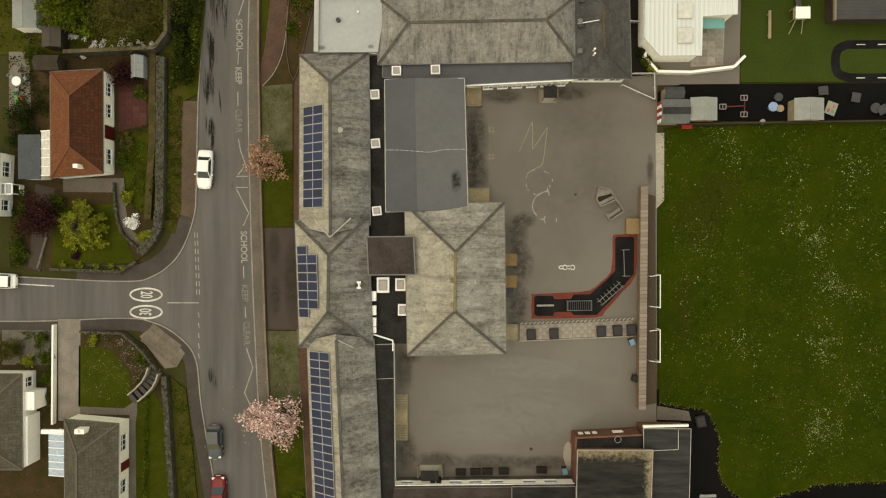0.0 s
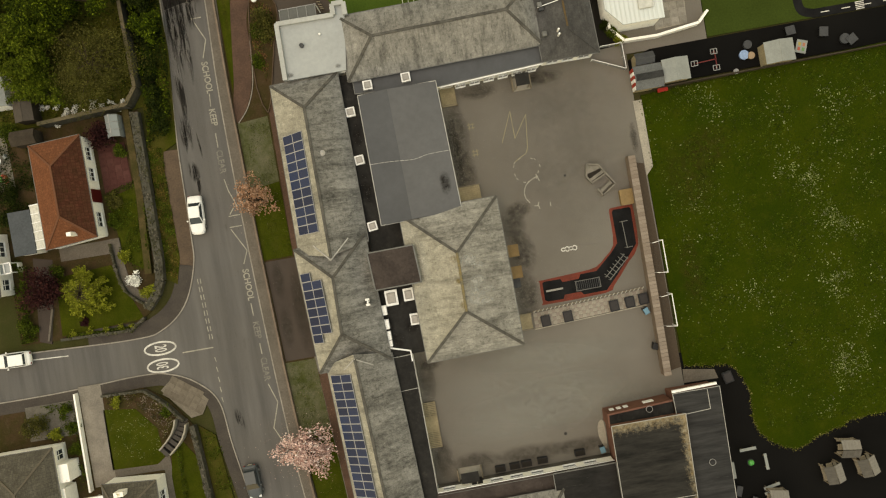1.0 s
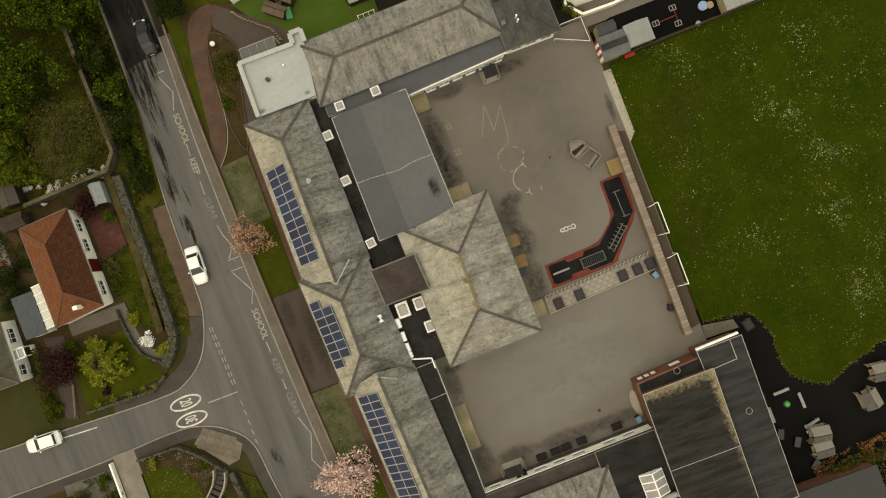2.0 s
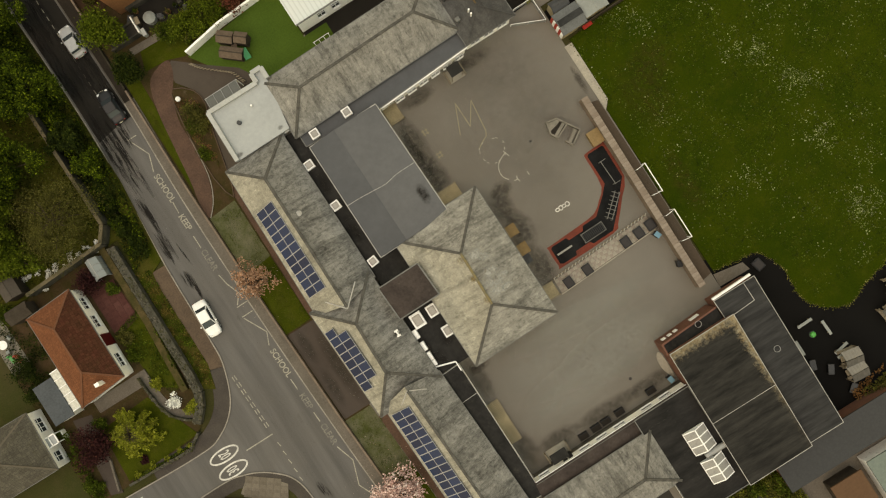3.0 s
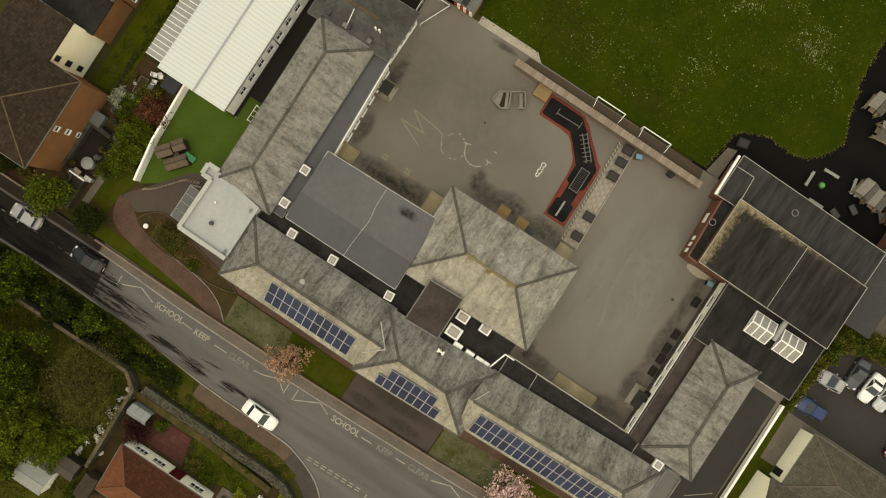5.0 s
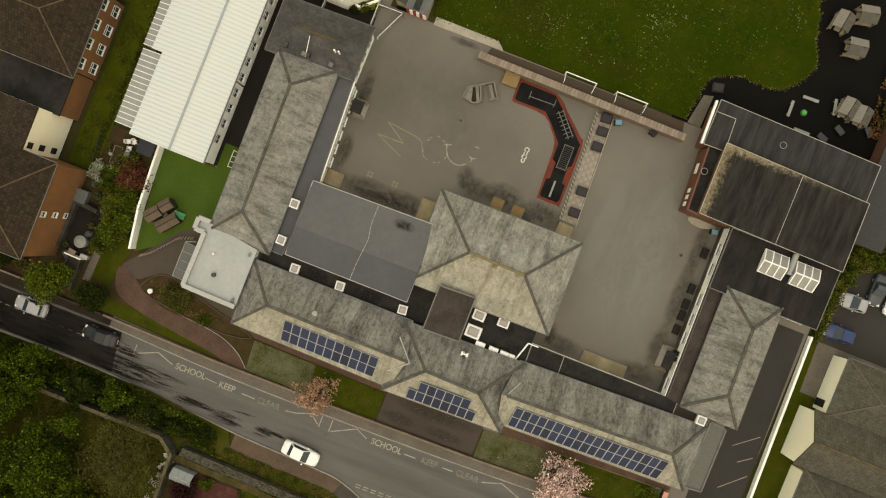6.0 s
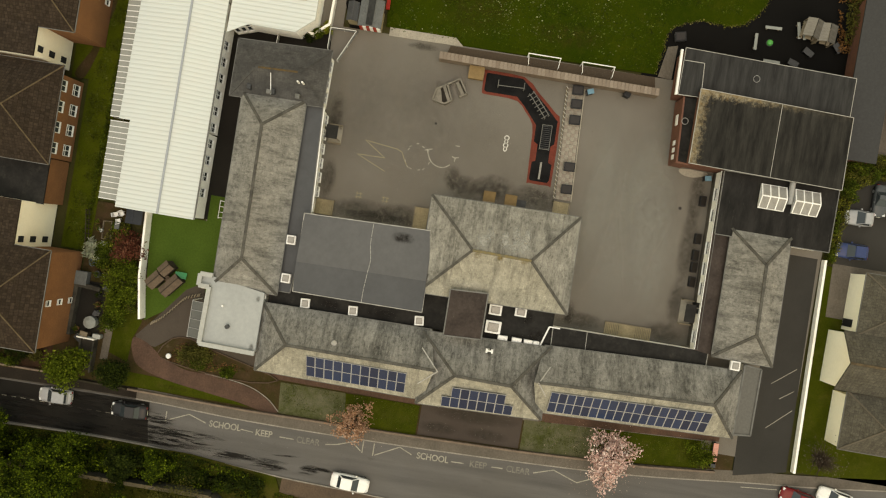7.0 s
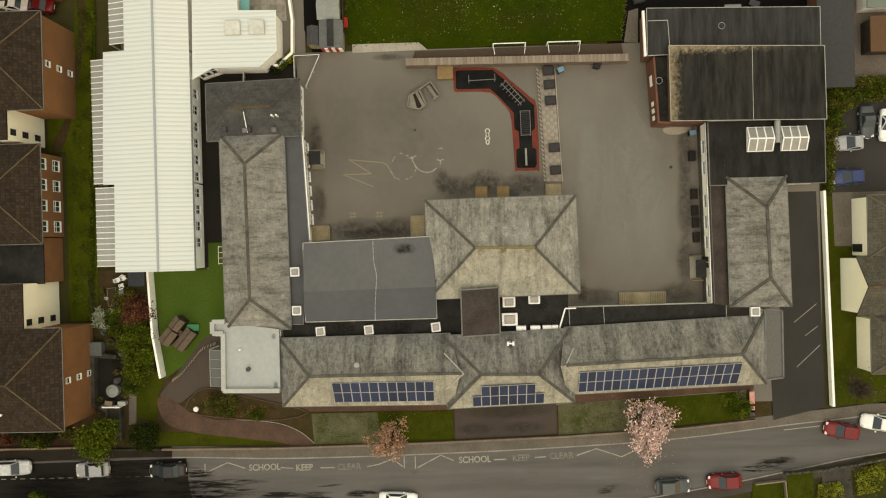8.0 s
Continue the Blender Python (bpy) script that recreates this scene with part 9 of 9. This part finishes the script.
part("cover", tube((0, 0, 0.8), (0, 0, 1.05), 0.75, 0.3, 14), ROOF_PALE, tank)

# ---- terrace furniture west of the bungalow ----
tb = thing("garden_table", -51.7, 18.9, 0.03, label="round white garden table on the terrace", category="table")
part("top", tube((0, 0, 0.68), (0, 0, 0.72), 0.55, 0.55, 18), WHITE_METAL, tb)
part("stem", tube((0, 0, 0), (0, 0, 0.68), 0.05), WHITE_METAL, tb)
for k in range(3):
    a = k * 2.1 + 0.4
    ch = thing("garden_chair", -51.7 + 1.0 * math.cos(a), 18.9 + 1.0 * math.sin(a), 0.03, math.degrees(a), label="pale plastic chair round the garden table", category="chair", group="terrace chairs")
    part("seat", box(-0.22, 0.22, -0.22, 0.22, 0.42, 0.46, 0.01), ROOF_PALE, ch)
    part("backrest", box(0.18, 0.22, -0.22, 0.22, 0.46, 0.85), ROOF_PALE, ch)
    for sx in (-0.19, 0.19):
        for sy in (-0.19, 0.19):
            part("leg", beam((sx, sy, 0), (sx, sy, 0.42), 0.035, 0.035), ROOF_PALE, ch)
for x, y, c, lab in ((-51.3, 16.7, (0.5, 0.06, 0.03), "red plastic toy on the terrace"), (-52.0, 17.0, (0.03, 0.3, 0.06), "green plastic toy on the terrace")):
    t = thing("toy_seat", x, y, 0.03, 12, label=lab, category="toy", group="terrace toys")
    pm = plain("toy plastic", c, 0.4)
    part("base", box(-0.22, 0.22, -0.55, 0.55, 0, 0.25, 0.05), pm, t)
    part("back", box(-0.2, 0.2, 0.4, 0.55, 0.25, 0.6, 0.04), pm, t)

# ---- covers and small litter on the hard surfaces ----
for x, y, z, r, lab in ((11.3, 16.6, 0.0, 0.25, "small dark drain cover in the playground"), (8.4, -24.0, 0.0, 0.2, "small dark drain cover in the playground"), (13.5, 5.6, 0.0, 0.16, "small dark drain cover in the playground")):
    mc = thing("drain_cover", x, y, z, label=lab, category="drain cover", group="drain covers")
    part("rim", tube((0, 0, 0), (0, 0, 0.012), r, r, 18), GREY_PLASTIC, mc)
    part("lid", tube((0, 0, 0.012), (0, 0, 0.018), r * 0.82, r * 0.8, 18), plain("dark iron", (0.05, 0.045, 0.04), 0.7), mc)
specks = np.random.default_rng(77)
pp = [(specks.uniform(1.5, 20), specks.uniform(-25.5, 17), 0.012) for _ in range(260)] + [(specks.uniform(-30, -25), specks.uniform(-30, 30), -0.085) for _ in range(160)]
tagged(new("leaf_litter", leaf_mesh("leaf_litter", np.array(pp), 0.035, specks, plain("dead leaf", (0.06, 0.05, 0.04), 0.9), 2.0)), "scattered dead leaves and grit", "litter", kind="stuff")
petal = [(-21.6 + specks.normal() * 2.6, -20.4 + specks.normal() * 2.6, 0.04) for _ in range(420)] + [(-22.4 + specks.normal() * 1.6, 9.3 + specks.normal() * 1.6, 0.04) for _ in range(120)]
tagged(new("fallen_petals", leaf_mesh("fallen_petals", np.array(petal), 0.035, specks, BLOSSOM, 3.0)), "fallen pink petals under the cherry trees", "petals", kind="stuff")

# ---- vehicles ----
def car(x, y, turn, colour, label, length=4.3, width=1.78, height=1.48, estate=False, z=-0.1):
    """A car whose nose points along its own +x."""
    c = thing("car", x, y, z, turn, label=label, category="car", group="cars")
    L, W = length / 2, width / 2
    bm = bmesh.new()
    stations = [(-L, 0.78, 0.45, 0.80), (-L + 0.12, 0.90, 0.30, 0.92), (-L + 0.7, 0.98, 0.24, 0.95), (0.0, 1.0, 0.22, 0.92), (L - 1.2, 0.99, 0.24, 0.90), (L - 0.45, 0.93, 0.26, 0.78), (L - 0.1, 0.80, 0.32, 0.66), (L, 0.62, 0.42, 0.58)]
    rings = []
    for sx, sw, z0, z1 in stations:
        w = W * sw
        prof = [(-w * 0.86, z0), (-w, z0 + 0.14), (-w, z1 - 0.2), (-w * 0.9, z1 - 0.05), (-w * 0.55, z1), (w * 0.55, z1), (w * 0.9, z1 - 0.05), (w, z1 - 0.2), (w, z0 + 0.14), (w * 0.86, z0)]
        rings.append([bm.verts.new((sx, py, pz)) for py, pz in prof])
    for u, v in zip(rings, rings[1:]):
        for k in range(10):
            j = (k + 1) % 10
            bm.faces.new((u[k], u[j], v[j], v[k]))
    bm.faces.new(rings[0])
    bm.faces.new(rings[-1][::-1])
    body = part("body", bm, colour, c)
    for f in body.data.polygons:
        f.use_smooth = True
    rear = -L + (0.28 if estate else 0.75)
    top0, top1 = rear + (0.35 if estate else 0.55), L - 2.0
    base1 = L - 1.15
    h0, h1 = 0.90, height
    wb, wt = W * 0.88, W * 0.70

    def quad(name, pts, mat, out):
        q = bmesh.new()
        a = [q.verts.new(p) for p in pts]
        o = Vector(out) * 0.03
        b = [q.verts.new(Vector(p) + o) for p in pts]
        q.faces.new(a)
        q.faces.new(b[::-1])
        for i in range(4):
            q.faces.new((a[i], a[(i + 1) % 4], b[(i + 1) % 4], b[i]))
        return part(name, q, mat, c)

    cab = bmesh.new()
    lo = [cab.verts.new(p) for p in ((rear, -wb, h0 - 0.05), (base1, -wb, h0 - 0.05), (base1, wb, h0 - 0.05), (rear, wb, h0 - 0.05))]
    hi = [cab.verts.new(p) for p in ((top0, -wt, h1 - 0.05), (top1, -wt, h1 - 0.05), (top1, wt, h1 - 0.05), (top0, wt, h1 - 0.05))]
    cab.faces.new(lo[::-1])
    cab.faces.new(hi)
    for i in range(4):
        cab.faces.new((lo[i], lo[(i + 1) % 4], hi[(i + 1) % 4], hi[i]))
    part("cabin", cab, colour, c)
    part("roof_panel", box(top0 - 0.05, top1 + 0.05, -wt - 0.02, wt + 0.02, h1 - 0.06, h1, 0.025), colour, c)
    k = 0.08
    quad("windscreen", [(base1 - k, -wb * 0.93, h0 + 0.02), (base1 - k, wb * 0.93, h0 + 0.02), (top1 + k, wt * 0.95, h1 - 0.1), (top1 + k, -wt * 0.95, h1 - 0.1)], GLASS, (0.06, 0, 0.06))
    quad("rear_window", [(rear + k, -wb * 0.9, h0 + 0.05), (rear + k, wb * 0.9, h0 + 0.05), (top0 - k * 0.6, wt * 0.92, h1 - 0.1), (top0 - k * 0.6, -wt * 0.92, h1 - 0.1)], GLASS, (-0.06, 0, 0.06))
    for s in (-1, 1):
        quad("side_window", [(rear + 0.25, s * wb, h0 + 0.03), (base1 - 0.3, s * wb, h0 + 0.03), (top1 - 0.05, s * (wt + 0.03), h1 - 0.12), (top0 + 0.1, s * (wt + 0.03), h1 - 0.12)], GLASS, (0, s * 0.35, 0.1))
        part("headlight", box(L - 0.42, L - 0.12, s * W * 0.62 - 0.17, s * W * 0.62 + 0.17, 0.58, 0.72, 0.03), HEADLIGHT, c)
        part("tail_light", box(-L - 0.01, -L + 0.12, s * W * 0.66 - 0.12, s * W * 0.66 + 0.12, 0.6, 0.8, 0.02), TAILLIGHT, c)
        part("mirror", box(base1 - 0.55, base1 - 0.38, s * (W + 0.02), s * (W + 0.2), 0.9, 1.04, 0.03) if s > 0 else box(base1 - 0.55, base1 - 0.38, -W - 0.2, -W - 0.02, 0.9, 1.04, 0.03), colour, c)
        for wx in (-L + 0.8, L - 0.85):
            tyre = part("wheel", tube((wx, s * (W - 0.2), 0.31), (wx, s * (W - 0.01), 0.31), 0.31, 0.31, 18), BLACK_PLASTIC, c)
            part("rim", tube((wx, s * (W - 0.012), 0.31), (wx, s * (W + 0.005), 0.31), 0.2, 0.19, 12), STEEL, tyre)
    for s, nm in ((1, "number_plate"), (-1, "number_plate")):
        part(nm, box(s * L - 0.02, s * L + 0.02, -0.25, 0.25, 0.46, 0.56), CREAM, c)
    return c


HEADLIGHT = glass("headlight glass", (0.55, 0.56, 0.56))
TAILLIGHT = glass("tail light", (0.25, 0.012, 0.01))
P_WHITE, P_SILVER, P_BLACK = paint("white car paint", (0.80, 0.80, 0.78)), paint("silver car paint", (0.42, 0.43, 0.44)), paint("black car paint", (0.018, 0.018, 0.02))
P_GREY, P_RED, P_BLUE, P_PALE = paint("grey car paint", (0.085, 0.095, 0.10)), paint("red car paint", (0.20, 0.006, 0.008)), paint("blue car paint", (0.03, 0.055, 0.16)), paint("pale silver paint", (0.55, 0.57, 0.57))
car(-29.6, 8.55, -93, P_WHITE, "white saloon car parked at the kerb", 4.5)
car(-28.55, -23.3, -88, P_GREY, "dark grey hatchback parked on the road", 4.0, estate=True)
car(-28.05, -29.2, 93, P_RED, "red hatchback parked on the road", 3.9, estate=True)
car(-54.0, -4.45, 178, P_WHITE, "white van-like car on the side road", 4.3, estate=True)
car(-25.1, 54.0, -89, P_PALE, "pale silver car parked at the kerb", 4.3, estate=True)
car(-25.45, 44.5, 92, P_SILVER, "silver hatchback parked at the kerb", 4.0, estate=True)
car(-25.7, 35.6, 91, P_BLACK, "black car parked at the kerb", 4.3)
car(-22.4, -42.7, 80, P_RED, "bright red car parked at the kerb", 4.0, estate=True)
car(-21.6, -46.9, 80, P_WHITE, "white car parked at the kerb", 4.0, estate=True)
car(10.6, -44.1, 92, P_SILVER, "small silver trailer-like car in the car park", 3.2, estate=True, z=0.0)
car(12.9, -46.2, 182, P_GREY, "dark grey car in the car park", 3.7, 1.62, z=0.0)
car(12.5, -48.4, 176, P_WHITE, "white car in the car park", 3.7, 1.62, z=0.0)
car(12.6, -50.4, 176, P_PALE, "silver car in the car park", 3.7, 1.62, z=0.0)
car(12.7, -52.4, 176, P_BLACK, "black car in the car park", 3.8, z=0.0)
car(6.7, -43.9, 92, P_BLUE, "blue hatchback in the car park", 3.7, estate=True, z=0.0)
car(8.6, -55.0, 160, P_RED, "red car in the car park", 3.8, z=0.0)
car(29.3, 49.5, 80, P_RED, "red car by the apartment block", 4.0, z=0.0)
car(29.6, 52.4, 80, P_WHITE, "white car by the apartment block", 4.0, z=0.0)

# ---- road markings ----
def road_words(text, x, y, size, turn, mat, label, z=-0.094, squeeze=1.0):
    cu = bpy.data.curves.new("letters", "FONT")
    cu.body, cu.size, cu.extrude, cu.offset = text, size, 0.003, 0.022
    cu.align_x, cu.align_y = "CENTER", "CENTER"
    tmp = new("letters", cu)
    bpy.context.view_layer.update()
    me = bpy.data.meshes.new_from_object(tmp.evaluated_get(bpy.context.evaluated_depsgraph_get()))
    bpy.data.objects.remove(tmp)
    me.materials.clear()
    me.materials.append(mat)
    ob = new("road_lettering", me)
    ob.matrix_world = pose(x, y, z, 0, 0, turn) @ Matrix.Diagonal((squeeze, 1, 1, 1))
    return tagged(ob, label, "road marking", "road lettering")


for word, x, y in (("SCHOOL", -25.75, 24.3), ("KEEP", -25.85, 19.6), ("CLEAR", -25.85, 14.3), ("SCHOOL", -25.25, -0.5), ("KEEP", -25.15, -5.9), ("CLEAR", -24.98, -10.6)):
    road_words(word, x, y, 1.04, -89, ROADPAINT if word == "SCHOOL" or y == 19.6 else ROADPAINT_FAINT, "faded painted word on the road", squeeze=0.9)


def line(pts, w, mat, label, z=-0.096):
    bm = bmesh.new()
    for a, b in zip(pts, pts[1:]):
        add_beam(bm, (*a, z), (*b, z), w, 0.008)
    return lone("road_line", bm, mat, label, "road marking", "road lines")


WORN = "worn pale line painted on the road"
for pts in ([(-26.4, 31.4), (-25.2, 31.4)], [(-26.3, 31.4), (-25.1, 28.7), (-25.8, 26.6)], [(-25.8, 22.4), (-25.9, 20.9)], [(-25.9, 17.7), (-25.9, 16.0)], [(-25.85, 12.2), (-25.6, 10.8), (-24.8, 8.6)], [(-26.1, 7.8), (-24.7, 7.8)], [(-25.9, 8.0), (-25.2, 8.9)], [(-26.2, 6.5), (-24.75, 6.5)], [(-26.1, 6.3), (-24.65, 3.5), (-25.3, 2.0)], [(-25.3, -2.7), (-25.25, -4.2)], [(-25.1, -7.5), (-25.05, -8.8)], [(-24.95, -12.4), (-24.2, -14.7), (-25.2, -17.6), (-24.3, -19.6)]):
    line(pts, 0.12, ROADPAINT, WORN)
for k in range(8):
    for dx in (0.0, 0.32):
        y = 1.2 - k * 0.95
        line([(-31.05 + dx + 0.03 * k, y), (-31.03 + dx + 0.03 * k, y - 0.62)], 0.1, ROADPAINT, "dashed give way line at the junction")
for k in range(5):
    line([(-30.65, -8.2 - k * 1.2), (-30.55, -8.8 - k * 1.2)], 0.1, ROADPAINT, WORN)
line([(-34.3, -7.05), (-30.6, -7.05)], 0.14, ROADPAINT, WORN)
line([(-52.3, -4.85), (-47.8, -5.1)], 0.12, ROADPAINT_NEW, WORN)
line([(-22.4, -36.4), (-22.0, -40.6)], 0.09, ROADPAINT, WORN)
for y, num, turn in ((-6.1, "20", -90), (-8.15, "30", 90)):
    pts = [(-36.85 + 1.88 * math.cos(k * math.tau / 36), y + 0.74 * math.sin(k * math.tau / 36)) for k in range(37)]
    line(pts, 0.2, ROADPAINT_NEW, "white oval road roundel")
    road_words(num, -36.85, y, 2.0, turn, ROADPAINT_NEW, "white speed number in a road roundel", squeeze=0.42)
for k, (x, y, rx, ry, a) in enumerate([(-29.6, 18.3, 0.5, 2.6, 2), (-29.3, 25.5, 0.45, 4.5, 1), (-29.2, 13.6, 0.7, 1.5, 10), (-28.9, 11.9, 0.3, 1.2, -6), (-28.8, 33.0, 0.6, 4.5, -2), (-28.2, 38.5, 0.35, 6.0, 0), (-27.4, 36.0, 0.25, 5.0, -3), (-28.4, 29.0, 0.2, 4.0, 2), (-28.9, 44.5, 0.6, 5.5, 0), (-27.6, 50.0, 0.5, 6.0, 0), (-26.6, 47.5, 0.3, 5.0, 0), (-25.6, 40.2, 1.3, 2.6, 0), (-28.0, 16.5, 0.12, 1.8, 4), (-26.3, -35.0, 0.9, 3.0, 10), (-26.9, -32.6, 0.6, 1.4, 0), (-29.0, -16.0, 0.5, 1.5, 10)]):
    add_film(TAR, x, y, -0.0875 + 0.0004 * k, rx, ry, a, 0, "dark wet tar streak on the road", "tar_patch")
for k, (x, y, rx, ry) in enumerate([(-21.6, -0.5, 0.8, 2.6), (-21.5, -6.2, 0.8, 2.8), (-19.6, -4.5, 1.0, 5.5), (-19.0, 14.0, 0.3, 3.0)]):
    add_film(ALGAE, x, y, 0.026 + 0.001 * k, rx, ry, 0, 0, "dark patch on the front yard")
for k, (x, y, rx, ry) in enumerate([(-33.0, 12.0, 0.7, 2.0), (-33.2, 7.0, 0.6, 2.2), (-32.8, 15.0, 0.6, 1.2), (-31.8, -22.0, 0.5, 2.0), (-22.3, 31.0, 0.3, 2.2), (27.5, 3.0, 3.5, 5.0), (30.5, 6.0, 3.0, 3.0), (26.0, -8.0, 1.6, 5.0)]):
    add_film(EARTH_FILM, x, y, 0.05 + 0.001 * k, rx, ry, 0, 0, "worn brown patch in the grass", "worn_patch")

# broad darker and paler areas on the playground, then dark lanes on the road
for k, (m, x, y, rx, ry, a) in enumerate([(DARK_FILM, 10.0, 11.5, 13.0, 8.0, 5), (DARK_FILM, 15.5, 15.5, 8.0, 4.0, -4), (DARK_FILM, 14.5, 4.0, 7.0, 7.0, 20), (DARK_FILM, 10.5, -3.5, 9.0, 6.5, 10), (DARK_FILM, 14.0, 9.0, 9.0, 8.0, 30), (PALE_FILM, 5.0, -17.5, 12.0, 4.6, -3), (PALE_FILM, 11.0, -20.5, 10.0, 3.4, -4), (PALE_FILM, 8.0, -14.5, 11.0, 2.0, -3), (PALE_FILM, 3.0, -21.5, 9.0, 3.2, 2)]):
    add_film(m, x, y, 0.0020 + 0.0003 * k, rx, ry, a, 0, "broad faint tone patch on the asphalt")
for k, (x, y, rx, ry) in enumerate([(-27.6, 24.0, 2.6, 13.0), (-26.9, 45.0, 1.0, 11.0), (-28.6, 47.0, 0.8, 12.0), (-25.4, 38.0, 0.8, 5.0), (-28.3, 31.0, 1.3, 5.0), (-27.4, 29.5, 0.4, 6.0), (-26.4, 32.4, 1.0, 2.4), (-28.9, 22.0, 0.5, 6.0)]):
    add_film(DARK_FILM if k == 0 else TAR, x, y, -0.080 + 0.0006 * k, rx, ry, 0, 0, "broad dark lane on the road", "damp_stain")
for k in range(22):
    line([(-26.55 - 0.004 * k, 33.4 + k * 1.15), (-26.55 - 0.004 * k, 34.0 + k * 1.15)], 0.08, ROADPAINT, "dashed parking bay line on the road", -0.086)
for x, y in ((-17.0, 50.0), (-16.9, 52.0), (-17.0, 53.6)):
    v = thing("tile_vent", x, y, 8.4, label="small white vent on the tiled roof", category="vent", group="roof vents")
    part("pipe", tube((0, 0, -0.6), (0, 0, 0.3), 0.09), WHITE_METAL, v)
    part("cap", tube((0, 0, 0.3), (0, 0, 0.4), 0.15, 0.12), WHITE_METAL, v)

# ---- single pieces: wall copings, patio slabs and corner slabs ----
def varied(name, a, b, rough=0.9):
    """A stone whose tone differs from piece to piece."""
    m = Mat(name, rough)
    c = m.mix(m.chance(), a, b)
    c = m.mix(m.ramp(m.noise(1.3, 6, rough=0.7), 0.5, 0.72, 0, 0.6), c, (a[0] * 0.5, a[1] * 0.5, a[2] * 0.5))
    c = m.mix(1.0, c, m.ramp(m.noise(8, 6, rough=0.8), 0.3, 0.7, 0.8, 1.2), "MULTIPLY")
    return m.done(c)


cope = mesh_of(box(-0.415, 0.415, -0.21, 0.21, 0.0, 0.09, 0.015), "coping_stone", varied("brick coping", (0.235, 0.185, 0.148), (0.32, 0.262, 0.215)))
for k in range(58):
    t = (k + 0.5) / 58
    ob = new("coping_stone", cope)
    ob.parent = pk
    ob.matrix_world = pose(21.05 - 0.2 * t, 6.4 - 25.4 * t, 1.6, 0, 0, 0.5 * math.sin(k * 2.3))
patio = [o for o in bpy.data.objects if o.name == "patio"][0]
slab_big = mesh_of(box(-0.44, 0.44, -0.44, 0.44, 0.0, 0.035, 0.008), "paving_slab", varied("grey patio slab", (0.25, 0.23, 0.195), (0.40, 0.37, 0.32)))
for i in range(4):
    for j in range(5):
        ob = new("paving_slab", slab_big)
        ob.parent = patio
        ob.matrix_world = pose(27.2 + i * 0.92, 20.95 + j * 0.92, 0.03)
corner = [o for o in bpy.data.objects if o.name == "corner_paving"][0]
slab_mid = mesh_of(box(-0.42, 0.42, -0.42, 0.42, 0.0, 0.03, 0.008), "paving_slab", varied("weathered corner slab", (0.15, 0.126, 0.098), (0.205, 0.174, 0.138)))
for i in range(6):
    for j in range(5):
        p = Vector((-37.0, -11.2)) + i * 0.86 * Vector((0.80, -0.60)) + j * 0.86 * Vector((0.60, 0.80)) * 0.98 - Vector((0.4, 0.9))
        inside = 0.55 < (p.x + 37.6) * 0.60 + (p.y + 11.0) * 0.80 + 1.2 < 3.6 and -36.9 < p.x < -32.7 and p.y > -14.3
        if inside:
            ob = new("paving_slab", slab_mid)
            ob.parent = corner
            ob.matrix_world = pose(p.x, p.y, 0.012, 0, 0, -36.87)
red_patio = [o for o in bpy.data.objects if o.name == "red_patio"][0]
slab_red = mesh_of(box(-0.4, 0.4, -0.4, 0.4, 0.0, 0.025, 0.008), "paving_slab", varied("dark red slab", (0.088, 0.034, 0.029), (0.118, 0.05, 0.042)))
for i in range(4):
    for j in range(6):
        ob = new("paving_slab", slab_red)
        ob.parent = red_patio
        ob.matrix_world = pose(-39.55 + i * 0.82, 14.0 + j * 0.82, 0.035)
